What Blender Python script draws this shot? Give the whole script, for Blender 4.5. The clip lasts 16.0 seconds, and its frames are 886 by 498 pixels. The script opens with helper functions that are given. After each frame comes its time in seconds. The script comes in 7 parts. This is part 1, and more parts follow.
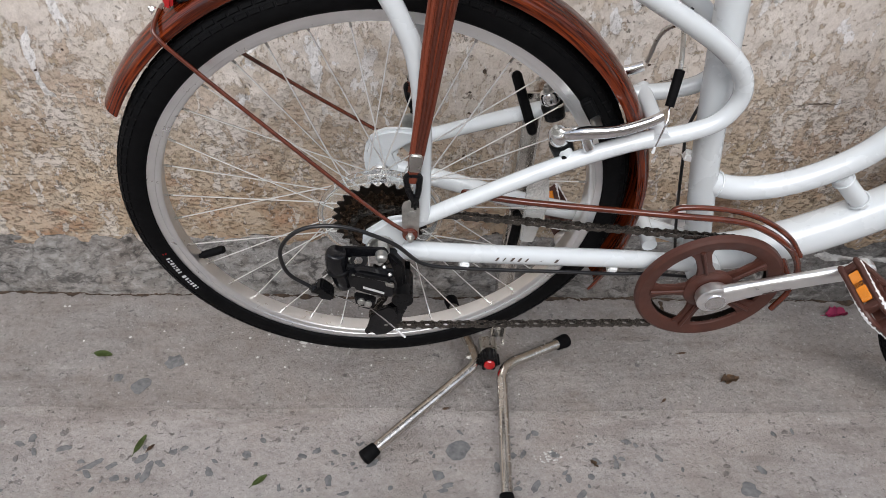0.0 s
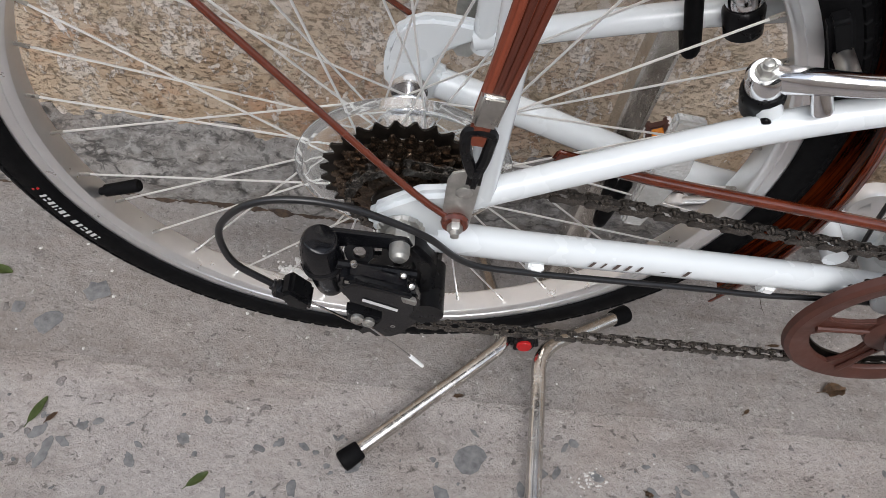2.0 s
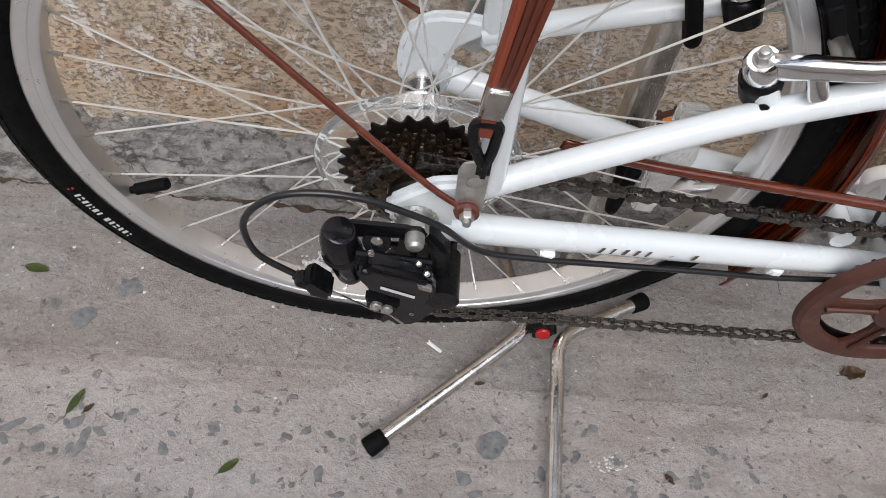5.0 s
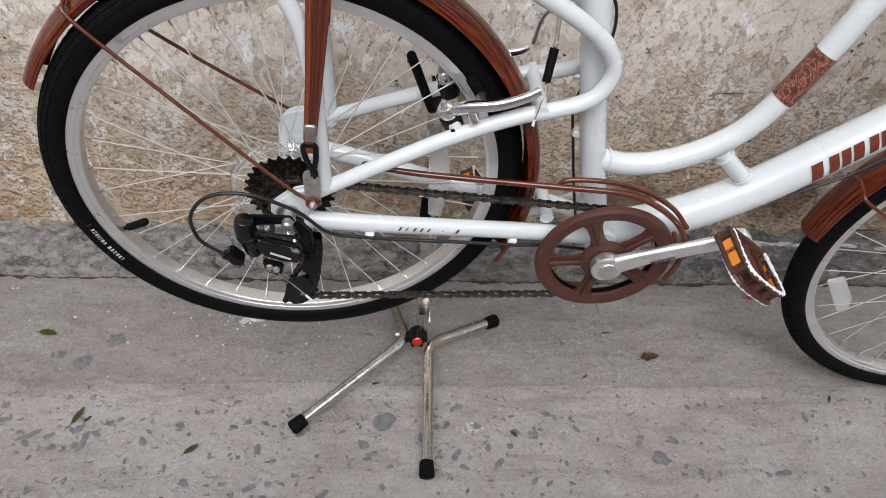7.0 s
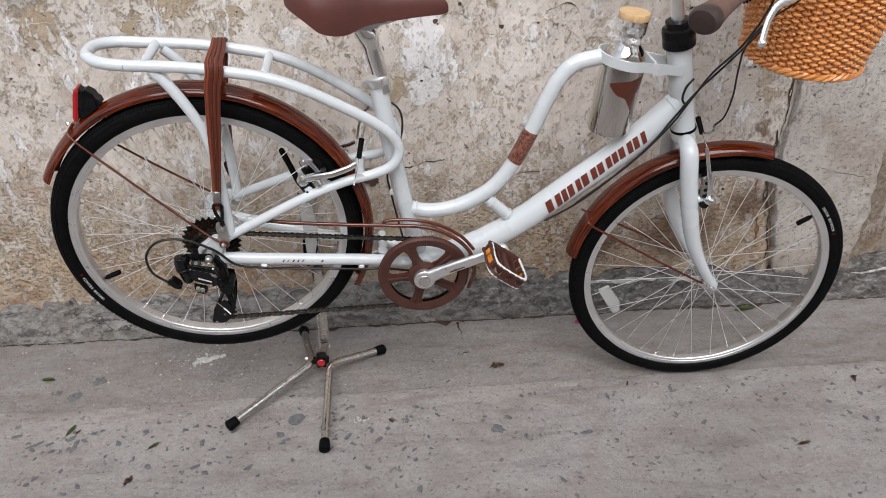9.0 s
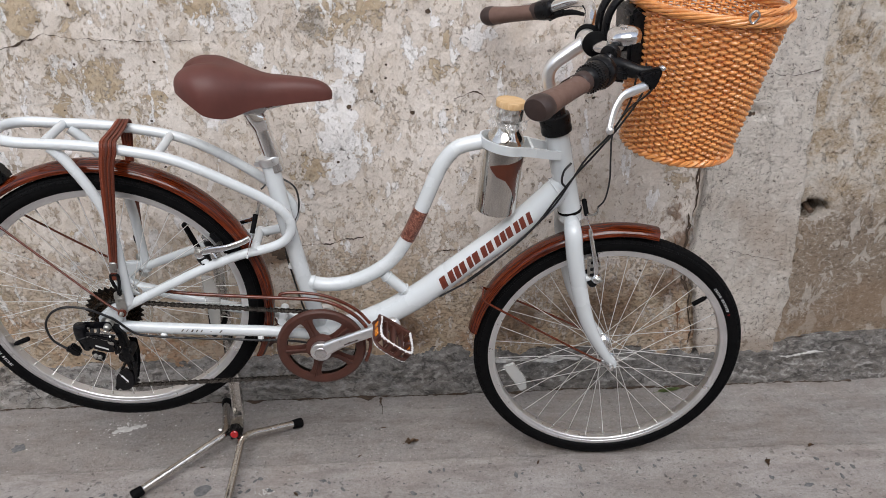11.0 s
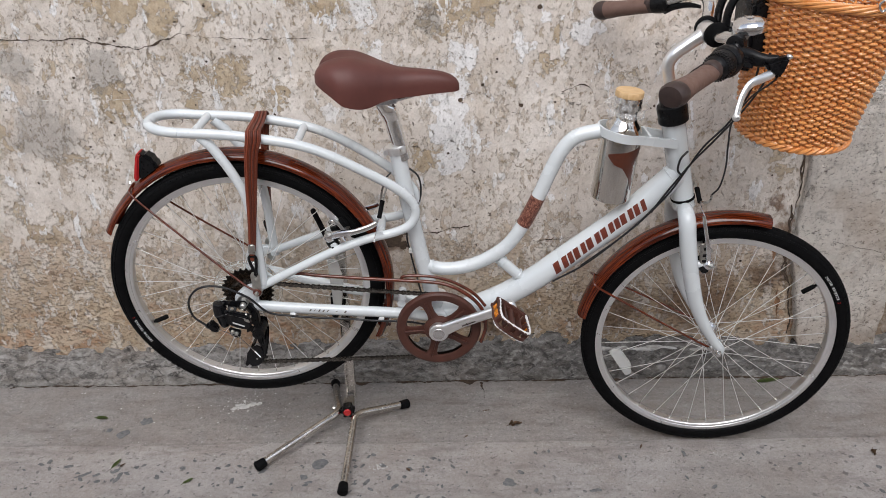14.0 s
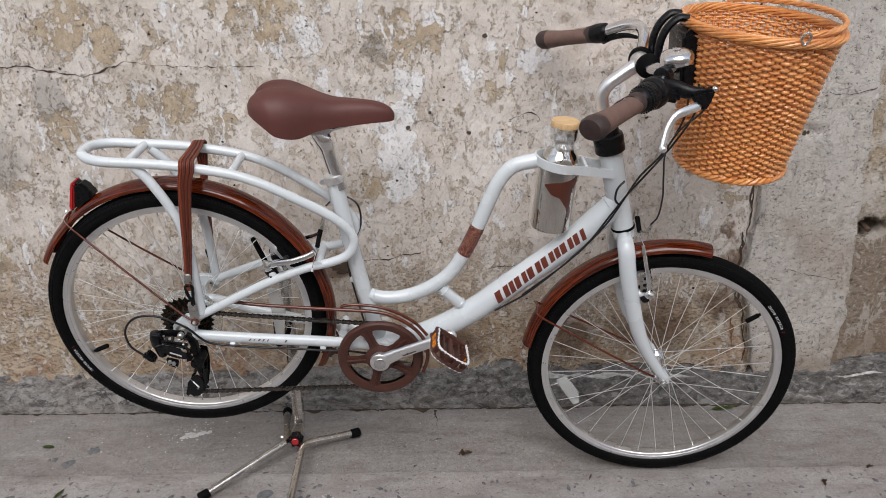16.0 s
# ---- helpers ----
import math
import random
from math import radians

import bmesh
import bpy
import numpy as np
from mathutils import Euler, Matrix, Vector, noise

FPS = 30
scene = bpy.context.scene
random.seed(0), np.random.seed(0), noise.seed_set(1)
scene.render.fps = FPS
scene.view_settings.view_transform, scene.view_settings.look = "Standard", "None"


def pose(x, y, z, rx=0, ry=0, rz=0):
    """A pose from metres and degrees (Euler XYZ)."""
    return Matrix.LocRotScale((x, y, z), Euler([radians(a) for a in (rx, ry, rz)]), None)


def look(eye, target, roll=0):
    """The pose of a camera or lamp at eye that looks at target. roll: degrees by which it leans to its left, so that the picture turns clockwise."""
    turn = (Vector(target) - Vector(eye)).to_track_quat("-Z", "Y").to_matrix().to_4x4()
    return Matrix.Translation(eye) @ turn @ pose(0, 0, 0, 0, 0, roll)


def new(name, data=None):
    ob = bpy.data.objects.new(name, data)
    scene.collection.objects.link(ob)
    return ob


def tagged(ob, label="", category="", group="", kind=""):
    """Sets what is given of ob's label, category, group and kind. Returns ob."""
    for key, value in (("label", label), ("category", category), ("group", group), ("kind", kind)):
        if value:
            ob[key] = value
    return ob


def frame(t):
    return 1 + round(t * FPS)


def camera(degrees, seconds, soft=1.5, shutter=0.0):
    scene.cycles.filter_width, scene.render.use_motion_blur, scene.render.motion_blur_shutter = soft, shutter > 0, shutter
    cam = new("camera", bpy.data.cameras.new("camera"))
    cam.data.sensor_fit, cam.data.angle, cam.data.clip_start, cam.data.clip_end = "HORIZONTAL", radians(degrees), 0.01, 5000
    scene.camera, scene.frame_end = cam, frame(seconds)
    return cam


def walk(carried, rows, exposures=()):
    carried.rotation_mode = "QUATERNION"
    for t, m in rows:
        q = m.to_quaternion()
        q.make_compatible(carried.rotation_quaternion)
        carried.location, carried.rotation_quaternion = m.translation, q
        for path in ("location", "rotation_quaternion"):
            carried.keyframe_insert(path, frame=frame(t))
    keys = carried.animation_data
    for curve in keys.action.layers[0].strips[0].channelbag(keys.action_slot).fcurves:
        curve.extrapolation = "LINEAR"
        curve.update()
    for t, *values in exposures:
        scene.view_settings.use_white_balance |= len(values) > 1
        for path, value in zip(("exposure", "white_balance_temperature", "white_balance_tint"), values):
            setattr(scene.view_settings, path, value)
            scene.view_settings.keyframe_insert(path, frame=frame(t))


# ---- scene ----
cam = camera(60.8, 16.0, soft=0.3)
PATH = [
    (0, (0.028, -0.726, 1.121), (0.139, 0.708, -0.269), 3.3),
    (0.5, (0.007, -0.529, 1.035), (0.13, 0.78, -0.472), 4.4),
    (1, (-0.015, -0.409, 0.949), (0.11, 0.768, -0.664), 12.6),
    (1.5, (-0.007, -0.379, 0.912), (0.133, 0.779, -0.712), 12.4),
    (2, (-0.003, -0.376, 0.911), (0.142, 0.764, -0.726), 11.8),
    (2.5, (-0.005, -0.381, 0.916), (0.138, 0.752, -0.727), 11.8),
    (3, (-0.004, -0.382, 0.918), (0.132, 0.75, -0.725), 11.2),
    (5.3, (0.007, -0.397, 0.933), (0.089, 0.728, -0.719), 8.0),
    (5.5, (0.013, -0.411, 0.947), (0.104, 0.717, -0.702), 8.0),
    (6, (0.053, -0.523, 1.014), (0.148, 0.727, -0.544), 5.2),
    (6.5, (0.103, -0.697, 1.057), (0.219, 0.643, -0.424), 3.4),
    (7, (0.138, -0.814, 1.131), (0.271, 0.64, -0.236), 3.9),
    (7.5, (0.25, -0.99, 1.192), (0.398, 0.536, -0.093), 4.1),
    (8, (0.303, -1.134, 1.249), (0.451, 0.506, 0.114), 3.1),
    (8.5, (0.315, -1.29, 1.283), (0.464, 0.381, 0.195), 0.0),
    (9, (0.344, -1.388, 1.32), (0.513, 0.288, 0.242), -0.1),
    (9.5, (0.413, -1.439, 1.34), (0.609, 0.303, 0.377), 0.3),
    (9.7, (0.461, -1.448, 1.342), (0.665, 0.304, 0.399), 0.4),
    (11.8, (0.613, -1.467, 1.326), (0.671, 0.328, 0.447), -0.3),
    (12, (0.616, -1.463, 1.324), (0.657, 0.333, 0.444), -0.5),
    (12.5, (0.612, -1.46, 1.318), (0.632, 0.333, 0.432), -0.9),
    (13, (0.566, -1.484, 1.331), (0.562, 0.31, 0.447), -1.4),
    (13.5, (0.507, -1.512, 1.339), (0.497, 0.282, 0.455), -1.5),
    (14, (0.457, -1.539, 1.336), (0.45, 0.255, 0.451), -1.4),
    (14.5, (0.456, -1.553, 1.339), (0.461, 0.243, 0.46), -1.1),
    (15, (0.537, -1.538, 1.341), (0.55, 0.265, 0.476), -0.7),
    (15.5, (0.611, -1.522, 1.351), (0.622, 0.288, 0.501), -0.7),
    (16, (0.581, -1.522, 1.35), (0.586, 0.293, 0.51), -1.2),
]
walk(cam, [(t, look(eye, target, roll)) for t, eye, target, roll in PATH], [(0, 0.72), (1.0, 0.82), (5.5, 0.86), (6.8, 0.8), (8.0, 0.69), (9.5, 0.6), (12.0, 0.54), (14.5, 0.5), (16, 0.44)])

# ---- light ----
LEAN_X, LEAN_Y0 = 2.5, 0.024
world = bpy.data.worlds.new("overcast_sky")
scene.world = world
world.use_nodes = True
wn = world.node_tree
sky = wn.nodes.new("ShaderNodeTexSky")
sky.sky_type, sky.sun_disc = "NISHITA", False
sky.sun_elevation, sky.sun_rotation = radians(48), radians(183)
grey = wn.nodes.new("ShaderNodeHueSaturation")
grey.inputs["Saturation"].default_value = 0.4
wn.links.new(sky.outputs[0], grey.inputs["Color"])
wn.links.new(grey.outputs[0], wn.nodes["Background"].inputs["Color"])
wn.nodes["Background"].inputs["Strength"].default_value = 0.15
sun = new("sun", bpy.data.lights.new("sun", "SUN"))
sun.data.energy, sun.data.angle, sun.data.color = 2.0, radians(50), (1.0, 0.985, 0.985)
sun.matrix_world = look((0.3, -3.5, 4.0), (0.5, 0.1, 0.0))


# ---- materials ----
def make_mat(name, color=(0.5, 0.5, 0.5), rough=0.5, metal=0.0, **more):
    m = bpy.data.materials.new(name)
    m.use_nodes = True
    b = m.node_tree.nodes["Principled BSDF"]
    b.inputs["Base Color"].default_value = (*color, 1)
    b.inputs["Roughness"].default_value = rough
    b.inputs["Metallic"].default_value = metal
    for key, value in more.items():
        b.inputs[key.replace("_", " ")].default_value = value
    return m


class Net:
    """Short hand for the nodes of one material."""

    def __init__(self, m):
        self.m, self.t = m, m.node_tree
        self.b = self.t.nodes["Principled BSDF"]
        self.co = self.t.nodes.new("ShaderNodeTexCoord").outputs["Object"]

    def put(self, value, socket):
        if isinstance(value, bpy.types.NodeSocket):
            self.t.links.new(value, socket)
        else:
            socket.default_value = value

    def noise(self, scale, detail=6.0, rough=0.6, distort=0.0, vec=None):
        n = self.t.nodes.new("ShaderNodeTexNoise")
        self.put(vec or self.co, n.inputs["Vector"])
        n.inputs["Scale"].default_value, n.inputs["Detail"].default_value = scale, detail
        n.inputs["Roughness"].default_value, n.inputs["Distortion"].default_value = rough, distort
        return n.outputs["Fac"]

    def cells(self, scale, feature="F1", vec=None, out="Distance"):
        n = self.t.nodes.new("ShaderNodeTexVoronoi")
        n.feature = feature
        self.put(vec or self.co, n.inputs["Vector"])
        n.inputs["Scale"].default_value = scale
        return n.outputs[out]

    def scaled(self, x, y, z, vec=None):
        n = self.t.nodes.new("ShaderNodeMapping")
        self.put(vec or self.co, n.inputs["Vector"])
        n.inputs["Scale"].default_value = (x, y, z)
        return n.outputs[0]

    def ramp(self, fac, lo, hi, a=0.0, b=1.0):
        n = self.t.nodes.new("ShaderNodeMapRange")
        self.put(fac, n.inputs["Value"])
        for k, v in (("From Min", lo), ("From Max", hi), ("To Min", a), ("To Max", b)):
            n.inputs[k].default_value = v
        return n.outputs[0]

    def math(self, op, a, b=0.0):
        n = self.t.nodes.new("ShaderNodeMath")
        n.operation = op
        self.put(a, n.inputs[0])
        self.put(b, n.inputs[1])
        return n.outputs[0]

    def mix(self, fac, a, b):
        n = self.t.nodes.new("ShaderNodeMix")
        n.data_type = "RGBA"
        self.put(fac, n.inputs[0])
        for v, k in ((a, 6), (b, 7)):
            self.put(v if isinstance(v, bpy.types.NodeSocket) else (*v, 1), n.inputs[k])
        return n.outputs[2]

    def axis(self, i, vec=None):
        n = self.t.nodes.new("ShaderNodeSeparateXYZ")
        self.put(vec or self.co, n.inputs[0])
        return n.outputs[i]

    def random(self):
        return self.t.nodes.new("ShaderNodeObjectInfo").outputs["Random"]

    def bump(self, height, strength=0.5, distance=0.002):
        n = self.t.nodes.new("ShaderNodeBump")
        n.inputs["Strength"].default_value, n.inputs["Distance"].default_value = strength, distance
        self.put(height, n.inputs["Height"])
        self.t.links.new(n.outputs[0], self.b.inputs["Normal"])

    def color(self, c):
        self.put(c, self.b.inputs["Base Color"])

    def rough(self, c):
        self.put(c, self.b.inputs["Roughness"])


def worn(m, scale, lo, hi, rough=None, bump=0.0, distance=0.001):
    """Mottle a plain material between two colours, with optional roughness range and fine relief."""
    n = Net(m)
    f = n.ramp(n.noise(scale, 8, 0.65), 0.3, 0.7)
    n.color(n.mix(f, lo, hi))
    if rough:
        n.rough(n.ramp(n.noise(scale * 2.3, 5, 0.6), 0.3, 0.7, *rough))
    if bump:
        n.bump(n.noise(scale * 8, 6, 0.7), bump, distance)
    return m


WHITE = worn(make_mat("white_enamel", (0.8, 0.82, 0.83), 0.26, Coat_Weight=0.5, Coat_Roughness=0.1), 3, (0.595, 0.632, 0.655), (0.625, 0.658, 0.676), (0.24, 0.3))
CHROME = worn(make_mat("chrome", (0.75, 0.75, 0.76), 0.12, 1.0), 40, (0.66, 0.66, 0.67), (0.8, 0.8, 0.81), (0.08, 0.22))
STEEL = worn(make_mat("dull_steel", (0.5, 0.49, 0.47), 0.3, 1.0), 60, (0.36, 0.35, 0.33), (0.56, 0.55, 0.52), (0.2, 0.45), 0.1)
SPOKE = make_mat("spoke_steel", (0.86, 0.86, 0.85), 0.3, 0.75)
ALU = worn(make_mat("satin_aluminium", (0.72, 0.72, 0.72), 0.34, 0.95), 25, (0.80, 0.81, 0.82), (0.90, 0.905, 0.91), (0.26, 0.4), 0.05)
RUBBER = worn(make_mat("black_rubber", (0.012, 0.012, 0.013), 0.62, Specular_IOR_Level=0.06), 60, (0.003, 0.003, 0.0034), (0.006, 0.006, 0.0065), (0.5, 0.75), 0.15)
PLASTIC = worn(make_mat("black_plastic", (0.012, 0.012, 0.014), 0.36, Specular_IOR_Level=0.2), 50, (0.003, 0.003, 0.0035), (0.008, 0.008, 0.009), (0.22, 0.42), 0.1)
CABLE = make_mat("black_cable_jacket", (0.01, 0.01, 0.011), 0.33)
CHAINSTEEL = worn(make_mat("oiled_chain_steel", (0.06, 0.055, 0.05), 0.4, 0.85), 120, (0.026, 0.024, 0.022), (0.17, 0.155, 0.14), (0.16, 0.32))
SPROCKET = worn(make_mat("dark_sprocket_steel", (0.045, 0.035, 0.028), 0.38, 0.8), 90, (0.010, 0.0085, 0.0075), (0.036, 0.029, 0.024), (0.3, 0.5))
SPROCKET_WORN = worn(make_mat("oiled_brown_steel", (0.16, 0.11, 0.08), 0.25, 0.9), 120, (0.03, 0.022, 0.016), (0.15, 0.105, 0.075), (0.16, 0.36))
POLISHED = worn(make_mat("polished_alloy", (0.86, 0.86, 0.85), 0.16, 1.0), 30, (0.80, 0.80, 0.79), (0.90, 0.90, 0.89), (0.1, 0.24))
ZINC = worn(make_mat("zinc_plated_steel", (0.5, 0.5, 0.48), 0.42, 0.9), 90, (0.36, 0.36, 0.34), (0.58, 0.575, 0.55), (0.3, 0.5), 0.1)
STANDM = worn(make_mat("stainless_tube", (0.6, 0.58, 0.55), 0.22, 1.0), 50, (0.5, 0.475, 0.44), (0.72, 0.7, 0.67), (0.14, 0.3), 0.05)
GLOSSBLACK = worn(make_mat("glossy_black_alloy", (0.01, 0.01, 0.011), 0.14, Specular_IOR_Level=0.36), 50, (0.0025, 0.0026, 0.0034), (0.007, 0.0072, 0.009), (0.12, 0.26), 0.04)
BROWN = worn(make_mat("brown_painted_plastic", (0.085, 0.03, 0.02), 0.5), 30, (0.052, 0.017, 0.011), (0.078, 0.0255, 0.017), (0.4, 0.58), 0.08)
ROD = worn(make_mat("glossy_brown_rod", (0.16, 0.035, 0.014), 0.25, Coat_Weight=0.5), 40, (0.06, 0.011, 0.0045), (0.12, 0.023, 0.0085), (0.14, 0.28))
STRAP_EDGE = worn(make_mat("brown_elastic", (0.14, 0.035, 0.017), 0.5), 80, (0.1, 0.02, 0.008), (0.18, 0.038, 0.015), (0.42, 0.62), 0.15)
GRIPM = worn(make_mat("brown_rubber_grip", (0.13, 0.075, 0.058), 0.55), 50, (0.115, 0.064, 0.05), (0.15, 0.088, 0.069), (0.45, 0.65), 0.12)
GRIPD = worn(make_mat("dark_brown_rubber", (0.035, 0.02, 0.017), 0.5), 50, (0.028, 0.016, 0.014), (0.045, 0.026, 0.022), (0.42, 0.6))
DECAL = worn(make_mat("brown_decal", (0.2, 0.05, 0.03), 0.35), 70, (0.12, 0.024, 0.013), (0.165, 0.034, 0.019))
DARKPRINT = make_mat("dark_print", (0.07, 0.05, 0.045), 0.4)
WHITEPRINT = make_mat("white_print", (0.72, 0.72, 0.72), 0.5)
FADEDPRINT = make_mat("faded_print", (0.55, 0.55, 0.55), 0.6)
MARKM = worn(make_mat("dark_brown_print", (0.08, 0.022, 0.012), 0.3), 40, (0.07, 0.018, 0.009), (0.1, 0.028, 0.015))
CLIPM = make_mat("white_plastic_clip", (0.78, 0.8, 0.8), 0.4)
REDLENS = make_mat("red_lens", (0.42, 0.012, 0.014), 0.12, Coat_Weight=0.6)
AMBER = Net(make_mat("amber_reflector", (0.75, 0.25, 0.02), 0.2, Coat_Weight=0.6))
AMBER.bump(AMBER.cells(420), 0.8, 0.001)
AMBER = AMBER.m
CLEARREF = Net(make_mat("clear_reflector", (0.85, 0.86, 0.85), 0.2, Transmission_Weight=0.65, IOR=1.3))
CLEARREF.bump(CLEARREF.cells(300), 0.7, 0.001)
CLEARREF = CLEARREF.m
CLEAR = make_mat("clear_plastic", (0.93, 0.95, 0.95), 0.06, Transmission_Weight=0.95, IOR=1.25)
FILM = make_mat("crinkled_plastic_film", (0.9, 0.92, 0.93), 0.06, Alpha=0.26, Specular_IOR_Level=1.0)
BOTTLE = Net(make_mat("brushed_steel", (0.64, 0.62, 0.585), 0.2, 1.0))
BOTTLE.rough(BOTTLE.ramp(BOTTLE.noise(30, 4, 0.6, 0, BOTTLE.scaled(1, 1, 40)), 0.3, 0.7, 0.06, 0.14))
BOTTLE = BOTTLE.m
PETALM = make_mat("magenta_petal", (0.42, 0.03, 0.12), 0.55)

# elastic strands, each with its own tone
e_ = Net(make_mat("brown_elastic_strand", (0.14, 0.035, 0.017), 0.5))
e_.color(e_.mix(e_.random(), (0.055, 0.012, 0.006), (0.19, 0.038, 0.015)))
e_.bump(e_.noise(500, 3), 0.2, 0.0006)
STRAPM = e_.m

SADDLE = Net(make_mat("brown_vinyl", (0.115, 0.047, 0.042), 0.5, Specular_IOR_Level=0.35))
SADDLE.color(SADDLE.mix(SADDLE.ramp(SADDLE.noise(14, 6), 0.3, 0.7), (0.078, 0.026, 0.021), (0.112, 0.038, 0.031)))
SADDLE.bump(SADDLE.cells(700), 0.12, 0.0006)
SADDLE = SADDLE.m

# streaked brown mudguard lacquer: fine lines run along the arc round the hub
f_ = Net(make_mat("streaked_brown_lacquer", (0.16, 0.04, 0.015), 0.1, Specular_IOR_Level=0.45))
ax_, ay_, az_ = f_.axis(0), f_.axis(1), f_.axis(2)
rad_ = f_.math("SQRT", f_.math("ADD", f_.math("MULTIPLY", ax_, ax_), f_.math("MULTIPLY", az_, az_)))
ang_ = f_.math("ARCTAN2", az_, ax_)
com_ = f_.t.nodes.new("ShaderNodeCombineXYZ")
f_.put(f_.math("MULTIPLY", rad_, 420.0), com_.inputs[0])
f_.put(f_.math("MULTIPLY", ay_, 420.0), com_.inputs[1])
f_.put(f_.math("MULTIPLY", ang_, 5.0), com_.inputs[2])
st_ = f_.ramp(f_.noise(1.0, 5, 0.65, 0.3, com_.outputs[0]), 0.42, 0.66)
f_.color(f_.mix(st_, (0.034, 0.0052, 0.002), (0.19, 0.03, 0.0065)))
f_.rough(f_.ramp(f_.noise(30), 0.3, 0.7, 0.07, 0.13))
f_.bump(f_.noise(0.5, 4, 0.6, 0.2, com_.outputs[0]), 0.12, 0.0006)
FENDER = f_.m

w_ = Net(make_mat("honey_willow", (0.5, 0.2, 0.045), 0.4, Coat_Weight=0.6, Coat_Roughness=0.15))
isl_ = w_.t.nodes.new("ShaderNodeNewGeometry").outputs["Random Per Island"]
g1_ = w_.mix(isl_, (0.37, 0.105, 0.022), (0.74, 0.275, 0.068))
w_.color(w_.mix(w_.ramp(w_.noise(38, 7, 0.7), 0.35, 0.75), g1_, (0.80, 0.385, 0.13)))
w_.rough(w_.ramp(w_.noise(60), 0.3, 0.7, 0.32, 0.55))
w_.bump(w_.noise(260, 4), 0.25, 0.0006)
WICKER = w_.m

b_ = Net(make_mat("bamboo_lid", (0.6, 0.4, 0.2), 0.5))
b_.color(b_.mix(b_.ramp(b_.noise(40, 5, 0.6, 0, b_.scaled(1, 12, 1)), 0.3, 0.7), (0.5, 0.31, 0.14), (0.68, 0.48, 0.27)))
BAMBOO = b_.m

# floral band of the top tube
d_ = Net(make_mat("floral_band", (0.2, 0.05, 0.03), 0.35))
pet_ = d_.ramp(d_.math("ABSOLUTE", d_.math("SUBTRACT", d_.noise(75, 3, 0.6, 2.2), 0.5)), 0.012, 0.05, 1.0, 0.0)
d_.color(d_.mix(pet_, (0.095, 0.024, 0.016), (0.36, 0.17, 0.12)))
FLORAL = d_.m

LEAFG = worn(make_mat("green_leaf", (0.06, 0.1, 0.025), 0.5), 60, (0.055, 0.088, 0.02), (0.13, 0.165, 0.05), (0.4, 0.6), 0.3)
LEAFD = worn(make_mat("dry_leaf", (0.1, 0.07, 0.045), 0.7), 70, (0.045, 0.028, 0.018), (0.24, 0.14, 0.075), (0.6, 0.8), 0.5, 0.002)
CHIP = worn(make_mat("white_plaster_crumb", (0.72, 0.71, 0.69), 0.8), 90, (0.45, 0.44, 0.42), (0.7, 0.69, 0.67), None, 0.4)
STONE = worn(make_mat("grey_stone_bit", (0.16, 0.16, 0.165), 0.75), 90, (0.08, 0.08, 0.084), (0.2, 0.2, 0.2), None, 0.6)

RUSTY = worn(make_mat("rusty_iron", (0.1, 0.06, 0.04), 0.85), 70, (0.03, 0.02, 0.015), (0.13, 0.075, 0.045), (0.7, 0.9), 0.5)


# ---- old plaster, concrete ----
def nearest_patch(n, vec, spots):
    """Distance to the nearest patch (x, z, radius), 1 at its edge."""
    best = None
    for x, z, r in spots:
        d = n.t.nodes.new("ShaderNodeVectorMath")
        d.operation = "DISTANCE"
        n.put(vec, d.inputs[0])
        d.inputs[1].default_value = (x, 0, z)
        q = n.math("DIVIDE", d.outputs["Value"], r)
        best = q if best is None else n.math("MINIMUM", best, q)
    return best


BARE_PATCHES = [(-0.319, 1.075, 0.075), (-0.234, 1.05, 0.04), (-0.083, 0.889, 0.055), (0.043, 0.839, 0.028), (0.179, 1.07, 0.045), (0.18, 1.14, 0.05), (0.069, 1.126, 0.04), (-0.183, 0.828, 0.04), (-0.38, 0.825, 0.06), (0.479, 1.045, 0.065), (0.56, 1.06, 0.04), (0.732, 0.979, 0.022), (0.719, 0.919, 0.025), (0.861, 0.919, 0.018), (0.397, 0.66, 0.045), (-0.18, 0.905, 0.018)]
WHITE_PATCHES = [(0.258, 1.052, 0.035), (0.171, 0.80, 0.026), (0.516, 0.938, 0.034), (0.486, 0.864, 0.036), (0.478, 0.79, 0.05), (0.485, 0.725, 0.045), (0.48, 0.655, 0.036), (0.558, 0.725, 0.016), (0.658, 0.956, 0.026), (0.819, 0.987, 0.03), (0.30, 0.95, 0.02)]
DAMP_PATCHES = [(1.385, 0.42, 0.035), (1.36, 0.50, 0.03), (1.36, 0.30, 0.06), (1.18, 0.21, 0.11), (0.95, 0.19, 0.08), (0.29, 0.42, 0.05), (0.62, 0.17, 0.08)]
SOOT_PATCHES = [(-0.58, 0.75, 0.09), (-0.40, 0.906, 0.05), (0.426, 1.02, 0.03), (-0.62, 0.93, 0.05)]


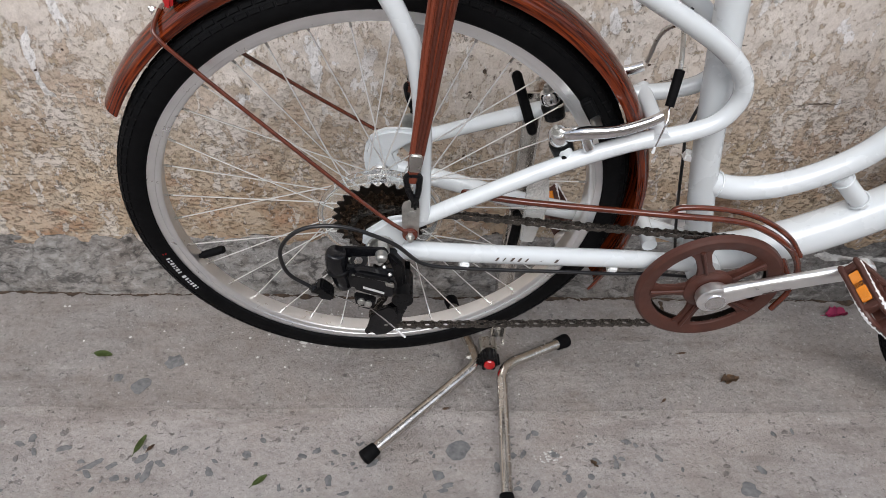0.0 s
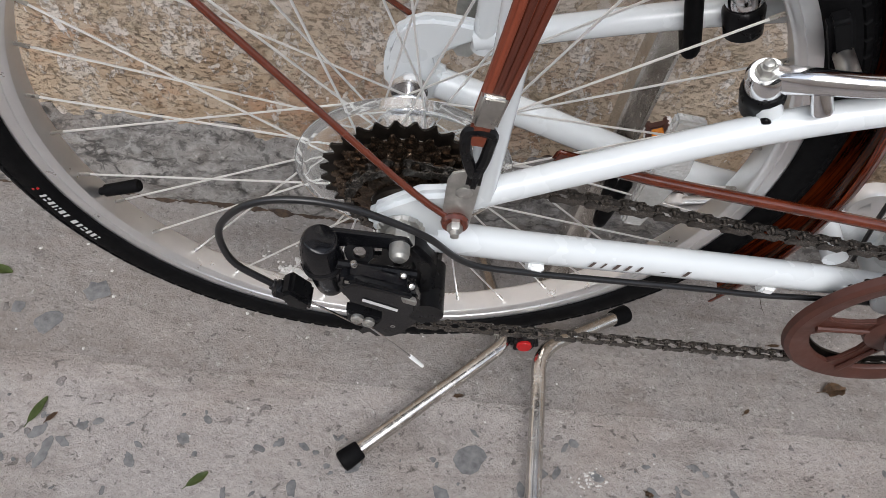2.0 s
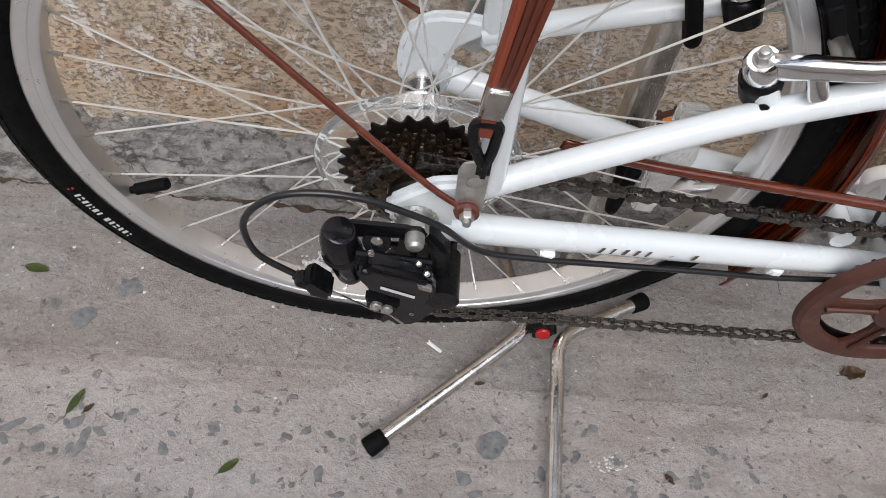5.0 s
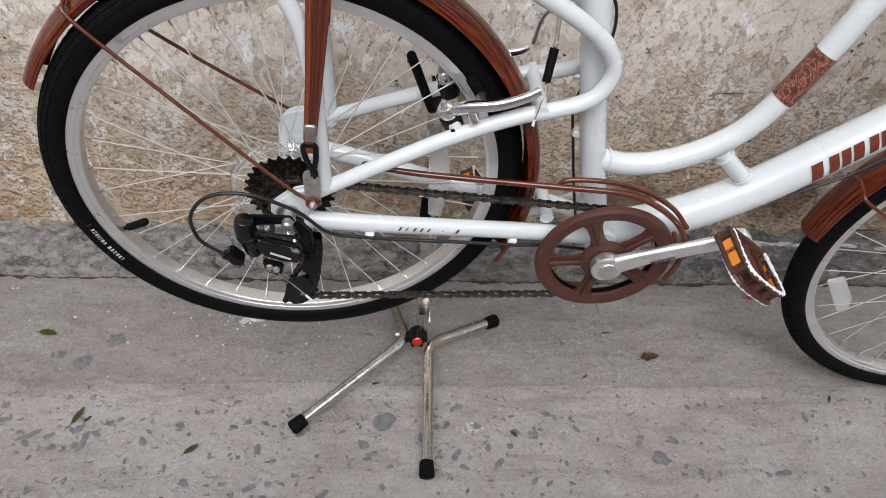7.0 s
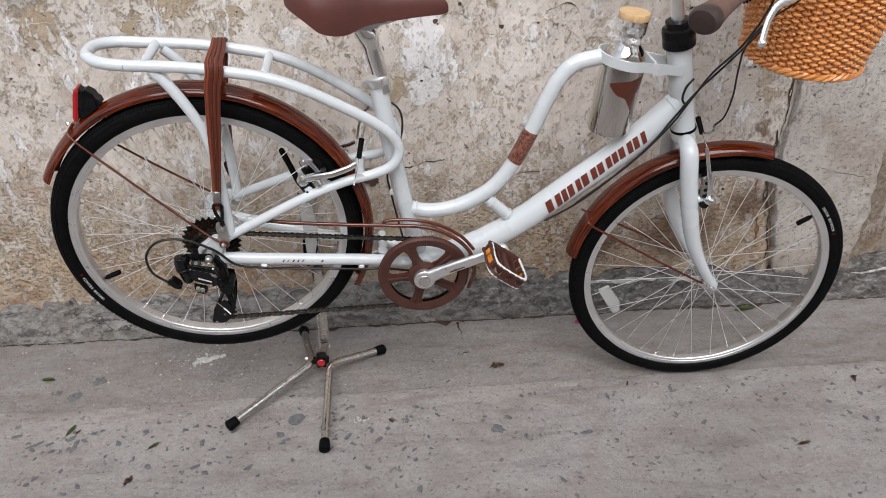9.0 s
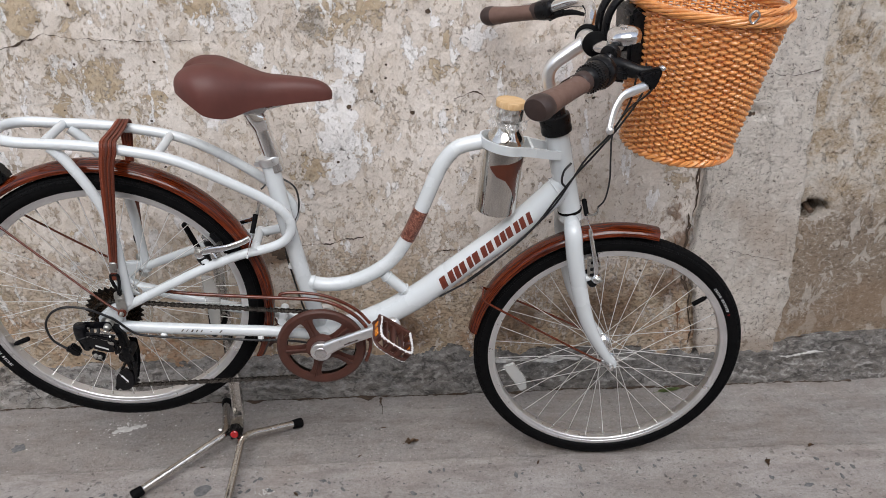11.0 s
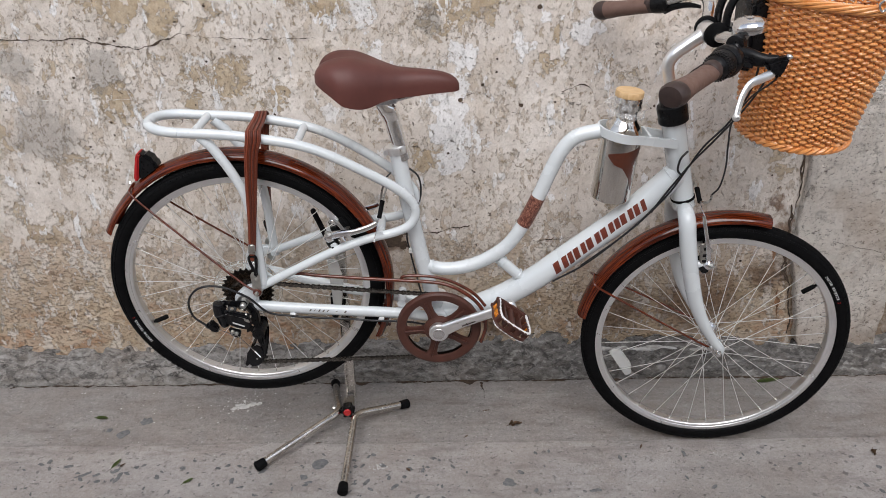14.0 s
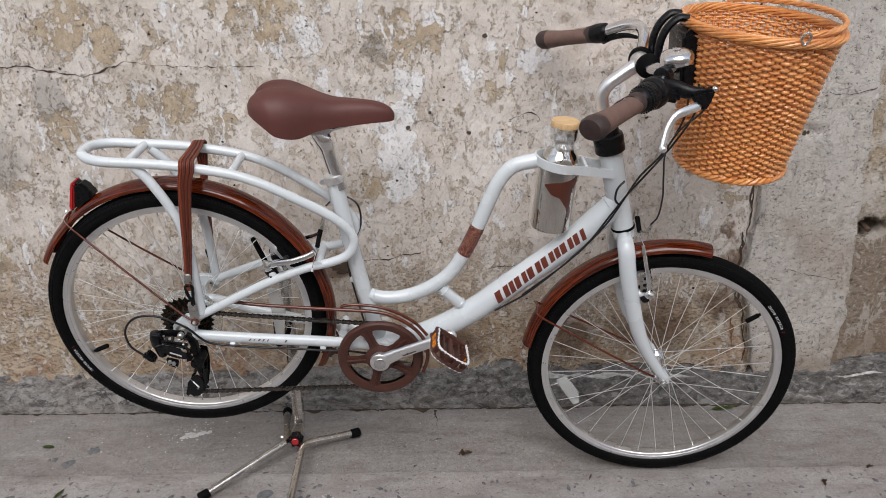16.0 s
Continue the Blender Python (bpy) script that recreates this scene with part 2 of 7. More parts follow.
def wall_material(name, tan, pale, placed=False):
    """Peeling limewash over weathered render. tan, pale: how much of each layer shows."""
    n = Net(make_mat(name, (0.5, 0.46, 0.4), 0.92, Specular_IOR_Level=0.2))
    z = n.axis(2)
    wob = n.t.nodes.new("ShaderNodeTexNoise")
    for key, v in (("Scale", 16.0), ("Detail", 8.0), ("Roughness", 0.65)):
        wob.inputs[key].default_value = v
    n.put(n.co, wob.inputs["Vector"])
    cen = n.t.nodes.new("ShaderNodeVectorMath")
    cen.operation = "SUBTRACT"
    n.put(wob.outputs["Color"], cen.inputs[0])
    cen.inputs[1].default_value = (0.5, 0.5, 0.5)
    mad = n.t.nodes.new("ShaderNodeVectorMath")
    mad.operation = "MULTIPLY_ADD"
    n.put(cen.outputs[0], mad.inputs[0])
    mad.inputs[1].default_value = (0.17, 0, 0.17)
    n.put(n.co, mad.inputs[2])
    flat = n.t.nodes.new("ShaderNodeVectorMath")
    flat.operation = "MULTIPLY"
    n.put(mad.outputs[0], flat.inputs[0])
    flat.inputs[1].default_value = (1, 0, 1)
    warped = flat.outputs[0]
    # bare render, pinkish grey above and ochre towards the ground
    low = n.ramp(n.math("ADD", z, n.math("MULTIPLY", n.noise(3.4, 6, 0.6, 0.3), 0.5)), 0.45, 0.76, 1.0, 0.0)
    base = n.mix(n.ramp(n.noise(6, 9, 0.7, 0.4), 0.32, 0.68), (0.52, 0.44, 0.365), (0.68, 0.60, 0.52))
    ochre = n.mix(n.ramp(n.noise(9, 9, 0.72, 0.5), 0.34, 0.66), (0.40, 0.268, 0.16), (0.57, 0.445, 0.31))
    ochre = n.mix(n.ramp(n.noise(4.2, 7, 0.7, 0.4, n.scaled(1, 1, 1.6)), 0.5, 0.62), ochre, (0.45, 0.235, 0.12))
    c = n.mix(n.math("MULTIPLY", low, 0.82 + tan), base, ochre)
    # olive-tan areas where the wash has gone
    second = n.math("ADD", n.noise(8, 10, 0.68, 0.7), n.math("MULTIPLY", n.noise(46, 6, 0.7), 0.25))
    bare = n.ramp(second, 0.72 - tan, 0.735 - tan)
    if placed:
        near_b = n.math("ADD", nearest_patch(n, warped, BARE_PATCHES), n.ramp(n.noise(34, 8, 0.7, 0.5), 0.35, 0.65, -0.5, 0.7))
        spots_b = n.ramp(near_b, 0.9, 0.98, 1.0, 0.0)
        bare = n.math("MAXIMUM", n.math("MULTIPLY", bare, 0.8), spots_b)
    tan_c = n.mix(n.ramp(n.noise(30, 8, 0.75), 0.34, 0.66), (0.38, 0.285, 0.18), (0.56, 0.46, 0.335))
    c = n.mix(n.math("MULTIPLY", bare, 0.9), c, tan_c)
    # limewash flakes
    coat = n.math("ADD", n.noise(25, 12, 0.66, 0.5, n.scaled(1.2, 1, 0.58)), n.math("MULTIPLY", n.noise(88, 7, 0.62, 0.4), 0.40))
    # the wash breaks off in angular scales
    jag = n.t.nodes.new("ShaderNodeVectorMath")
    jag.operation = "MULTIPLY_ADD"
    n.put(cen.outputs[0], jag.inputs[0])
    jag.inputs[1].default_value = (0.035, 0.0, 0.035)
    n.put(n.scaled(1.25, 1, 0.8), jag.inputs[2])
    scale_a = n.axis(0, n.cells(58, "F1", jag.outputs[0], "Color"))
    scale_b = n.axis(1, n.cells(120, "F1", jag.outputs[0], "Color"))
    coat = n.math("ADD", coat, n.math("ADD", n.math("MULTIPLY", n.math("SUBTRACT", scale_a, 0.5), 0.13), n.math("MULTIPLY", n.math("SUBTRACT", scale_b, 0.5), 0.07)))
    level = n.math("SUBTRACT", coat, n.math("ADD", n.math("MULTIPLY", low, 0.15), n.math("MULTIPLY", bare, 0.14)))
    cutv = 0.622 - pale
    if placed:
        # the wash has held better towards the pier
        level = n.math("ADD", level, n.math("MULTIPLY", n.ramp(n.axis(0), 0.5, 0.85, 0.0, 0.045), n.ramp(z, 0.45, 0.6)))
    flake = n.ramp(level, cutv, cutv + 0.012)
    rim_shade = n.ramp(n.math("ABSOLUTE", n.math("SUBTRACT", level, cutv - 0.006)), 0.003, 0.016, 1.0, 0.0)
    pale_c = n.mix(n.ramp(n.noise(5, 9, 0.7), 0.34, 0.68), (0.635, 0.568, 0.508), (0.81, 0.755, 0.705))
    c = n.mix(n.math("MULTIPLY", n.ramp(scale_b, 0.55, 0.6), 0.16), c, (0.36, 0.30, 0.24))
    c = n.mix(n.math("MULTIPLY", flake, 0.92), c, n.mix(n.ramp(scale_a, 0.2, 0.8), n.mix(0.25, pale_c, (0.5, 0.44, 0.39)), pale_c))
    white = n.ramp(n.math("SUBTRACT", n.math("ADD", n.noise(17, 11, 0.6, 0.4, n.scaled(1.3, 1, 0.55)), n.math("MULTIPLY", n.noise(60, 5, 0.6), 0.16)), n.math("MULTIPLY", low, 0.08)), 0.685, 0.69)
    if placed:
        white = n.math("MAXIMUM", white, n.ramp(nearest_patch(n, warped, WHITE_PATCHES), 0.96, 1.03, 1.0, 0.0))
    c = n.mix(n.math("MULTIPLY", white, 0.92), c, (0.84, 0.825, 0.82))
    # shade of curled flake edges painted as thin lines, fine squiggles, dark pits
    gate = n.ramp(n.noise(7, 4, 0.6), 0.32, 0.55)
    c = n.mix(n.math("MULTIPLY", n.math("MULTIPLY", rim_shade, gate), 0.3), c, (0.15, 0.115, 0.085))
    curl = n.noise(62, 5, 0.55, 1.1)
    squig = n.math("MULTIPLY", n.ramp(n.math("ABSOLUTE", n.math("SUBTRACT", curl, 0.5)), 0.004, 0.02, 1.0, 0.0), n.ramp(n.noise(20, 4, 0.6), 0.44, 0.58))
    c = n.mix(n.math("MULTIPLY", squig, 0.05), c, (0.16, 0.125, 0.095))
    # pale halo painted beside the squiggles
    squig_halo = n.math("MULTIPLY", n.ramp(n.math("ABSOLUTE", n.math("SUBTRACT", curl, 0.53)), 0.004, 0.016, 1.0, 0.0), n.ramp(n.noise(17, 4, 0.6), 0.48, 0.6))
    c = n.mix(n.math("MULTIPLY", squig_halo, 0.2), c, (0.68, 0.655, 0.63))
    pit = n.math("MULTIPLY", n.ramp(n.noise(75, 5, 0.65, 0.4), 0.635, 0.665), n.ramp(n.noise(6, 3), 0.38, 0.58))
    c = n.mix(n.math("MULTIPLY", pit, 0.8), c, (0.085, 0.068, 0.055))
    # small chips down to the tan render
    chip = n.math("MULTIPLY", n.ramp(n.noise(68, 6, 0.6, 0.3, n.scaled(1.1, 1, 0.8)), 0.60, 0.612), n.ramp(n.noise(9, 4, 0.6), 0.42, 0.56))
    c = n.mix(n.math("MULTIPLY", chip, 0.75), c, n.mix(n.ramp(n.noise(150, 4, 0.7), 0.35, 0.65), (0.3, 0.225, 0.155), (0.47, 0.385, 0.29)))
    # broad yellow-brown staining
    yellow = n.ramp(n.noise(3.1, 9, 0.72, 0.5, n.scaled(1, 1, 0.6)), 0.5, 0.66)
    c = n.mix(n.math("MULTIPLY", yellow, 0.32), c, (0.44, 0.335, 0.215))
    # soot and vertical run-off
    soot = n.math("MULTIPLY", n.ramp(n.noise(2.4, 8, 0.75, 0.4), 0.56, 0.76), 0.22)
    if placed:
        soot = n.math("MAXIMUM", soot, n.math("MULTIPLY", n.ramp(nearest_patch(n, warped, SOOT_PATCHES), 0.7, 1.15, 1.0, 0.0), 0.5))
    c = n.mix(soot, c, (0.24, 0.225, 0.205))
    run = n.ramp(n.noise(26, 6, 0.65, 0.0, n.scaled(1, 1, 0.06)), 0.52, 0.7)
    c = n.mix(n.math("MULTIPLY", run, 0.12), c, (0.3, 0.255, 0.21))
    c = n.mix(n.ramp(n.noise(190, 6, 0.8), 0.42, 0.68, 0.0, 0.34), c, n.mix(0.55, c, (0.1, 0.076, 0.058)))
    # broad flaking skin of the lower part, its edges cracked
    skin = n.noise(13, 10, 0.6, 0.8, n.scaled(0.8, 1, 1.3))
    edge = n.math("MULTIPLY", n.ramp(n.math("ABSOLUTE", n.math("SUBTRACT", skin, 0.5)), 0.002, 0.010, 1.0, 0.0), low)
    c = n.mix(n.math("MULTIPLY", n.math("MULTIPLY", n.ramp(skin, 0.5, 0.51), low), 0.35), c, (0.66, 0.575, 0.47))
    c = n.mix(n.math("MULTIPLY", edge, 0.22), c, (0.14, 0.1, 0.07))
    # coarse dark grit in the damp lower part
    grit = n.math("MULTIPLY", n.ramp(n.noise(150, 8, 0.72, 0.3, n.scaled(0.65, 1, 1.2)), 0.54, 0.61), n.ramp(low, 0.1, 0.9))
    c = n.mix(n.math("MULTIPLY", n.math("MULTIPLY", grit, n.ramp(n.axis(0), 0.2, 1.1, 0.35, 0.9)), 0.55), c, (0.1, 0.07, 0.05))
    if placed:
        damp = n.ramp(nearest_patch(n, warped, DAMP_PATCHES), 0.55, 1.2, 1.0, 0.0)
        c = n.mix(n.math("MULTIPLY", damp, 0.8), c, n.mix(n.ramp(n.noise(40, 8, 0.75), 0.35, 0.65), (0.09, 0.052, 0.034), (0.25, 0.15, 0.09)))
    n.color(c)
    h = n.math("ADD", n.math("MULTIPLY", flake, 0.35), n.math("MULTIPLY", white, 0.2))
    h = n.math("SUBTRACT", h, n.math("MULTIPLY", bare, 0.3))
    h = n.math("ADD", h, n.math("MULTIPLY", n.noise(130, 8, 0.75), 0.6))
    h = n.math("SUBTRACT", h, n.math("MULTIPLY", pit, 1.0))
    h = n.math("SUBTRACT", h, n.math("ADD", n.math("MULTIPLY", chip, 0.4), n.math("MULTIPLY", grit, 0.8)))
    n.bump(n.math("ADD", h, n.math("MULTIPLY", n.noise(20, 6, 0.6), 1.2)), 1.0, 0.006)
    return n.m


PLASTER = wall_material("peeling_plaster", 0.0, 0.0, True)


def grain_material(name, lo, hi, dark, upper=None):
    """Coarse cement render, pitted and run with dirt."""
    n = Net(make_mat(name, hi, 0.93, Specular_IOR_Level=0.2))
    c = n.mix(n.ramp(n.noise(5, 10, 0.72, 0.4), 0.32, 0.68), lo, hi)
    if upper:
        high = n.ramp(n.math("ADD", n.axis(2), n.math("MULTIPLY", n.noise(6, 8, 0.65, 0.5), 0.45)), 0.72, 0.84)
        c = n.mix(high, c, n.mix(n.ramp(n.noise(14, 9, 0.7, 0.5), 0.44, 0.56), *upper))
    streak = n.noise(22, 10, 0.76, 0.6, n.scaled(1, 1, 0.8))
    c = n.mix(n.math("MULTIPLY", n.ramp(streak, 0.54, 0.66), 0.3), c, dark)
    g = n.noise(105, 8, 0.82, 0.5, n.scaled(0.8, 1, 1.15))
    c = n.mix(n.math("MULTIPLY", n.ramp(g, 0.55, 0.595), 0.82), c, dark)
    pock = n.math("MULTIPLY", n.ramp(n.noise(48, 8, 0.7, 0.8, n.scaled(1.1, 1, 0.7)), 0.57, 0.605), n.ramp(n.noise(5, 4, 0.6), 0.4, 0.6))
    c = n.mix(n.math("MULTIPLY", pock, 0.5), c, dark)
    scar = n.ramp(n.noise(19, 9, 0.66, 0.6, n.scaled(1, 1, 0.6)), 0.55, 0.565)
    c = n.mix(n.math("MULTIPLY", scar, 0.5), c, (0.84, 0.79, 0.735))
    c = n.mix(n.math("MULTIPLY", n.ramp(g, 0.46, 0.40), 0.7), c, (0.84, 0.79, 0.735))
    warm = n.ramp(n.math("ADD", n.noise(3, 6, 0.65), n.ramp(n.axis(2), 0.1, 0.6, 0.22, -0.1)), 0.52, 0.68)
    c = n.mix(n.math("MULTIPLY", warm, 0.55), c, (0.34, 0.235, 0.155))
    n.color(c)
    h = n.math("ADD", n.math("MULTIPLY", g, -1.0), n.math("MULTIPLY", streak, -0.8))
    h = n.math("ADD", n.math("SUBTRACT", h, n.math("MULTIPLY", pock, 0.6)), n.math("MULTIPLY", scar, 0.25))
    n.bump(h, 1.0, 0.012)
    return n.m


PLASTER_GREY = grain_material("grey_render", (0.67, 0.605, 0.545), (0.87, 0.815, 0.755), (0.13, 0.105, 0.086))
PLASTER_DARK = grain_material("dirty_render", (0.27, 0.21, 0.16), (0.46, 0.375, 0.295), (0.09, 0.072, 0.058), ((0.52, 0.41, 0.29), (0.76, 0.69, 0.61)))


def concrete(name, lo, hi, stones, scrape=0.0):
    n = Net(make_mat(name, hi, 0.88))
    c = n.mix(n.ramp(n.noise(2.6, 10, 0.72, 0.3), 0.3, 0.7), lo, hi)
    c = n.mix(n.ramp(n.noise(110, 8, 0.8), 0.34, 0.66), n.mix(0.34, c, (0.1, 0.095, 0.09)), n.mix(0.24, c, (0.6, 0.58, 0.56)))
    c = n.mix(n.math("MULTIPLY", n.ramp(n.noise(26, 7, 0.7), 0.55, 0.7), 0.35), c, (0.12, 0.11, 0.1))
    warped = n.t.nodes.new("ShaderNodeVectorMath")
    warped.operation = "MULTIPLY_ADD"
    nz = n.t.nodes.new("ShaderNodeTexNoise")
    nz.inputs["Scale"].default_value = 60
    n.put(n.co, nz.inputs["Vector"])
    n.put(nz.outputs["Color"], warped.inputs[0])
    warped.inputs[1].default_value = (0.02, 0.02, 0.02)
    n.put(n.co, warped.inputs[2])
    v = warped.outputs[0]
    gate = n.axis(0, n.cells(48, "F1", v, "Color"))
    peb = n.math("MULTIPLY", n.ramp(n.cells(48, "F1", v), 0.26, 0.3, 1.0, 0.0), n.ramp(gate, 1 - stones, 1.005 - stones))
    tone = n.axis(1, n.cells(48, "F1", v, "Color"))
    c = n.mix(n.math("MULTIPLY", peb, 0.66), c, n.mix(n.ramp(tone, 0.5, 0.8), (0.12, 0.12, 0.125), (0.36, 0.33, 0.3)))
    gate2 = n.axis(2, n.cells(130, "F1", v, "Color"))
    grit = n.math("MULTIPLY", n.ramp(n.cells(130, "F1", v), 0.25, 0.32, 1.0, 0.0), n.ramp(gate2, 0.8, 0.81))
    c = n.mix(n.math("MULTIPLY", grit, 0.55), c, n.mix(n.ramp(gate2, 0.9, 0.95), (0.09, 0.085, 0.08), (0.55, 0.54, 0.52)))
    c = n.mix(n.math("MULTIPLY", n.ramp(n.noise(5, 9, 0.72, 0.5), 0.44, 0.66), 0.6), c, n.mix(0.6, c, (0.25, 0.19, 0.15)))
    c = n.mix(n.math("MULTIPLY", n.ramp(n.noise(330, 3, 0.65), 0.6, 0.67), 0.4), c, (0.055, 0.048, 0.043))
    c = n.mix(n.math("MULTIPLY", n.ramp(n.noise(260, 3, 0.65, 0.2), 0.64, 0.70), 0.6), c, (0.58, 0.56, 0.53))
    wash = n.noise(16, 9, 0.74, 0.4, n.scaled(0.22, 1, 1))
    c = n.mix(n.math("MULTIPLY", n.ramp(wash, 0.5, 0.66), 0.42), c, (0.13, 0.105, 0.09))
    c = n.mix(n.math("MULTIPLY", n.ramp(wash, 0.45, 0.34), 0.3), c, (0.52, 0.49, 0.465))
    hole = n.math("MULTIPLY", n.ramp(n.noise(85, 6, 0.66, 0.5, n.scaled(0.75, 1, 1)), 0.615, 0.645), 0.55 if stones > 0.1 else 0.3)
    c = n.mix(hole, c, (0.085, 0.078, 0.073))
    stain = n.ramp(n.noise(1.3, 6, 0.6), 0.5, 0.75)
    c = n.mix(n.math("MULTIPLY", stain, 0.35), c, (0.15, 0.135, 0.12))
    if scrape:
        # mortar darker along the wall towards +x; trowel scrapes run along its foot
        c = n.mix(n.ramp(n.math("ADD", n.axis(0), n.math("MULTIPLY", n.noise(3, 6, 0.65), 0.8)), 0.5, 1.3, 0.0, 0.5), c, (0.06, 0.057, 0.054))
        sc = n.noise(30, 8, 0.7, 0.3, n.scaled(0.16, 1, 1))
        c = n.mix(n.math("MULTIPLY", n.ramp(sc, 0.52, 0.62), scrape), c, (0.06, 0.055, 0.052))
        seam = n.ramp(n.cells(15, "DISTANCE_TO_EDGE", n.scaled(0.55, 1.3, 1.3, v)), 0.012, 0.05, 1.0, 0.0)
        c = n.mix(n.math("MULTIPLY", n.math("MULTIPLY", seam, n.ramp(n.noise(12, 5, 0.6), 0.42, 0.6)), 0.8), c, (0.035, 0.032, 0.03))
        pk = n.noise(58, 8, 0.74, 0.5, n.scaled(0.55, 1, 1))
        c = n.mix(n.math("MULTIPLY", n.ramp(pk, 0.53, 0.58), 0.62), c, (0.045, 0.041, 0.038))
        c = n.mix(n.math("MULTIPLY", n.ramp(pk, 0.46, 0.40), 0.6), c, (0.40, 0.39, 0.372))
        c = n.mix(n.math("MULTIPLY", n.ramp(sc, 0.42, 0.34), scrape * 0.7), c, (0.27, 0.262, 0.25))
    n.color(c)
    h = n.math("ADD", n.math("MULTIPLY", n.noise(160, 8, 0.75), 0.7), n.math("MULTIPLY", peb, 0.35))
    h = n.math("SUBTRACT", n.math("ADD", h, n.math("MULTIPLY", n.noise(420, 4, 0.7), 0.4)), hole)
    n.bump(n.math("ADD", h, n.noise(35, 6, 0.6)), 1.0, 0.006)
    return n.m


GROUND_M = concrete("rough_concrete", (0.375, 0.34, 0.322), (0.54, 0.497, 0.474), 0.14)
STRIP_M = concrete("smoother_concrete", (0.255, 0.232, 0.22), (0.375, 0.345, 0.327), 0.03)
SKIRT_M = concrete("grey_mortar", (0.22, 0.206, 0.194), (0.36, 0.343, 0.324), 0.03, 0.45)


# ---- shapes ----
def link_mesh(name, bm, material, angle=40.0):
    me = bpy.data.meshes.new(name)
    bm.normal_update()
    bm.to_mesh(me)
    bm.free()
    for p in me.polygons:
        p.use_smooth = True
    me.set_sharp_from_angle(angle=radians(angle))
    if material:
        me.materials.append(material)
    return me


def part(name, bm, material, parent, label="", angle=40.0, at=None):
    ob = new(name, link_mesh(name, bm, material, angle))
    ob.parent = parent
    if at is not None:
        ob.matrix_basis = at
    if label:
        ob["label"] = label
    return ob


def thing(name, label, category, at=None, group="", kind=""):
    ob = new(name)
    ob.empty_display_size = 0.05
    if at is not None:
        ob.matrix_basis = at
    return tagged(ob, label, category, group, kind)


def smooth_path(pts, per=8, closed=False):
    """A rounded line through the points."""
    p = [Vector(q) for q in pts]
    n = len(p)
    out = []
    for i in range(n if closed else n - 1):
        a = p[(i - 1) % n] if closed or i > 0 else p[0] * 2 - p[1]
        b, c = p[i], p[(i + 1) % n]
        d = p[(i + 2) % n] if closed or i < n - 2 else p[-1] * 2 - p[-2]
        for k in range(per):
            t = k / per
            out.append(0.5 * ((2 * b) + (c - a) * t + (2 * a - 5 * b + 4 * c - d) * t * t + (3 * b - a - 3 * c + d) * t**3))
    if not closed:
        out.append(p[-1])
    return out


def tube(bm, pts, r, n=10, closed=False, flat=1.0, up=None):
    """Sweep a round (or flattened) section along pts; r one radius or one per end."""
    pts = [Vector(q) for q in pts]
    m = len(pts)
    rr = r if isinstance(r, (list, tuple)) else (r, r)
    tang = []
    for i in range(m):
        a = pts[(i - 1) % m] if closed or i > 0 else pts[i]
        b = pts[(i + 1) % m] if closed or i < m - 1 else pts[i]
        tang.append((b - a).normalized())
    ref = Vector(up) if up else (Vector((0, 1, 0)) if abs(tang[0].y) < 0.9 else Vector((0, 0, 1)))
    u = (ref - tang[0] * ref.dot(tang[0])).normalized()
    rings = []
    for i in range(m):
        u = (u - tang[i] * u.dot(tang[i])).normalized()
        v = tang[i].cross(u)
        s = i / max(1, m - 1) * (len(rr) - 1)
        k = min(int(s), len(rr) - 2)
        rad = rr[k] + (rr[k + 1] - rr[k]) * (s - k)
        rings.append([bm.verts.new(pts[i] + u * (rad * flat * math.cos(2 * math.pi * j / n)) + v * (rad * math.sin(2 * math.pi * j / n))) for j in range(n)])
    for i in range(m if closed else m - 1):
        a, b = rings[i], rings[(i + 1) % m]
        for j in range(n):
            bm.faces.new((a[j], a[(j + 1) % n], b[(j + 1) % n], b[j]))
    if not closed:
        bm.faces.new(list(reversed(rings[0])))
        bm.faces.new(rings[-1])
    return bm


def revolve(bm, profile, at=(0, 0, 0), axis=(0, 1, 0), n=32, closed=False):
    """Turn a profile of (radius, height along axis) round the axis."""
    ax = Vector(axis).normalized()
    u = ax.orthogonal().normalized()
    if abs(ax.y) > 0.99:
        u = Vector((1, 0, 0))
    v = ax.cross(u)
    o = Vector(at)
    rings = [[bm.verts.new(o + ax * h + (u * math.cos(2 * math.pi * j / n) + v * math.sin(2 * math.pi * j / n)) * max(r, 1e-5)) for j in range(n)] for r, h in profile]
    pairs = list(zip(rings, rings[1:])) + ([(rings[-1], rings[0])] if closed else [])
    for a, b in pairs:
        for j in range(n):
            bm.faces.new((a[j], a[(j + 1) % n], b[(j + 1) % n], b[j]))
    if not closed:
        bm.faces.new(list(reversed(rings[0])))
        bm.faces.new(rings[-1])
    bmesh.ops.recalc_face_normals(bm, faces=bm.faces)
    return bm


def plate(bm, outline, y0, y1, bevel=0.0, m=None):
    """A flat plate: outline of (x, z), from y0 to y1."""
    sub = bmesh.new()
    a = [sub.verts.new((x, y0, z)) for x, z in outline]
    b = [sub.verts.new((x, y1, z)) for x, z in outline]
    sub.faces.new(a)
    sub.faces.new(list(reversed(b)))
    for i in range(len(a)):
        j = (i + 1) % len(a)
        sub.faces.new((a[i], b[i], b[j], a[j]))
    bmesh.ops.recalc_face_normals(sub, faces=sub.faces)
    if bevel:
        bmesh.ops.bevel(sub, geom=sub.edges[:], offset=bevel, segments=2, affect="EDGES", clamp_overlap=True)
    if m is not None:
        sub.transform(m)
    return join(bm, sub)


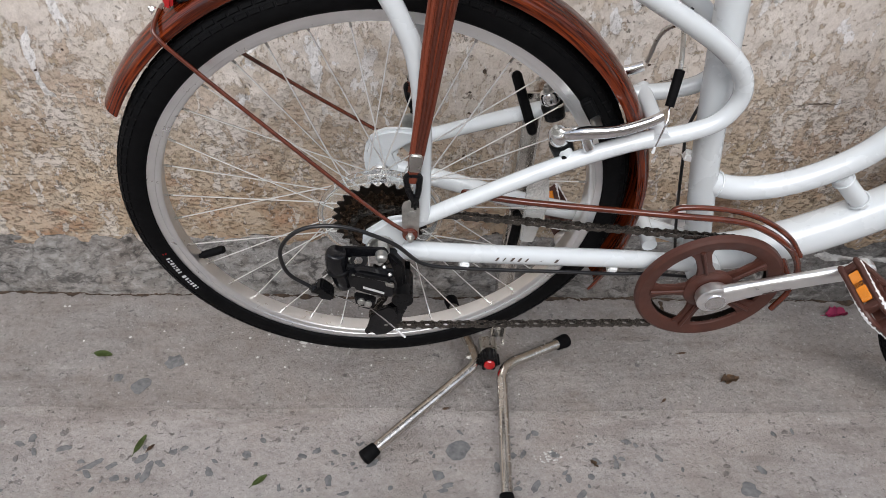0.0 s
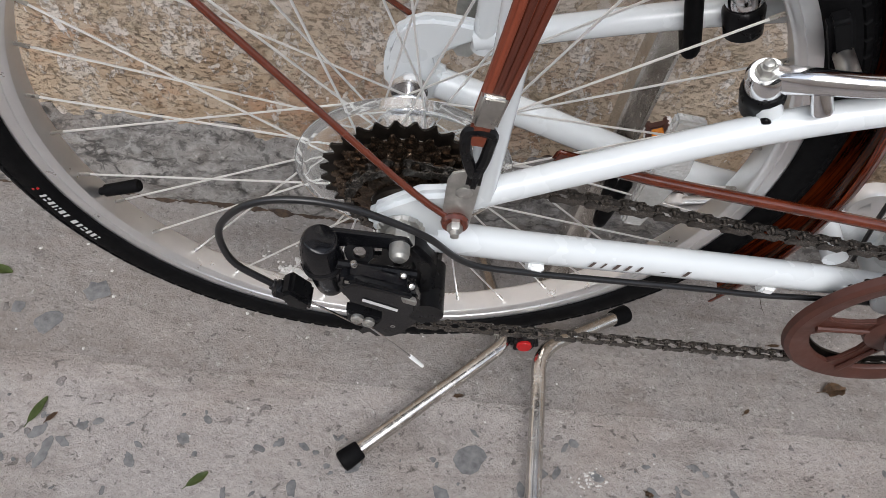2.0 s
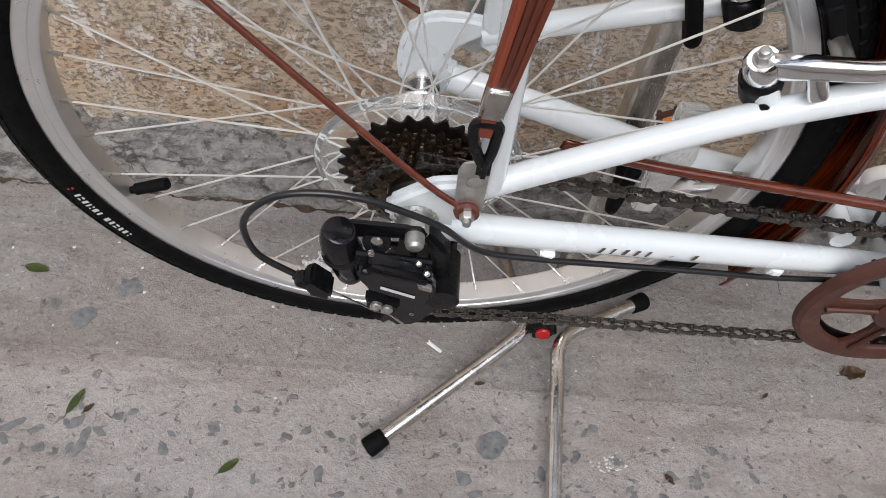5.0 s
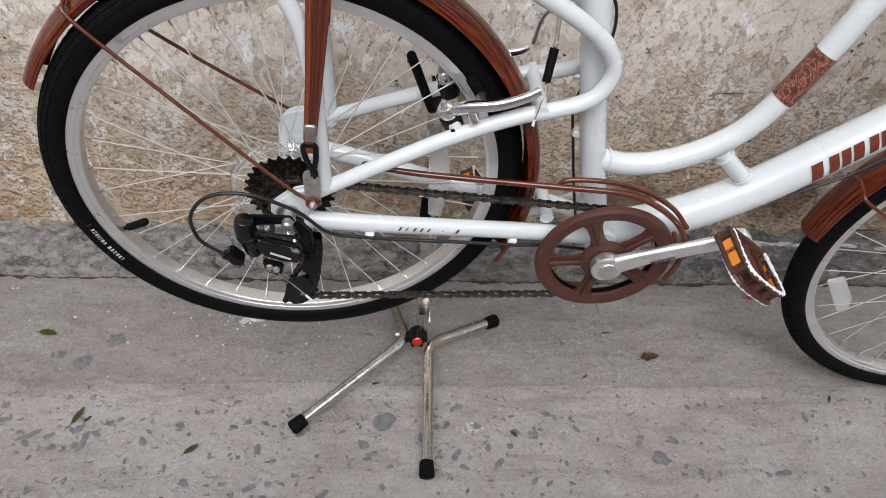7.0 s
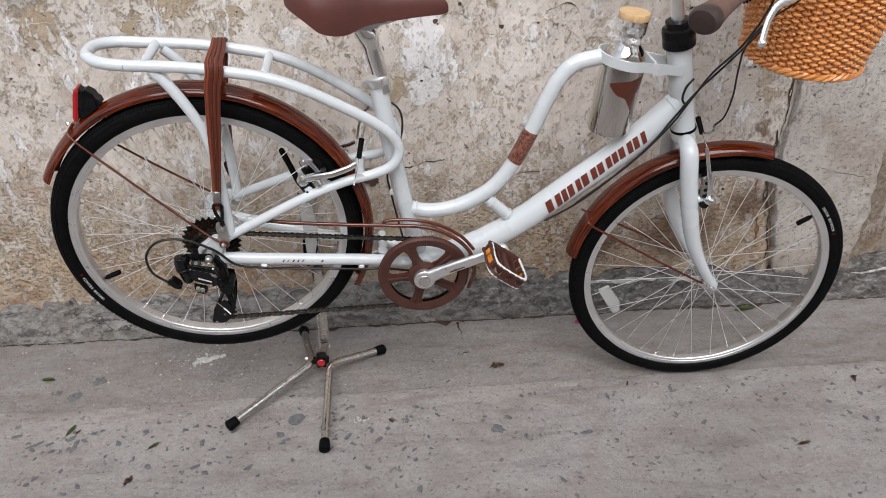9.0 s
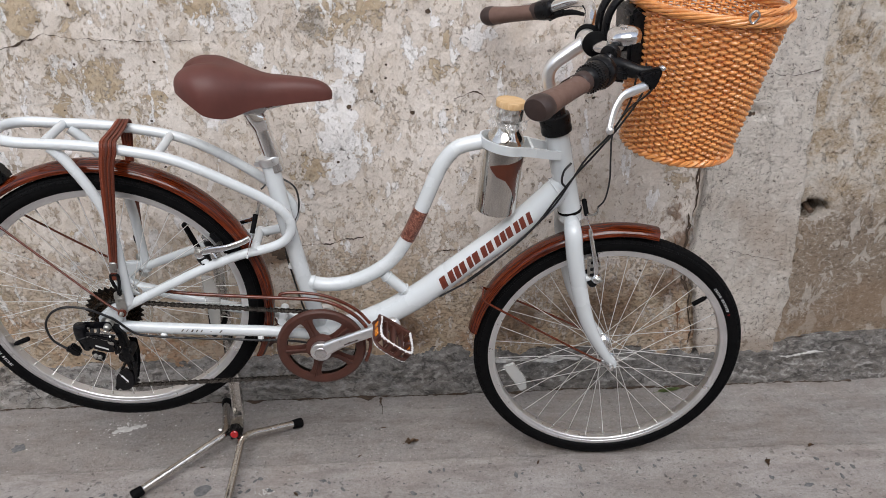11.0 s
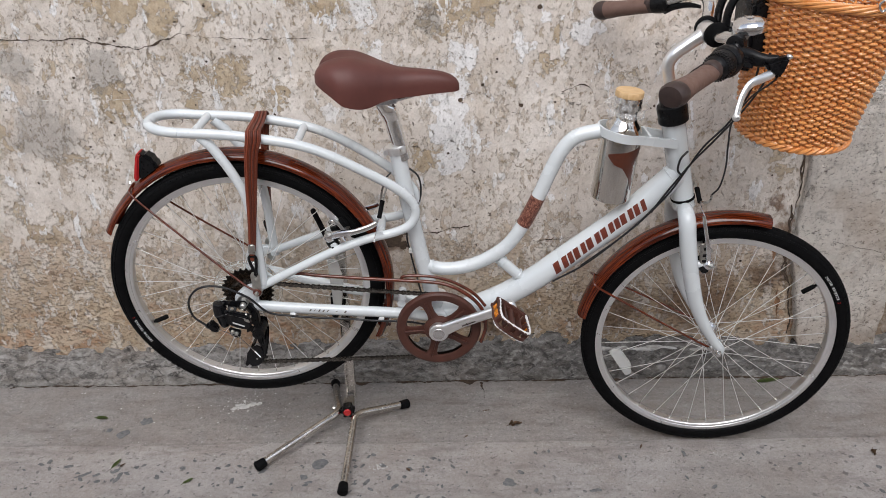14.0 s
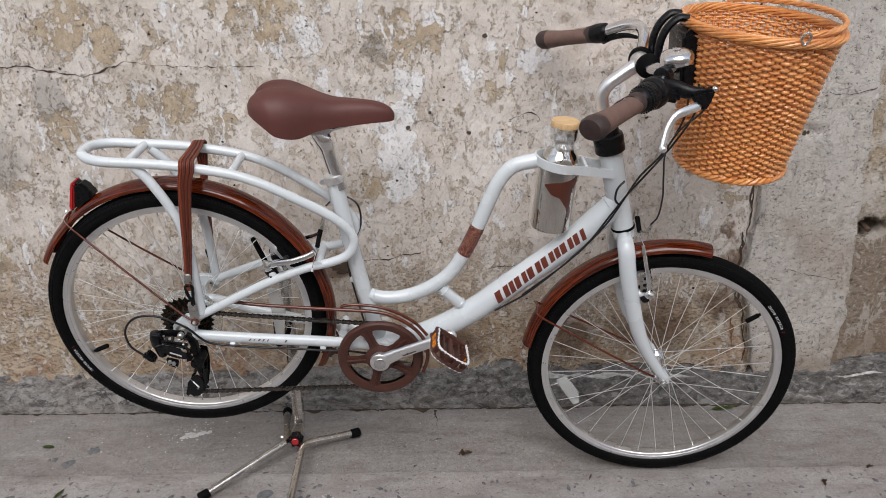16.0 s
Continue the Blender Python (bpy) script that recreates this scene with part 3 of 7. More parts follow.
def join(bm, sub):
    me = bpy.data.meshes.new("tmp")
    sub.to_mesh(me)
    sub.free()
    bm.from_mesh(me)
    bpy.data.meshes.remove(me)
    return bm


def block(bm, size, at, bevel=0.002):
    sub = bmesh.new()
    bmesh.ops.create_cube(sub, size=1.0)
    bmesh.ops.scale(sub, vec=size, verts=sub.verts)
    if bevel:
        bmesh.ops.bevel(sub, geom=sub.edges[:], offset=bevel, segments=3, affect="EDGES", clamp_overlap=True)
    sub.transform(at if isinstance(at, Matrix) else Matrix.Translation(at))
    return join(bm, sub)


def ball(bm, r, at, scale=(1, 1, 1), seg=20):
    sub = bmesh.new()
    bmesh.ops.create_uvsphere(sub, u_segments=seg, v_segments=seg // 2, radius=r)
    bmesh.ops.scale(sub, vec=scale, verts=sub.verts)
    sub.transform(at if isinstance(at, Matrix) else Matrix.Translation(at))
    return join(bm, sub)


def B():
    return bmesh.new()


def hexbolt(bm, at, axis=(0, -1, 0), r=0.005, h=0.006):
    """A hexagon head with a small domed end."""
    revolve(bm, [(r * 1.25, 0), (r * 1.25, 0.0012), (r, 0.0012)], at, axis, 16)
    revolve(bm, [(r, 0.001), (r, h * 0.8), (r * 0.85, h)], at, axis, 6)
    revolve(bm, [(r * 0.62, h), (r * 0.55, h * 1.5), (r * 0.3, h * 1.6)], at, axis, 12)
    return bm


# ---- the alley: ground, mortar skirting, walls ----
def axis_steps(lo, hi, step, far_lo, far_hi):
    dense = list(np.arange(lo, hi + step / 2, step))
    left, right, d = [], [], step * 2
    x = lo
    while x > far_lo:
        x -= d
        d *= 1.6
        left.append(max(x, far_lo))
    x, d = hi, step * 2
    while x < far_hi:
        x += d
        d *= 1.6
        right.append(min(x, far_hi))
    return left[::-1] + dense + right


def sheet(name, us, vs, place, materials, pick=None):
    """A grid mesh over us x vs; place(u, v) gives the point, pick(u, v) the material slot."""
    nu, nv = len(us), len(vs)
    verts = [place(u, v) for v in vs for u in us]
    faces = [(j * nu + i, j * nu + i + 1, (j + 1) * nu + i + 1, (j + 1) * nu + i) for j in range(nv - 1) for i in range(nu - 1)]
    me = bpy.data.meshes.new(name)
    me.from_pydata(verts, [], faces)
    for m in materials:
        me.materials.append(m)
    if pick:
        slots = [pick((us[i] + us[i + 1]) / 2, (vs[j] + vs[j + 1]) / 2) for j in range(nv - 1) for i in range(nu - 1)]
        me.polygons.foreach_set("material_index", slots)
    me.polygons.foreach_set("use_smooth", [True] * len(me.polygons))
    return tagged(new(name, me), kind="structure")


def rough_at(x, y, z, scale, octaves=5, lac=2.1):
    return noise.fractal(Vector((x, y, z)) * scale, 0.9, lac, octaves, noise_basis="PERLIN_ORIGINAL")


def edge_line(x):
    """Where the smoother strip beside the wall ends."""
    return 0.03 - 0.016 * x + 0.006 * noise.noise(Vector((x * 3, 3.1, 0))) + 0.0022 * noise.noise(Vector((x * 17, 1.7, 0)))


def wall_y(x):
    return 0.372 - 0.018 * x


def skirt_y(x):
    return 0.297 - 0.012 * x + 0.007 * noise.noise(Vector((x * 5, 9.0, 0))) + 0.004 * noise.noise(Vector((x * 19, 5.0, 0)))


def ground_place(x, y):
    z = 0.0014 * rough_at(x, y, 0.0, 30) + 0.0022 * rough_at(x, y, 4.0, 5, 3)
    d = y - edge_line(x)
    z -= 0.003 * min(1.0, max(0.0, d / 0.012 + 0.5))
    z -= 0.0045 * math.exp(-((d / 0.005) ** 2)) * max(0.0, 0.3 + noise.noise(Vector((x * 9, 0.3, 2))))
    return (x, y, z)


gx = axis_steps(-1.1, 2.1, 0.0085, -30.0, 30.0)
gy = axis_steps(-0.75, 0.36, 0.0085, -30.0, 30.0)
ground = sheet("ground", gx, gy, ground_place, [GROUND_M, STRIP_M], lambda x, y: int(y > edge_line(x)))
tagged(ground, "weathered grey concrete alley paving with pebbles showing", "ground")


def skirt_place(x, s):
    """Sloped mortar between ground and wall; s runs from the ragged foot to the top."""
    y0, y1 = skirt_y(x), wall_y(x) + 0.006
    top = float(np.interp(x, (-0.75, -0.24, 0.27, 0.77, 1.35, 1.6, 1.73, 1.86), (0.083, 0.087, 0.108, 0.110, 0.086, 0.082, 0.1, 0.12))) + 0.006 * noise.noise(Vector((x * 3, 0, 7))) + 0.005 * noise.noise(Vector((x * 13, 0, 3)))
    if s < 0.16:
        k = s / 0.16
        y, z = y0 + 0.012 * k * max(0.0, 0.4 + noise.noise(Vector((x * 7, 2, 2)))), -0.006 + 0.03 * k
    else:
        k = (s - 0.16) / 0.84
        y, z = y0 + 0.004 + (y1 - y0) * k, 0.024 + (top - 0.024) * (k**0.9)
    r = rough_at(x * 0.6, y, z, 38, 6) * 0.014 + rough_at(x * 0.5, y, z, 9, 3) * 0.008
    fade = min(1.0, s * 6)
    return (x, y - r * fade, z + r * fade)


skirt = sheet("mortar_skirting", axis_steps(-1.1, 2.1, 0.0055, -8.0, 8.0), list(np.linspace(0, 1, 34)), skirt_place, [SKIRT_M])
tagged(skirt, "sloping rough grey mortar skirting along the old wall", "skirting")

CHIPS = [(0.33, 0.60, 0.055), (-0.02, 0.47, 0.05), (1.2, 0.45, 0.06), (0.62, 0.51, 0.05), (1.03, 0.61, 0.05)]


def pier_edge(z):
    return 1.42 + 0.012 * noise.noise(Vector((z * 6, 1, 1))) + 0.008 * noise.noise(Vector((z * 24, 4, 1))) + 0.02 * (0.7 - z) + 0.2 * max(0.0, 0.36 - z)


def wall_place(x, z):
    r = 0.0035 * rough_at(x, 0, z, 6, 4) + 0.0016 * rough_at(x, 3, z, 34, 5)
    flake = noise.noise(Vector((x * 9, 7.7, z * 9))) + 0.5 * noise.noise(Vector((x * 27, 1.2, z * 27)))
    r += 0.0018 * min(1.0, max(0.0, flake * 9))
    for cx, cz, cr in CHIPS:
        d = math.hypot((x - cx), (z - cz) * 1.6) / cr + 0.5 * noise.noise(Vector((x * 25, 4, z * 25)))
        r -= 0.006 * max(0.0, 1 - d)
    low = max(0.0, 1 - z / 0.5)
    r -= 0.004 * low * max(0.0, noise.noise(Vector((x * 5, 2.0, z * 8))))
    r -= 0.018 * math.exp(-(((x - pier_edge(z) + 0.004) / 0.009) ** 2)) * min(1.0, max(0.0, 1.3 - z))
    return (x, wall_y(x) - r, z)


wz = axis_steps(0.03, 1.34, 0.0085, -0.2, 4.2)
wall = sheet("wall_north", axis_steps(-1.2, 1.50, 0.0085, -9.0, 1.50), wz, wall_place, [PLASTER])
tagged(wall, "old wall of peeling limewash, tan plaster and cracks", "wall")


def pier_end(z):
    return 1.718 + 0.012 * noise.noise(Vector((z * 5, 6, 1))) + 0.008 * noise.noise(Vector((z * 21, 8, 1))) - 0.07 * max(0.0, z - 0.25)


def pier_place(u, z):
    """A patch of newer grey render that stands proud of the wall."""
    a, b = pier_edge(z), pier_end(z)
    x = a + (b - a) * min(1.0, max(0.0, u))
    y = wall_y(x) - 0.014
    if u < 0 or u > 1:
        y = wall_y(x) + 0.035
    r = 0.003 * rough_at(x, 5, z, 8, 4) + 0.0016 * rough_at(x, 6, z, 36, 5)
    # broken-out hollow
    r -= 0.014 * max(0.0, 1 - math.hypot((x - 1.53) / 0.04, (z - 0.797 + 0.1 * (x - 1.53)) / 0.02))
    return (x, y - r, z)


def pier_face(x, z):
    a, b = pier_edge(z), pier_end(z)
    return pier_place((x - a) / (b - a), z)


pier = sheet("wall_patch", [-0.02] + list(np.linspace(0, 1, 40)) + [1.02], wz, pier_place, [PLASTER_GREY])
tagged(pier, "grey cement render patch standing proud of the wall", "wall")


def back_place(x, z):
    r = 0.004 * rough_at(x, 5, z, 7, 4) + 0.002 * rough_at(x, 8, z, 34, 5)
    hole = math.hypot((x - 1.748) * 0.8, (z - 0.515) * 1.2)
    deep = 0.2 * max(0.0, min(1.0, (0.03 - hole) / 0.006 + 0.5))
    return (x, wall_y(x) + 0.012 - r + deep, z)


back = sheet("wall_east", axis_steps(1.60, 2.1, 0.0085, 1.60, 9.0), wz, back_place, [PLASTER_DARK])
tagged(back, "set-back stretch of old tan and grey wall with a hole", "wall")
pipe = thing("rusty_pipe_stub", "short rusty iron pipe stub set in the wall hole", "pipe")
part("pipe", tube(B(), [(1.738, wall_y(1.75) + 0.07, 0.53), (1.750, wall_y(1.75) + 0.018, 0.507)], 0.0075, 12), RUSTY, pipe)

# unseen wall added across the alley behind the camera, shaping light and reflections
unseen_wall = sheet("wall_south", list(np.linspace(-12, 12, 60)), list(np.linspace(-0.1, 3.2, 14)), lambda x, z: (x, -3.6 + 0.01 * rough_at(x, 1, z, 2, 3), z), [PLASTER_GREY])
tagged(unseen_wall, "unseen plain grey rendered wall added across the alley", "wall")


# ---- the bicycle ----
LEANED = pose(0, LEAN_Y0, 0, LEAN_X, 0, 0)
HUB_R, HUB_F, BB = Vector((0.002, 0, 0.499)), Vector((1.100, 0, 0.3155)), Vector((0.437, 0, 0.405))
TYRE_R = 0.3145
bike = thing("bicycle", "white step-through city bicycle with brown mudguards, rear wheel raised", "bicycle", LEANED)


def xz(pts, y=0.0):
    return [(x, y, z) for x, z in pts]


# frame
SEAT = [(0.357, 0.828), (0.375, 0.712), (0.400, 0.568), (0.432, 0.42)]
DOWN = [(0.960, 0.752), (0.856, 0.650), (0.733, 0.552), (0.669, 0.501), (0.616, 0.466), (0.563, 0.438), (0.505, 0.417), (0.44, 0.405)]
TOP = [(0.402, 0.540), (0.449, 0.527), (0.501, 0.531), (0.553, 0.552), (0.598, 0.586), (0.631, 0.636), (0.662, 0.703), (0.688, 0.768), (0.709, 0.811), (0.738, 0.841), (0.786, 0.853)]
bm = B()
tube(bm, smooth_path(xz(SEAT), 6), 0.0175, 18)
tube(bm, smooth_path(xz(DOWN), 8), (0.0278, 0.0278, 0.0278, 0.0255), 22)
tube(bm, smooth_path(xz(TOP), 8), (0.0155, 0.0155, 0.0158), 18)
tube(bm, xz([(0.578, 0.55), (0.632, 0.497)]), 0.0125, 14)
tube(bm, xz([(0.9365, 0.872), (0.983, 0.676)]), 0.0245, 24)
revolve(bm, [(0.022, -0.036), (0.0235, -0.034), (0.0235, 0.034), (0.022, 0.036)], BB, (0, 1, 0), 24)
for s in (-1, 1):
    up_far = 0.012 if s > 0 else 0.0
    stay = [(0.022, 0.066 * s, 0.481 + up_far * 1.4), (0.093, 0.060 * s, 0.469 + up_far), (0.216, 0.048 * s, 0.450), (0.33, 0.038 * s, 0.434), (0.43, 0.024 * s, 0.410)]
    tube(bm, smooth_path(stay, 6), (0.0128, 0.0128, 0.0128, 0.0122), 14, flat=0.9)
    fork_end = [(-0.0185, 0.501), (-0.0165, 0.511), (-0.004, 0.522), (0.012, 0.535), (0.030, 0.539), (0.050, 0.542), (0.056, 0.528), (0.040, 0.512), (0.034, 0.496), (0.037, 0.474), (0.028, 0.459), (0.014, 0.461), (0.011, 0.479), (-0.009, 0.482), (-0.018, 0.490)]
    if s > 0:
        fork_end = [(-0.021, 0.508), (-0.020, 0.5286), (-0.016, 0.544), (-0.009, 0.555), (0.001, 0.5615), (0.012, 0.564), (0.030, 0.564), (0.046, 0.562), (0.046, 0.546), (0.030, 0.536), (0.020, 0.526), (0.024, 0.512), (0.040, 0.504), (0.040, 0.486), (0.012, 0.478), (-0.010, 0.482), (-0.018, 0.4915)]
    plate(bm, fork_end, 0.0605 * s, 0.0725 * s, 0.0042)
    # brake boss
    tube(bm, [(0.2185, 0.0445 * s, 0.606), (0.209, 0.041 * s, 0.622)], 0.0082, 12)
tube(bm, [(0.352, -0.03, 0.452), (0.352, 0.03, 0.452)], 0.010, 12)
tube(bm, [(0.315, -0.05, 0.641), (0.315, 0.05, 0.641)], 0.0095, 12)
frame_ob = part("frame", bm, WHITE, bike, "glossy white welded alloy step-through frame")
# weld beads
for c, ax, r in (((0.425, 0, 0.5335), (1, 0, -0.25), 0.0156), ((0.586, 0, 0.542), (1, 0, -1), 0.0132), ((0.621, 0, 0.508), (1, 0, -1), 0.0138), ((0.949, 0, 0.742), (0.75, 0, 0.66), 0.0282)):
    ax = Vector(ax).normalized()
    u = ax.orthogonal().normalized()
    v = ax.cross(u)
    bm = tube(B(), [Vector(c) + (u * math.cos(a) + v * math.sin(a)) * (r + 0.0004 * math.sin(14 * a)) for a in np.linspace(0, 2 * math.pi, 56)[:-1]], 0.0014, 6, closed=True)
    part("weld_bead", bm, WHITE, frame_ob)

# bottle ring between top tube and head tube
bm = B()
ring = []
for a in np.linspace(radians(50), radians(310), 22):
    ring.append((0.830 + 0.049 * math.cos(a), 0.049 * math.sin(a)))
ring = [(0.945, 0.026)] + ring + [(0.945, -0.026)]
ring = [(x, y) for x, y in ring]
inner = [(0.943, 0.020)] + [(0.830 + 0.045 * math.cos(a), 0.045 * math.sin(a)) for a in np.linspace(radians(50), radians(310), 22)] + [(0.943, -0.020)]
lo, hi = [], []
for (x, y), (p, q) in zip(ring, inner):
    z = 0.857 - 0.19 * (x - 0.785)
    lo.append((bm.verts.new((x, y, z - 0.0095)), bm.verts.new((p, q, z - 0.0095))))
    hi.append((bm.verts.new((x, y, z + 0.0095)), bm.verts.new((p, q, z + 0.0095))))
for i in range(len(lo) - 1):
    for a, b, c, d in ((lo[i][0], lo[i + 1][0], hi[i + 1][0], hi[i][0]), (lo[i][1], hi[i][1], hi[i + 1][1], lo[i + 1][1]), (hi[i][0], hi[i + 1][0], hi[i + 1][1], hi[i][1]), (lo[i][0], lo[i][1], lo[i + 1][1], lo[i + 1][0])):
        bm.faces.new((a, b, c, d))
block(bm, (0.006, 0.062, 0.018), pose(0.883, 0, 0.841, 0, 11, 0), 0.001)
part("bottle_ring", bm, WHITE, bike, "flat white metal bottle ring")

# rear rack: one bent rail each side that runs on as the seat stay
RAIL = [(-0.075, 0.0575, 0.889), (0.0, 0.058, 0.884), (0.06, 0.058, 0.877), (0.155, 0.057, 0.859), (0.218, 0.055, 0.835), (0.28, 0.051, 0.800), (0.345, 0.042, 0.757), (0.381, 0.036, 0.723), (0.394, 0.034, 0.690), (0.380, 0.037, 0.660), (0.345, 0.040, 0.644), (0.286, 0.043, 0.631), (0.2085, 0.049, 0.604), (0.131, 0.057, 0.570), (0.045, 0.066, 0.530)]
bm = B()
for s in (-1, 1):
    tube(bm, smooth_path([(x, y * s, z + (0.019 * max(0.0, 1 - x / 0.36) if s > 0 and z < 0.65 else 0.0)) for x, y, z in RAIL], 6), (0.0102, 0.0102, 0.0104, 0.0100, 0.0095), 14)
loop = [(-0.075, 0.0575, 0.889), (-0.105, 0.055, 0.892), (-0.132, 0.042, 0.895), (-0.147, 0.020, 0.897), (-0.149, 0, 0.897), (-0.147, -0.020, 0.897), (-0.132, -0.042, 0.895), (-0.105, -0.055, 0.892), (-0.075, -0.0575, 0.889)]
tube(bm, smooth_path(loop, 5), 0.0105, 14)
for x, z in ((-0.045, 0.887), (0.158, 0.858)):
    tube(bm, [(x, -0.055, z), (x, 0.055, z)], 0.0085, 12)
for s in (-1, 1):
    tube(bm, smooth_path([(-0.035, 0.052 * s, 0.878), (-0.012, 0.055 * s, 0.853), (0.0145, 0.059 * s, 0.811), (0.029, 0.061 * s, 0.782), (0.039, 0.062 * s, 0.7565), (0.046, 0.063 * s, 0.72), (0.0495, 0.064 * s, 0.68), (0.051, 0.066 * s, 0.62), (0.052, 0.067 * s, 0.538)], 6), (0.0105, 0.010, 0.010, 0.010), 14)
part("rear_rack", bm, WHITE, bike, "white tubular rear rack welded to the frame")

# top tube band with flower print
bm = B()
band = smooth_path(xz(TOP), 8)
band = [p for p in band if 0.632 < p.z < 0.708]
tube(bm, band, 0.0163, 18)
part("decal_band", bm, FLORAL, bike, "brown band with a pale flower print")


def tube_patch(bm, a, b, r, s0, s1, p0, p1, slant=0.0, n=6):
    """A thin curved patch on the tube from a to b: s along it (metres), p round it (degrees from the side, up positive)."""
    a, b = Vector(a), Vector(b)
    d = (b - a).normalized()
    side = Vector((0, -1, 0))
    up = d.cross(side) * -1
    if up.z < 0:
        up = -up
    rows = []
    for k in range(n + 1):
        f = k / n
        ang = radians(p0 + (p1 - p0) * f)
        off = (side * math.cos(ang) + up * math.sin(ang)) * r
        sh = slant * f
        rows.append((bm.verts.new(a + d * (s0 + sh) + off), bm.verts.new(a + d * (s1 + sh) + off)))
    for (q, w), (e, t) in zip(rows, rows[1:]):
        bm.faces.new((q, w, t, e))
    return bm


# maker's mark on the down tube, as plain slanted blocks of its letters' sizes
DA, DB = (0.692, 0, 0.5195), (0.9165, 0, 0.7075)
s = 0.012
for w in (0.037, 0.012, 0.032, 0.036, 0.033, 0.012, 0.032, 0.029):
    for w0, w1 in (((0.0, 0.42), (0.64, 1.0)) if w > 0.02 else ((0.0, 1.0),)):
        bm = tube_patch(B(), DA, DB, 0.0284, s + w * w0, s + w * w1, -22, 34, 0.009, 8)
        part("maker_mark", bm, DECAL, bike, "slanted brown bar of the maker's mark")
    s += w + 0.0035
for k, w in enumerate((0.006, 0.004, 0.007, 0.006, 0.005, 0.0, 0.005, 0.0, 0.007)):
    if w:
        bm = tube_patch(B(), (0.10, -0.0593, 0.468), (0.30, -0.0405, 0.4383), 0.01285, 0.045 + k * 0.0098, 0.045 + k * 0.0098 + w * 0.5, 4 if k != 6 else 12, 28 if k != 6 else 17, 0.003, 3)
        part("model_mark", bm, DARKPRINT, bike, "thin slanted dark mark on the chain stay")
bm = B()
tube_patch(bm, (0.357, 0, 0.80), (0.375, 0, 0.712), 0.018, 0.010, 0.028, 28, 84, 0.0)
part("frame_badge", bm, FLORAL, bike)


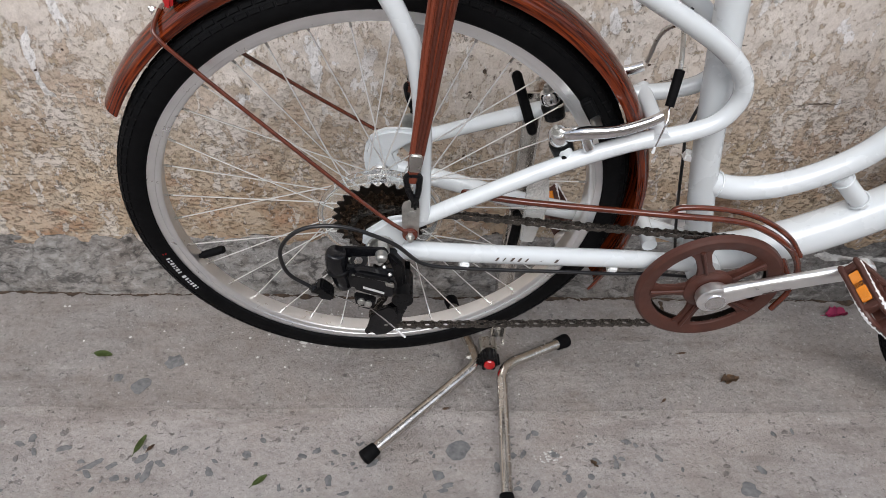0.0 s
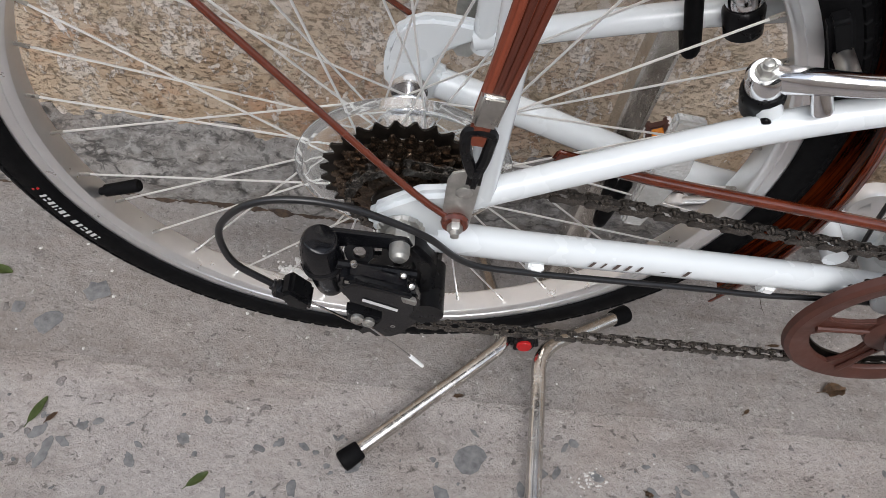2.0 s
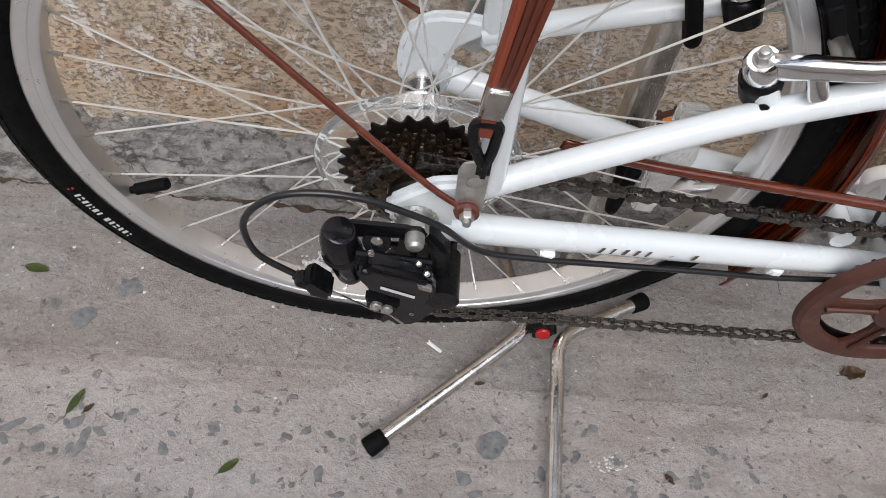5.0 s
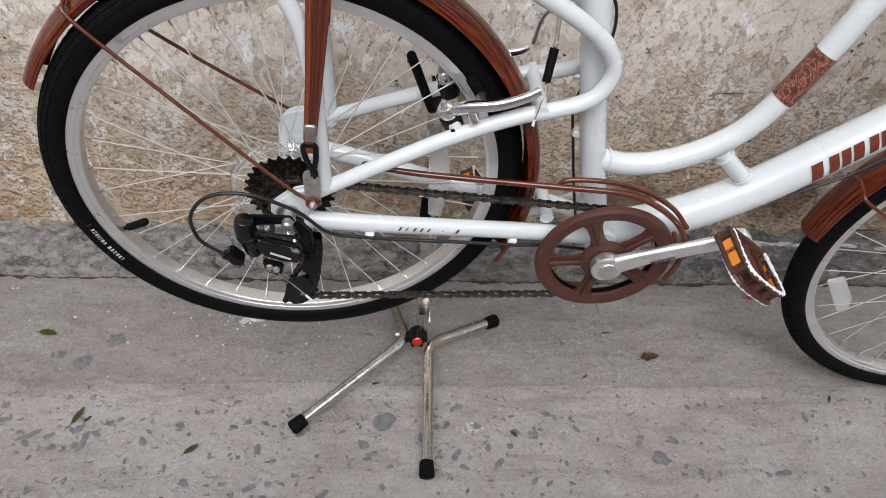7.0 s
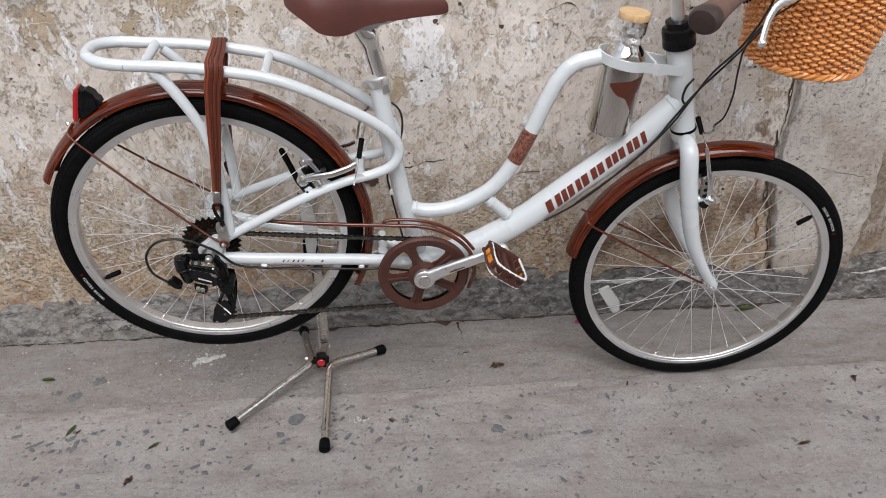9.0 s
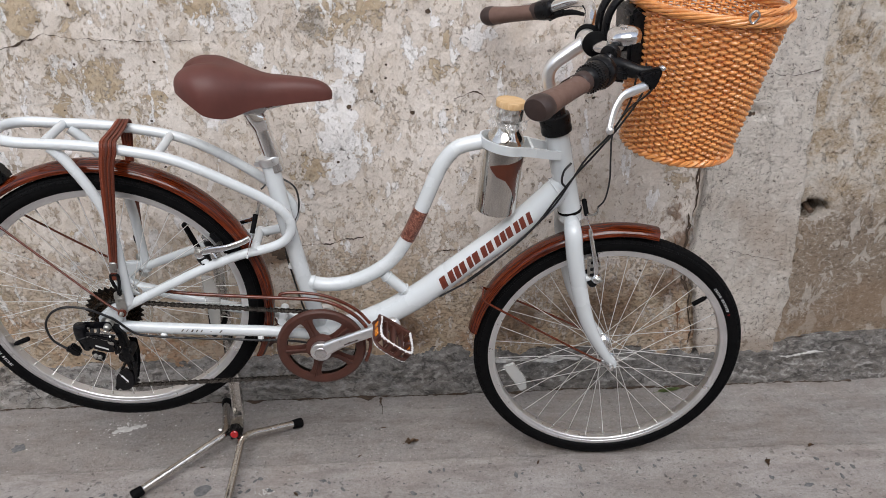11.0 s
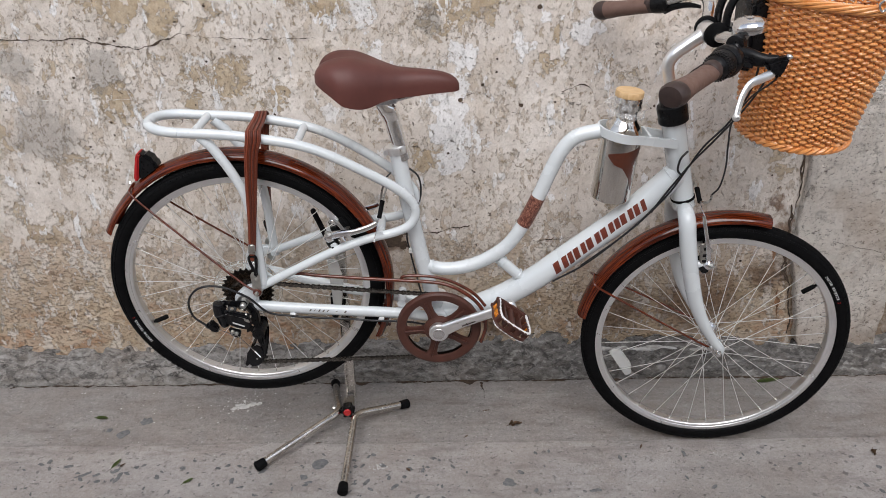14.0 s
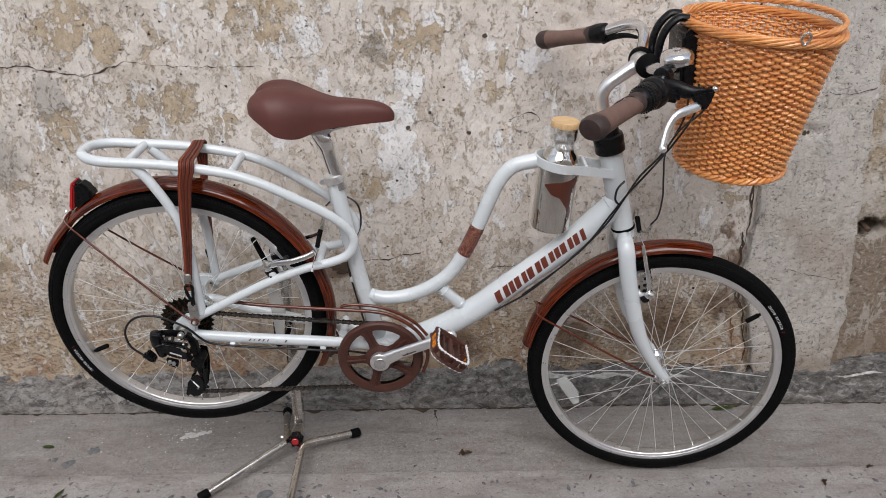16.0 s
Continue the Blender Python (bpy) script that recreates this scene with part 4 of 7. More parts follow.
# wheels
def wheel(name, label, at, tyre_r, text_at, valve_at, wide, seed):
    w = new(name)
    w.parent, w.matrix_basis = bike, at
    w["label"] = label
    w.empty_display_size = 0.05
    # tyre with shallow tread blocks
    bm = B()
    prof = []
    cr = tyre_r - 0.0205
    for a in np.linspace(radians(-128), radians(128), 25):
        prof.append((cr + 0.0205 * math.cos(a), 0.0195 * math.sin(a)))
    revolve(bm, prof, n=150, closed=True)
    part("tyre", bm, RUBBER, w, "black rubber tyre with worn printed marks", 60)
    bm = B()
    for k in range(130):
        a = 2 * math.pi * k / 130
        for ph, off in ((-62, 0.0), (-40, 0.4), (-14, 0.0), (14, 0.5), (40, 0.1), (62, 0.5)):
            t = radians(ph)
            r = cr + 0.0206 * math.cos(t)
            rr = Vector((math.cos(a + off * 0.048), 0, math.sin(a + off * 0.048)))
            n_ = (rr * math.cos(t) + Vector((0, 1, 0)) * math.sin(t)).normalized()
            tg = Vector((-rr.z, 0, rr.x))
            bt = n_.cross(tg)
            c = rr * r + Vector((0, 0.0196 * math.sin(t), 0))
            q = [c + tg * (0.0062 * i) + bt * (0.0026 * j) - n_ * 0.0004 for i, j in ((-1, -1), (1, -1), (1, 1), (-1, 1))]
            p = [c + tg * (0.0054 * i) + bt * (0.0021 * j) + n_ * 0.0011 for i, j in ((-1, -1), (1, -1), (1, 1), (-1, 1))]
            vq, vp = [bm.verts.new(v) for v in q], [bm.verts.new(v) for v in p]
            bm.faces.new(vp)
            for i in range(4):
                bm.faces.new((vq[i], vq[(i + 1) % 4], vp[(i + 1) % 4], vp[i]))
    bmesh.ops.recalc_face_normals(bm, faces=bm.faces)
    part("tread", bm, RUBBER, w, angle=20)
    # rim
    bm = B()
    ro, ri = tyre_r - 0.0305, tyre_r - 0.049
    prof = [(ro, -0.0125), (ro - 0.0015, -0.0138), (ro - 0.0115, -0.0136), (ro - 0.0122, -0.0124), (ro - 0.0155, -0.0122), (ri + 0.001, -0.0112), (ri, -0.0098), (ri - 0.0008, 0), (ri, 0.0098), (ri + 0.001, 0.0112), (ro - 0.0155, 0.0122), (ro - 0.0122, 0.0124), (ro - 0.0115, 0.0136), (ro - 0.0015, 0.0138), (ro, 0.0125), (ro + 0.003, 0.010), (ro - 0.006, 0.0), (ro + 0.003, -0.010)]
    revolve(bm, prof, n=150, closed=True)
    part("rim", bm, ALU, w, "satin silver double-wall rim", 30)
    # hub shell with flanges, axle and nuts
    bm = B()
    fl = wide["flange"]
    shell = [(0.019, -fl - 0.0035), (0.021, -fl), (0.019, -fl + 0.0035), (0.0135, -fl + 0.009), (0.0125, 0), (0.0135, fl - 0.009), (0.019, fl - 0.0035), (0.021, fl), (0.019, fl + 0.0035), (0.013, fl + 0.006)]
    if wide["big"]:
        shell = [(0.022, -fl - 0.0035), (0.024, -fl), (0.022, -fl + 0.004), (0.0205, -fl + 0.009), (0.0195, 0), (0.0205, fl - 0.009), (0.022, fl - 0.0035), (0.024, fl), (0.022, fl + 0.0035), (0.014, fl + 0.008)]
    revolve(bm, shell, n=28)
    e = wide["axle"]
    tube(bm, [(0, -e, 0), (0, e, 0)], 0.0046, 12)
    for s in (-1, 1):
        revolve(bm, [(0.0125, 0), (0.0135, 0.001), (0.0125, 0.0025), (0.0085, 0.0028)], (0, s * (e - 0.022), 0), (0, s, 0), 24)
        revolve(bm, [(0.0088, 0.002), (0.0088, 0.0115), (0.0075, 0.0135)], (0, s * (e - 0.022), 0), (0, s, 0), 6)
        revolve(bm, [(0.006, 0.013), (0.006, 0.020), (0.0052, 0.0215)], (0, s * (e - 0.022), 0), (0, s, 0), 14)
    if wide["big"]:
        revolve(bm, [(0.0135, 0.046), (0.0145, 0.047), (0.0145, 0.051), (0.012, 0.053)], n=26)
        revolve(bm, [(0.0105, 0.0525), (0.0112, 0.0535), (0.0112, 0.0575), (0.006, 0.0585)], n=6)
        bm.transform(pose(0, 0, 0, 3, 0, 0))
    part("hub", bm, CHROME, w, "polished steel hub with domed axle nuts")
    # 36 spokes, crossed three times
    for k in range(36):
        side = -1 if k % 2 == 0 else 1
        pair = k // 2
        lead = 1 if pair % 2 == 0 else -1
        a_rim = 2 * math.pi * (k + 0.5) / 36
        a_hub = a_rim + lead * radians(62)
        fr = 0.021 if wide["big"] else 0.018
        p0 = Vector((fr * math.cos(a_hub), side * (fl + 0.001), fr * math.sin(a_hub)))
        p1 = Vector(((ri - 0.001) * math.cos(a_rim), side * 0.002, (ri - 0.001) * math.sin(a_rim)))
        bm = tube(B(), [p0, p1], 0.00088, 6)
        d = (p1 - p0).normalized()
        shank = len(bm.faces)
        tube(bm, [p1 - d * 0.009, p1 + d * 0.003], 0.0016, 6)
        spoke = part("spoke", bm, SPOKE, w)
        spoke.data.materials.append(STEEL)
        for poly in spoke.data.polygons[shank:]:
            poly.material_index = 1
    # valve
    a = radians(valve_at)
    d = Vector((math.cos(a), 0, math.sin(a)))
    bm = tube(B(), [d * (ri + 0.004), d * (ri - 0.034)], (0.0032, 0.0032, 0.0036), 10)
    tube(bm, [d * (ri - 0.006), d * (ri - 0.0345), d * (ri - 0.037)], (0.0052, 0.0056, 0.0046), 14)
    part("valve", bm, RUBBER, w, "black capped tyre valve")
    # printed marks on the side wall, as plain dashes
    bm, bmr = B(), B()
    rnd = random.Random(seed)
    for base in text_at:
        ang = base
        for k in range(17):
            wd = rnd.uniform(0.32, 0.8)
            if k not in (1, 9, 16):
                tgt = bmr if k == 0 else bm
                for lo_, hi_ in (((-0.0020, 0.0020),) if k % 3 else ((-0.0020, -0.0006), (0.0008, 0.0020))):
                    vs = []
                    for aa, rr in ((ang, lo_), (ang + wd, lo_), (ang + wd, hi_), (ang, hi_)):
                        rad = cr - 0.003 + rr * 1.35
                        yy = -0.0199 * math.sqrt(max(0.05, 1 - ((rad - cr) / 0.0209) ** 2)) - 0.0004
                        vs.append(tgt.verts.new((rad * math.cos(radians(aa)), yy, rad * math.sin(radians(aa)))))
                    tgt.faces.new(vs)
            ang += wd * 1.15 + 0.36
    part("side_print", bm, FADEDPRINT, w, "worn white printed dashes on the tyre wall")
    part("side_print", bmr, REDLENS, w, "red printed dash on the tyre wall")
    return w


rear = wheel("rear_wheel", "rear bicycle wheel with black tyre and silver rim", Matrix.Translation(HUB_R) @ pose(0, 0, 0, 1.6, 0, 1.8) @ pose(0, 0, 0, 0, 9, 0), TYRE_R - 0.0038, (203,), 211, dict(flange=0.024, big=True, axle=0.0925), 3)
front = wheel("front_wheel", "front bicycle wheel with black tyre and silver rim", Matrix.Translation(HUB_F) @ pose(0, 0, 0, 0, 0, -5), TYRE_R, (24,), 36, dict(flange=0.034, big=False, axle=0.073), 5)


def sprocket(bm, teeth, y, thick, hole, hubc=(0, 0)):
    """A toothed ring round the axle."""
    r = teeth * 0.0127 / (2 * math.pi)
    n = teeth * 6
    outer, inner = [], []
    for k in range(n):
        a = 2 * math.pi * k / n
        tooth = (0.0, 0.35, 1.0, 1.0, 0.35, 0.0)[k % 6]
        rr = r - 0.0030 + 0.0058 * tooth
        outer.append((hubc[0] + rr * math.cos(a), hubc[1] + rr * math.sin(a)))
        inner.append((hubc[0] + hole * math.cos(a), hubc[1] + hole * math.sin(a)))
    rows = [[bm.verts.new((x, yy, z)) for x, z in ring] for ring, yy in ((outer, y), (outer, y + thick), (inner, y + thick), (inner, y))]
    for a, b in zip(rows, rows[1:] + rows[:1]):
        for k in range(n):
            bm.faces.new((a[k], a[(k + 1) % n], b[(k + 1) % n], b[k]))
    return bm


# sprocket cluster and clear spoke guard
for k, (teeth, y) in enumerate(((28, -0.031), (24, -0.0355), (22, -0.040), (20, -0.0445), (18, -0.049), (16, -0.0535))):
    bm = sprocket(B(), teeth, y, 0.002, teeth * 0.0127 / (2 * math.pi) - (0.0135 if k == 0 else 0.0105))
    bmesh.ops.recalc_face_normals(bm, faces=bm.faces)
    part("sprocket", bm, SPROCKET if k == 0 else SPROCKET_WORN, rear, "dark oiled steel sprocket", 25)
bm = revolve(B(), [(0.021, -0.028), (0.021, -0.056), (0.019, -0.058), (0.012, -0.058), (0.011, -0.066), (0.008, -0.066)], n=26)
part("freewheel_body", bm, SPROCKET, rear)
bm = revolve(B(), [(0.028, -0.0262), (0.067, -0.0262), (0.070, -0.0275), (0.0712, -0.0295), (0.0725, -0.0275), (0.0765, -0.0265), (0.0775, -0.0255), (0.0765, -0.0245), (0.072, -0.0247), (0.028, -0.0247)], n=64, closed=True)
guard = part("spoke_guard", bm, CLEAR, rear, "clear plastic spoke protector disc")
guard.visible_shadow = False

# acorn nut on the near end of the rear axle
bm = revolve(B(), [(0.0150, -0.0728), (0.0158, -0.0738), (0.0150, -0.0765), (0.010, -0.0767)], n=28)
for k in range(18):
    a = 2 * math.pi * k / 18
    block(bm, (0.0028, 0.004, 0.0016), Matrix.Rotation(-a, 4, "Y") @ Matrix.Translation((0.0152, -0.0755, 0)), 0.0004)
revolve(bm, [(0.0104, -0.076), (0.0102, -0.077), (0.0102, -0.0855), (0.009, -0.0872)], n=6)
revolve(bm, [(0.0072, -0.0855), (0.0072, -0.0935), (0.0065, -0.097), (0.0045, -0.0992), (0.002, -0.1)], n=18)
part("axle_nut", bm, ZINC, rear, "domed zinc-plated axle nut on a serrated washer", 30)

# wheel reflectors
bm = B()
plate(bm, [(0.172, 0.085), (0.196, 0.086), (0.214, 0.03), (0.214, -0.045), (0.196, -0.045), (0.184, 0.02)], -0.006, 0.004, 0.002)
part("spoke_reflector", bm, CLEARREF, rear, "clear textured spoke reflector")
bm = B()
plate(bm, [(-0.238, -0.030), (-0.205, -0.026), (-0.186, -0.085), (-0.192, -0.118), (-0.212, -0.122), (-0.226, -0.075)], -0.006, 0.004, 0.002, Matrix.Translation((-0.208, 0, -0.081)) @ Matrix.Rotation(radians(-18), 4, "Y") @ Matrix.Diagonal((0.82, 1, 0.9, 1)) @ Matrix.Translation((0.21, 0, 0.075)))
part("spoke_reflector", bm, CLEARREF, front, "clear textured spoke reflector")


# mudguards
def mudguard(name, hub, a0, a1, label, turn=0.0):
    bm = B()
    rows = []
    R = 0.3345
    for a in np.linspace(radians(a0), radians(a1), 90):
        row = []
        for sgn, off in ((1, 0.0), (-1, -0.0014)):
            arc = [(-1 + 2 * k / 12) for k in range(13)]
            if sgn < 0:
                arc = arc[::-1]
            for t in arc:
                y = 0.0275 * math.sin(t * 1.45) / math.sin(1.45)
                r = R - 0.0165 * (1 - math.cos(t * 1.45)) / (1 - math.cos(1.45)) + off
                if abs(t) > 0.8:
                    r -= 0.001
                row.append(bm.verts.new((r * math.cos(a), y * (1 + off * 20), r * math.sin(a))))
        rows.append(row)
    n = len(rows[0])
    for p, q in zip(rows, rows[1:]):
        for k in range(n):
            bm.faces.new((p[k], p[(k + 1) % n], q[(k + 1) % n], q[k]))
    bm.faces.new(rows[0])
    bm.faces.new(list(reversed(rows[-1])))
    bmesh.ops.recalc_face_normals(bm, faces=bm.faces)
    return part(name, bm, FENDER, bike, label, 50, Matrix.Translation(hub) @ pose(0, 0, 0, 0, 0, turn))


mudguard("rear_mudguard", HUB_R, -26, 152.5, "glossy streaked brown rear mudguard")
mudguard("front_mudguard", HUB_F + Vector((0.0, 0, 0.006)), 76, 170, "glossy streaked brown front mudguard", -5)
for s in (-1, 1):
    bm = B()
    tube(bm, smooth_path([(-0.214, 0.0, 0.757), (-0.216, 0.020 * s, 0.752), (-0.213, 0.029 * s, 0.744), (-0.185, 0.036 * s, 0.716), (-0.10, 0.053 * s, 0.638), (0.0, 0.075 * s, 0.551), (0.036, 0.0825 * s, 0.526)], 5), 0.0024, 10)
    part("rear_stay", bm, ROD, bike, "thin brown mudguard stay rod")
for s in (-1, 1):
    bm = B()
    tube(bm, smooth_path([(0.800, 0, 0.500), (0.797, 0.021 * s, 0.494), (0.803, 0.031 * s, 0.486), (0.85, 0.040 * s, 0.459), (0.95, 0.052 * s, 0.401), (1.055, 0.060 * s, 0.340), (1.074, 0.062 * s, 0.333)], 5), 0.0026, 8)
    part("front_stay", bm, ROD, bike, "thin brown mudguard stay rod")
for s in (-1, 1):
    part("stay_eye", revolve(B(), [(0.0045, -0.0025), (0.0085, -0.0025), (0.0095, 0.0), (0.0085, 0.0025), (0.0045, 0.0025)], (0.0385, 0.0835 * s, 0.5245), (0, s, 0), 22, closed=True), ROD, bike, "flattened brown rod end")
    part("stay_bolt", hexbolt(B(), (0.0385, 0.084 * s, 0.5245), (0, s, 0), 0.0052, 0.007), ZINC, bike)
    part("stay_bolt", hexbolt(B(), (1.074, 0.063 * s, 0.333), (0, s, 0), 0.004, 0.005), CHROME, bike)
part("stay_bolt", hexbolt(B(), (-0.219, 0, 0.757), (-0.8, 0, 0.6), 0.004, 0.004), CHROME, bike)

# tail lamp
bm = B()
plate(bm, [(-0.188, 0.826), (-0.175, 0.832), (-0.152, 0.815), (-0.147, 0.792), (-0.176, 0.771), (-0.198, 0.768)], -0.018, 0.018, 0.007)
lamp = part("tail_lamp", bm, PLASTIC, bike, "black tail lamp with a red lens")
bm = B()
plate(bm, [(-0.190, 0.826), (-0.186, 0.832), (-0.180, 0.829), (-0.195, 0.768), (-0.201, 0.767), (-0.204, 0.773)], -0.019, 0.019, 0.003)
part("lens", bm, REDLENS, lamp)

# fork
bm = B()
tube(bm, xz([(0.985, 0.672), (0.9815, 0.684)]), 0.0235, 24)
for s in (-1, 1):
    blade = [(0.981, 0.012 * s, 0.676), (0.978, 0.040 * s, 0.674), (0.979, 0.056 * s, 0.655), (0.985, 0.061 * s, 0.61), (1.002, 0.062 * s, 0.53), (1.024, 0.061 * s, 0.455), (1.050, 0.060 * s, 0.398), (1.082, 0.058 * s, 0.345), (1.099, 0.057 * s, 0.325)]
    tube(bm, smooth_path(blade, 6), (0.016, 0.0185, 0.0185, 0.017, 0.0125, 0.0085), 16)
    plate(bm, [(1.085, 0.352), (1.098, 0.345), (1.112, 0.322), (1.108, 0.307), (1.094, 0.308), (1.084, 0.325)], 0.053 * s, 0.060 * s, 0.002)
    tube(bm, [(1.004, 0.06 * s, 0.556), (1.030, 0.06 * s, 0.562)], 0.0085, 12)
part("fork", bm, WHITE, bike, "white curved front fork")
bm = revolve(B(), [(0.0255, -0.003), (0.0262, 0), (0.0255, 0.003)], (0.9795, 0, 0.694), (0.23, 0, -0.97), 32)
part("headset_seal", bm, RUBBER, bike)
UPX = Vector((-0.23, 0, 0.973)).normalized()
bm = revolve(B(), [(0.0285, -0.002), (0.031, 0.0), (0.0315, 0.008), (0.0305, 0.016), (0.0312, 0.018), (0.0315, 0.03), (0.030, 0.036), (0.024, 0.038), (0.0235, 0.05), (0.02, 0.051)], Vector((0.9375, 0, 0.8705)), UPX, 40)
part("headset_cover", bm, PLASTIC, bike, "black plastic headset collar")

# stem and bar
bm = B()
tube(bm, smooth_path([(0.927, 0, 0.915), (0.918, 0, 0.955), (0.912, 0, 0.985), (0.921, 0, 1.008), (0.945, 0, 1.027), (0.968, 0, 1.043), (0.983, 0, 1.050)], 5), (0.0125, 0.0125, 0.0135, 0.015), 18)
tube(bm, [(0.985, -0.022, 1.050), (0.985, 0.022, 1.050)], 0.0195, 22)
part("stem", bm, ALU, bike, "silver quill stem")
BAR = [(0.985, 0.0, 1.050), (0.990, 0.035, 1.053), (1.000, 0.065, 1.066), (1.008, 0.090, 1.085), (1.004, 0.115, 1.099), (0.985, 0.142, 1.098), (0.957, 0.172, 1.083), (0.930, 0.200, 1.066), (0.900, 0.232, 1.057), (0.86, 0.274, 1.043)]
BAR_R = [(0.990, -0.035, 1.050), (1.000, -0.065, 1.056), (1.006, -0.090, 1.058), (1.002, -0.118, 1.060), (0.984, -0.146, 1.054), (0.957, -0.176, 1.043), (0.930, -0.205, 1.034), (0.90, -0.238, 1.032), (0.86, -0.281, 1.027)]
bm = tube(B(), smooth_path(BAR_R[::-1] + BAR, 6), 0.0115, 16)
bar = part("handlebar", bm, CHROME, bike, "polished swept-back city handlebar")
for s in (-1, 1):
    bm = B()
    revolve(bm, [(0.0205, -0.006), (0.0235, -0.004), (0.0235, 0.004), (0.0205, 0.006)], (0.989, 0.031 * s, 1.0525), (0, 1, 0), 26)
    part("clamp_ring", bm, RUBBER, bar, "black rubber clamp ring")


def along(s, t):
    """A point of the grip's line on side s, t from its inner to its outer end."""
    a, b = Vector((0.930, 0.200, 1.068)), Vector((0.832, 0.304, 1.033))
    if s < 0:
        a, b = Vector((0.930, -0.205, 1.034)), Vector((0.826, -0.318, 1.022))
    return a + (b - a) * t


for s in (-1, 1):
    ax = (along(s, 1) - along(s, 0)).normalized()
    prof = [(0.0172, 0.010), (0.0185, 0.016), (0.0186, 0.05), (0.0195, 0.09), (0.0222, 0.120), (0.0235, 0.137), (0.0225, 0.148), (0.019, 0.154), (0.010, 0.1555)]
    bm = revolve(B(), prof, along(s, 0), ax, 28)
    bmesh.ops.scale(bm, vec=(1.0, 1.0, 0.86), space=Matrix.Translation(-along(s, 0.5)), verts=bm.verts)
    grip = part("grip", bm, GRIPM, bar, "brown moulded rubber grip with dark end")
    bm = revolve(B(), [(0.0168, 0.0), (0.0185, 0.002), (0.0185, 0.012), (0.0175, 0.02), (0.0165, 0.021)], along(s, 0), ax, 28)
    for t in np.linspace(0.026, 0.056, 6):
        part("grip_groove", tube(B(), [along(s, 0) + ax * t + Matrix.Rotation(radians(d), 3, ax) @ (ax.cross(Vector((0, 0, 1))).normalized() * 0.0185) for d in range(-70, 75, 20)], 0.0007, 5), GRIPD, grip)
    part("grip_collar", bm, GRIPD, grip)
    bm = revolve(B(), [(0.0228, 0.128), (0.0246, 0.138), (0.0238, 0.149), (0.0205, 0.1555), (0.010, 0.1575)], along(s, 0), ax, 28)
    bmesh.ops.scale(bm, vec=(1.0, 1.0, 0.86), space=Matrix.Translation(-along(s, 0.5)), verts=bm.verts)
    part("grip_end", bm, GRIPD, grip, "dark moulded grip end")
    if s < 0:
        bm = revolve(B(), [(0.0175, -0.050), (0.0245, -0.048), (0.0255, -0.034), (0.0225, -0.008), (0.020, -0.001), (0.0175, 0.002)], along(s, 0), ax, 36)
        for k in range(30):
            a = 2 * math.pi * k / 30
            u = ax.orthogonal().normalized()
            v = ax.cross(u)
            o = along(s, 0) + (u * math.cos(a) + v * math.sin(a)) * 0.0238
            for t in (-0.042, -0.034, -0.026, -0.018, -0.010):
                ball(bm, 0.0022, Matrix.Translation(o + ax * t), seg=6)
        part("twist_shifter", bm, PLASTIC, bar, "black ribbed twist gear shifter")
        bm = B()
        q = along(s, -0.32)
        revolve(bm, [(0.014, -0.034), (0.0185, -0.032), (0.022, -0.020), (0.0285, -0.012), (0.0295, 0.004), (0.026, 0.010), (0.016, 0.011)], q, ax, 28)
        block(bm, (0.055, 0.034, 0.024), Matrix.Translation(q + Vector((0.026, 0.010, -0.004))) @ pose(0, 0, 0, 0, 14, 20), 0.007)
        part("shifter_housing", bm, PLASTIC, bar)
    else:
        bm = revolve(B(), [(0.0165, -0.030), (0.0205, -0.028), (0.0215, -0.010), (0.020, 0.004), (0.017, 0.006)], along(s, 0), ax, 28)
        part("lever_clamp", bm, PLASTIC, bar, "black brake lever clamp")
        bm = tube(B(), smooth_path([along(s, -0.10) + Vector((0.004, -0.004, -0.016)), (0.960, 0.172, 1.066), (0.985, 0.150, 1.074), (1.004, 0.128, 1.074)], 6), (0.008, 0.007, 0.006, 0.004), 10, flat=0.8)
        part("brake_lever", bm, PLASTIC, bar, "black brake lever under the bar")
        continue
    # brake lever: black body, silver blade
    dz = 1.062
    bm = B()
    revolve(bm, [(0.0135, -0.009), (0.0165, -0.007), (0.0165, 0.007), (0.0135, 0.009)], Vector((0.988, 0.140 * s, dz)), ax, 22)
    tube(bm, smooth_path([(0.982, 0.150 * s, 1.046), (1.008, 0.150 * s, 1.041), (1.034, 0.160 * s, 1.036), (1.056, 0.172 * s, 1.040)], 5), (0.018, 0.016, 0.012, 0.008), 14, flat=0.8)
    plate(bm, [(1.028, 1.036), (1.050, 1.045), (1.071, 1.048), (1.069, 1.030), (1.058, 1.006), (1.038, 1.020)], 0.164 * s, 0.186 * s, 0.005)
    lever = part("brake_lever", bm, PLASTIC, bar, "brake lever with black body and silver blade")
    bm = tube(B(), smooth_path([(1.046, 0.178 * s, dz - 0.046), (1.022, 0.192 * s, dz - 0.050), (1.000, 0.203 * s, dz - 0.056), (0.987, 0.211 * s, dz - 0.072), (0.980, 0.219 * s, dz - 0.090), (0.976, 0.226 * s, dz - 0.106)], 6), (0.0095, 0.0088, 0.0072, 0.0068, 0.0075), 12, flat=0.65)
    ball(bm, 0.0075, (0.9755, 0.227 * s, dz - 0.108), seg=12)
    part("blade", bm, ALU, lever)
    part("lever_tip", ball(B(), 0.0062, (1.0705, -0.178, 1.0465), (1.1, 1.2, 0.9), 12), CHROME, lever, "bright metal tip")

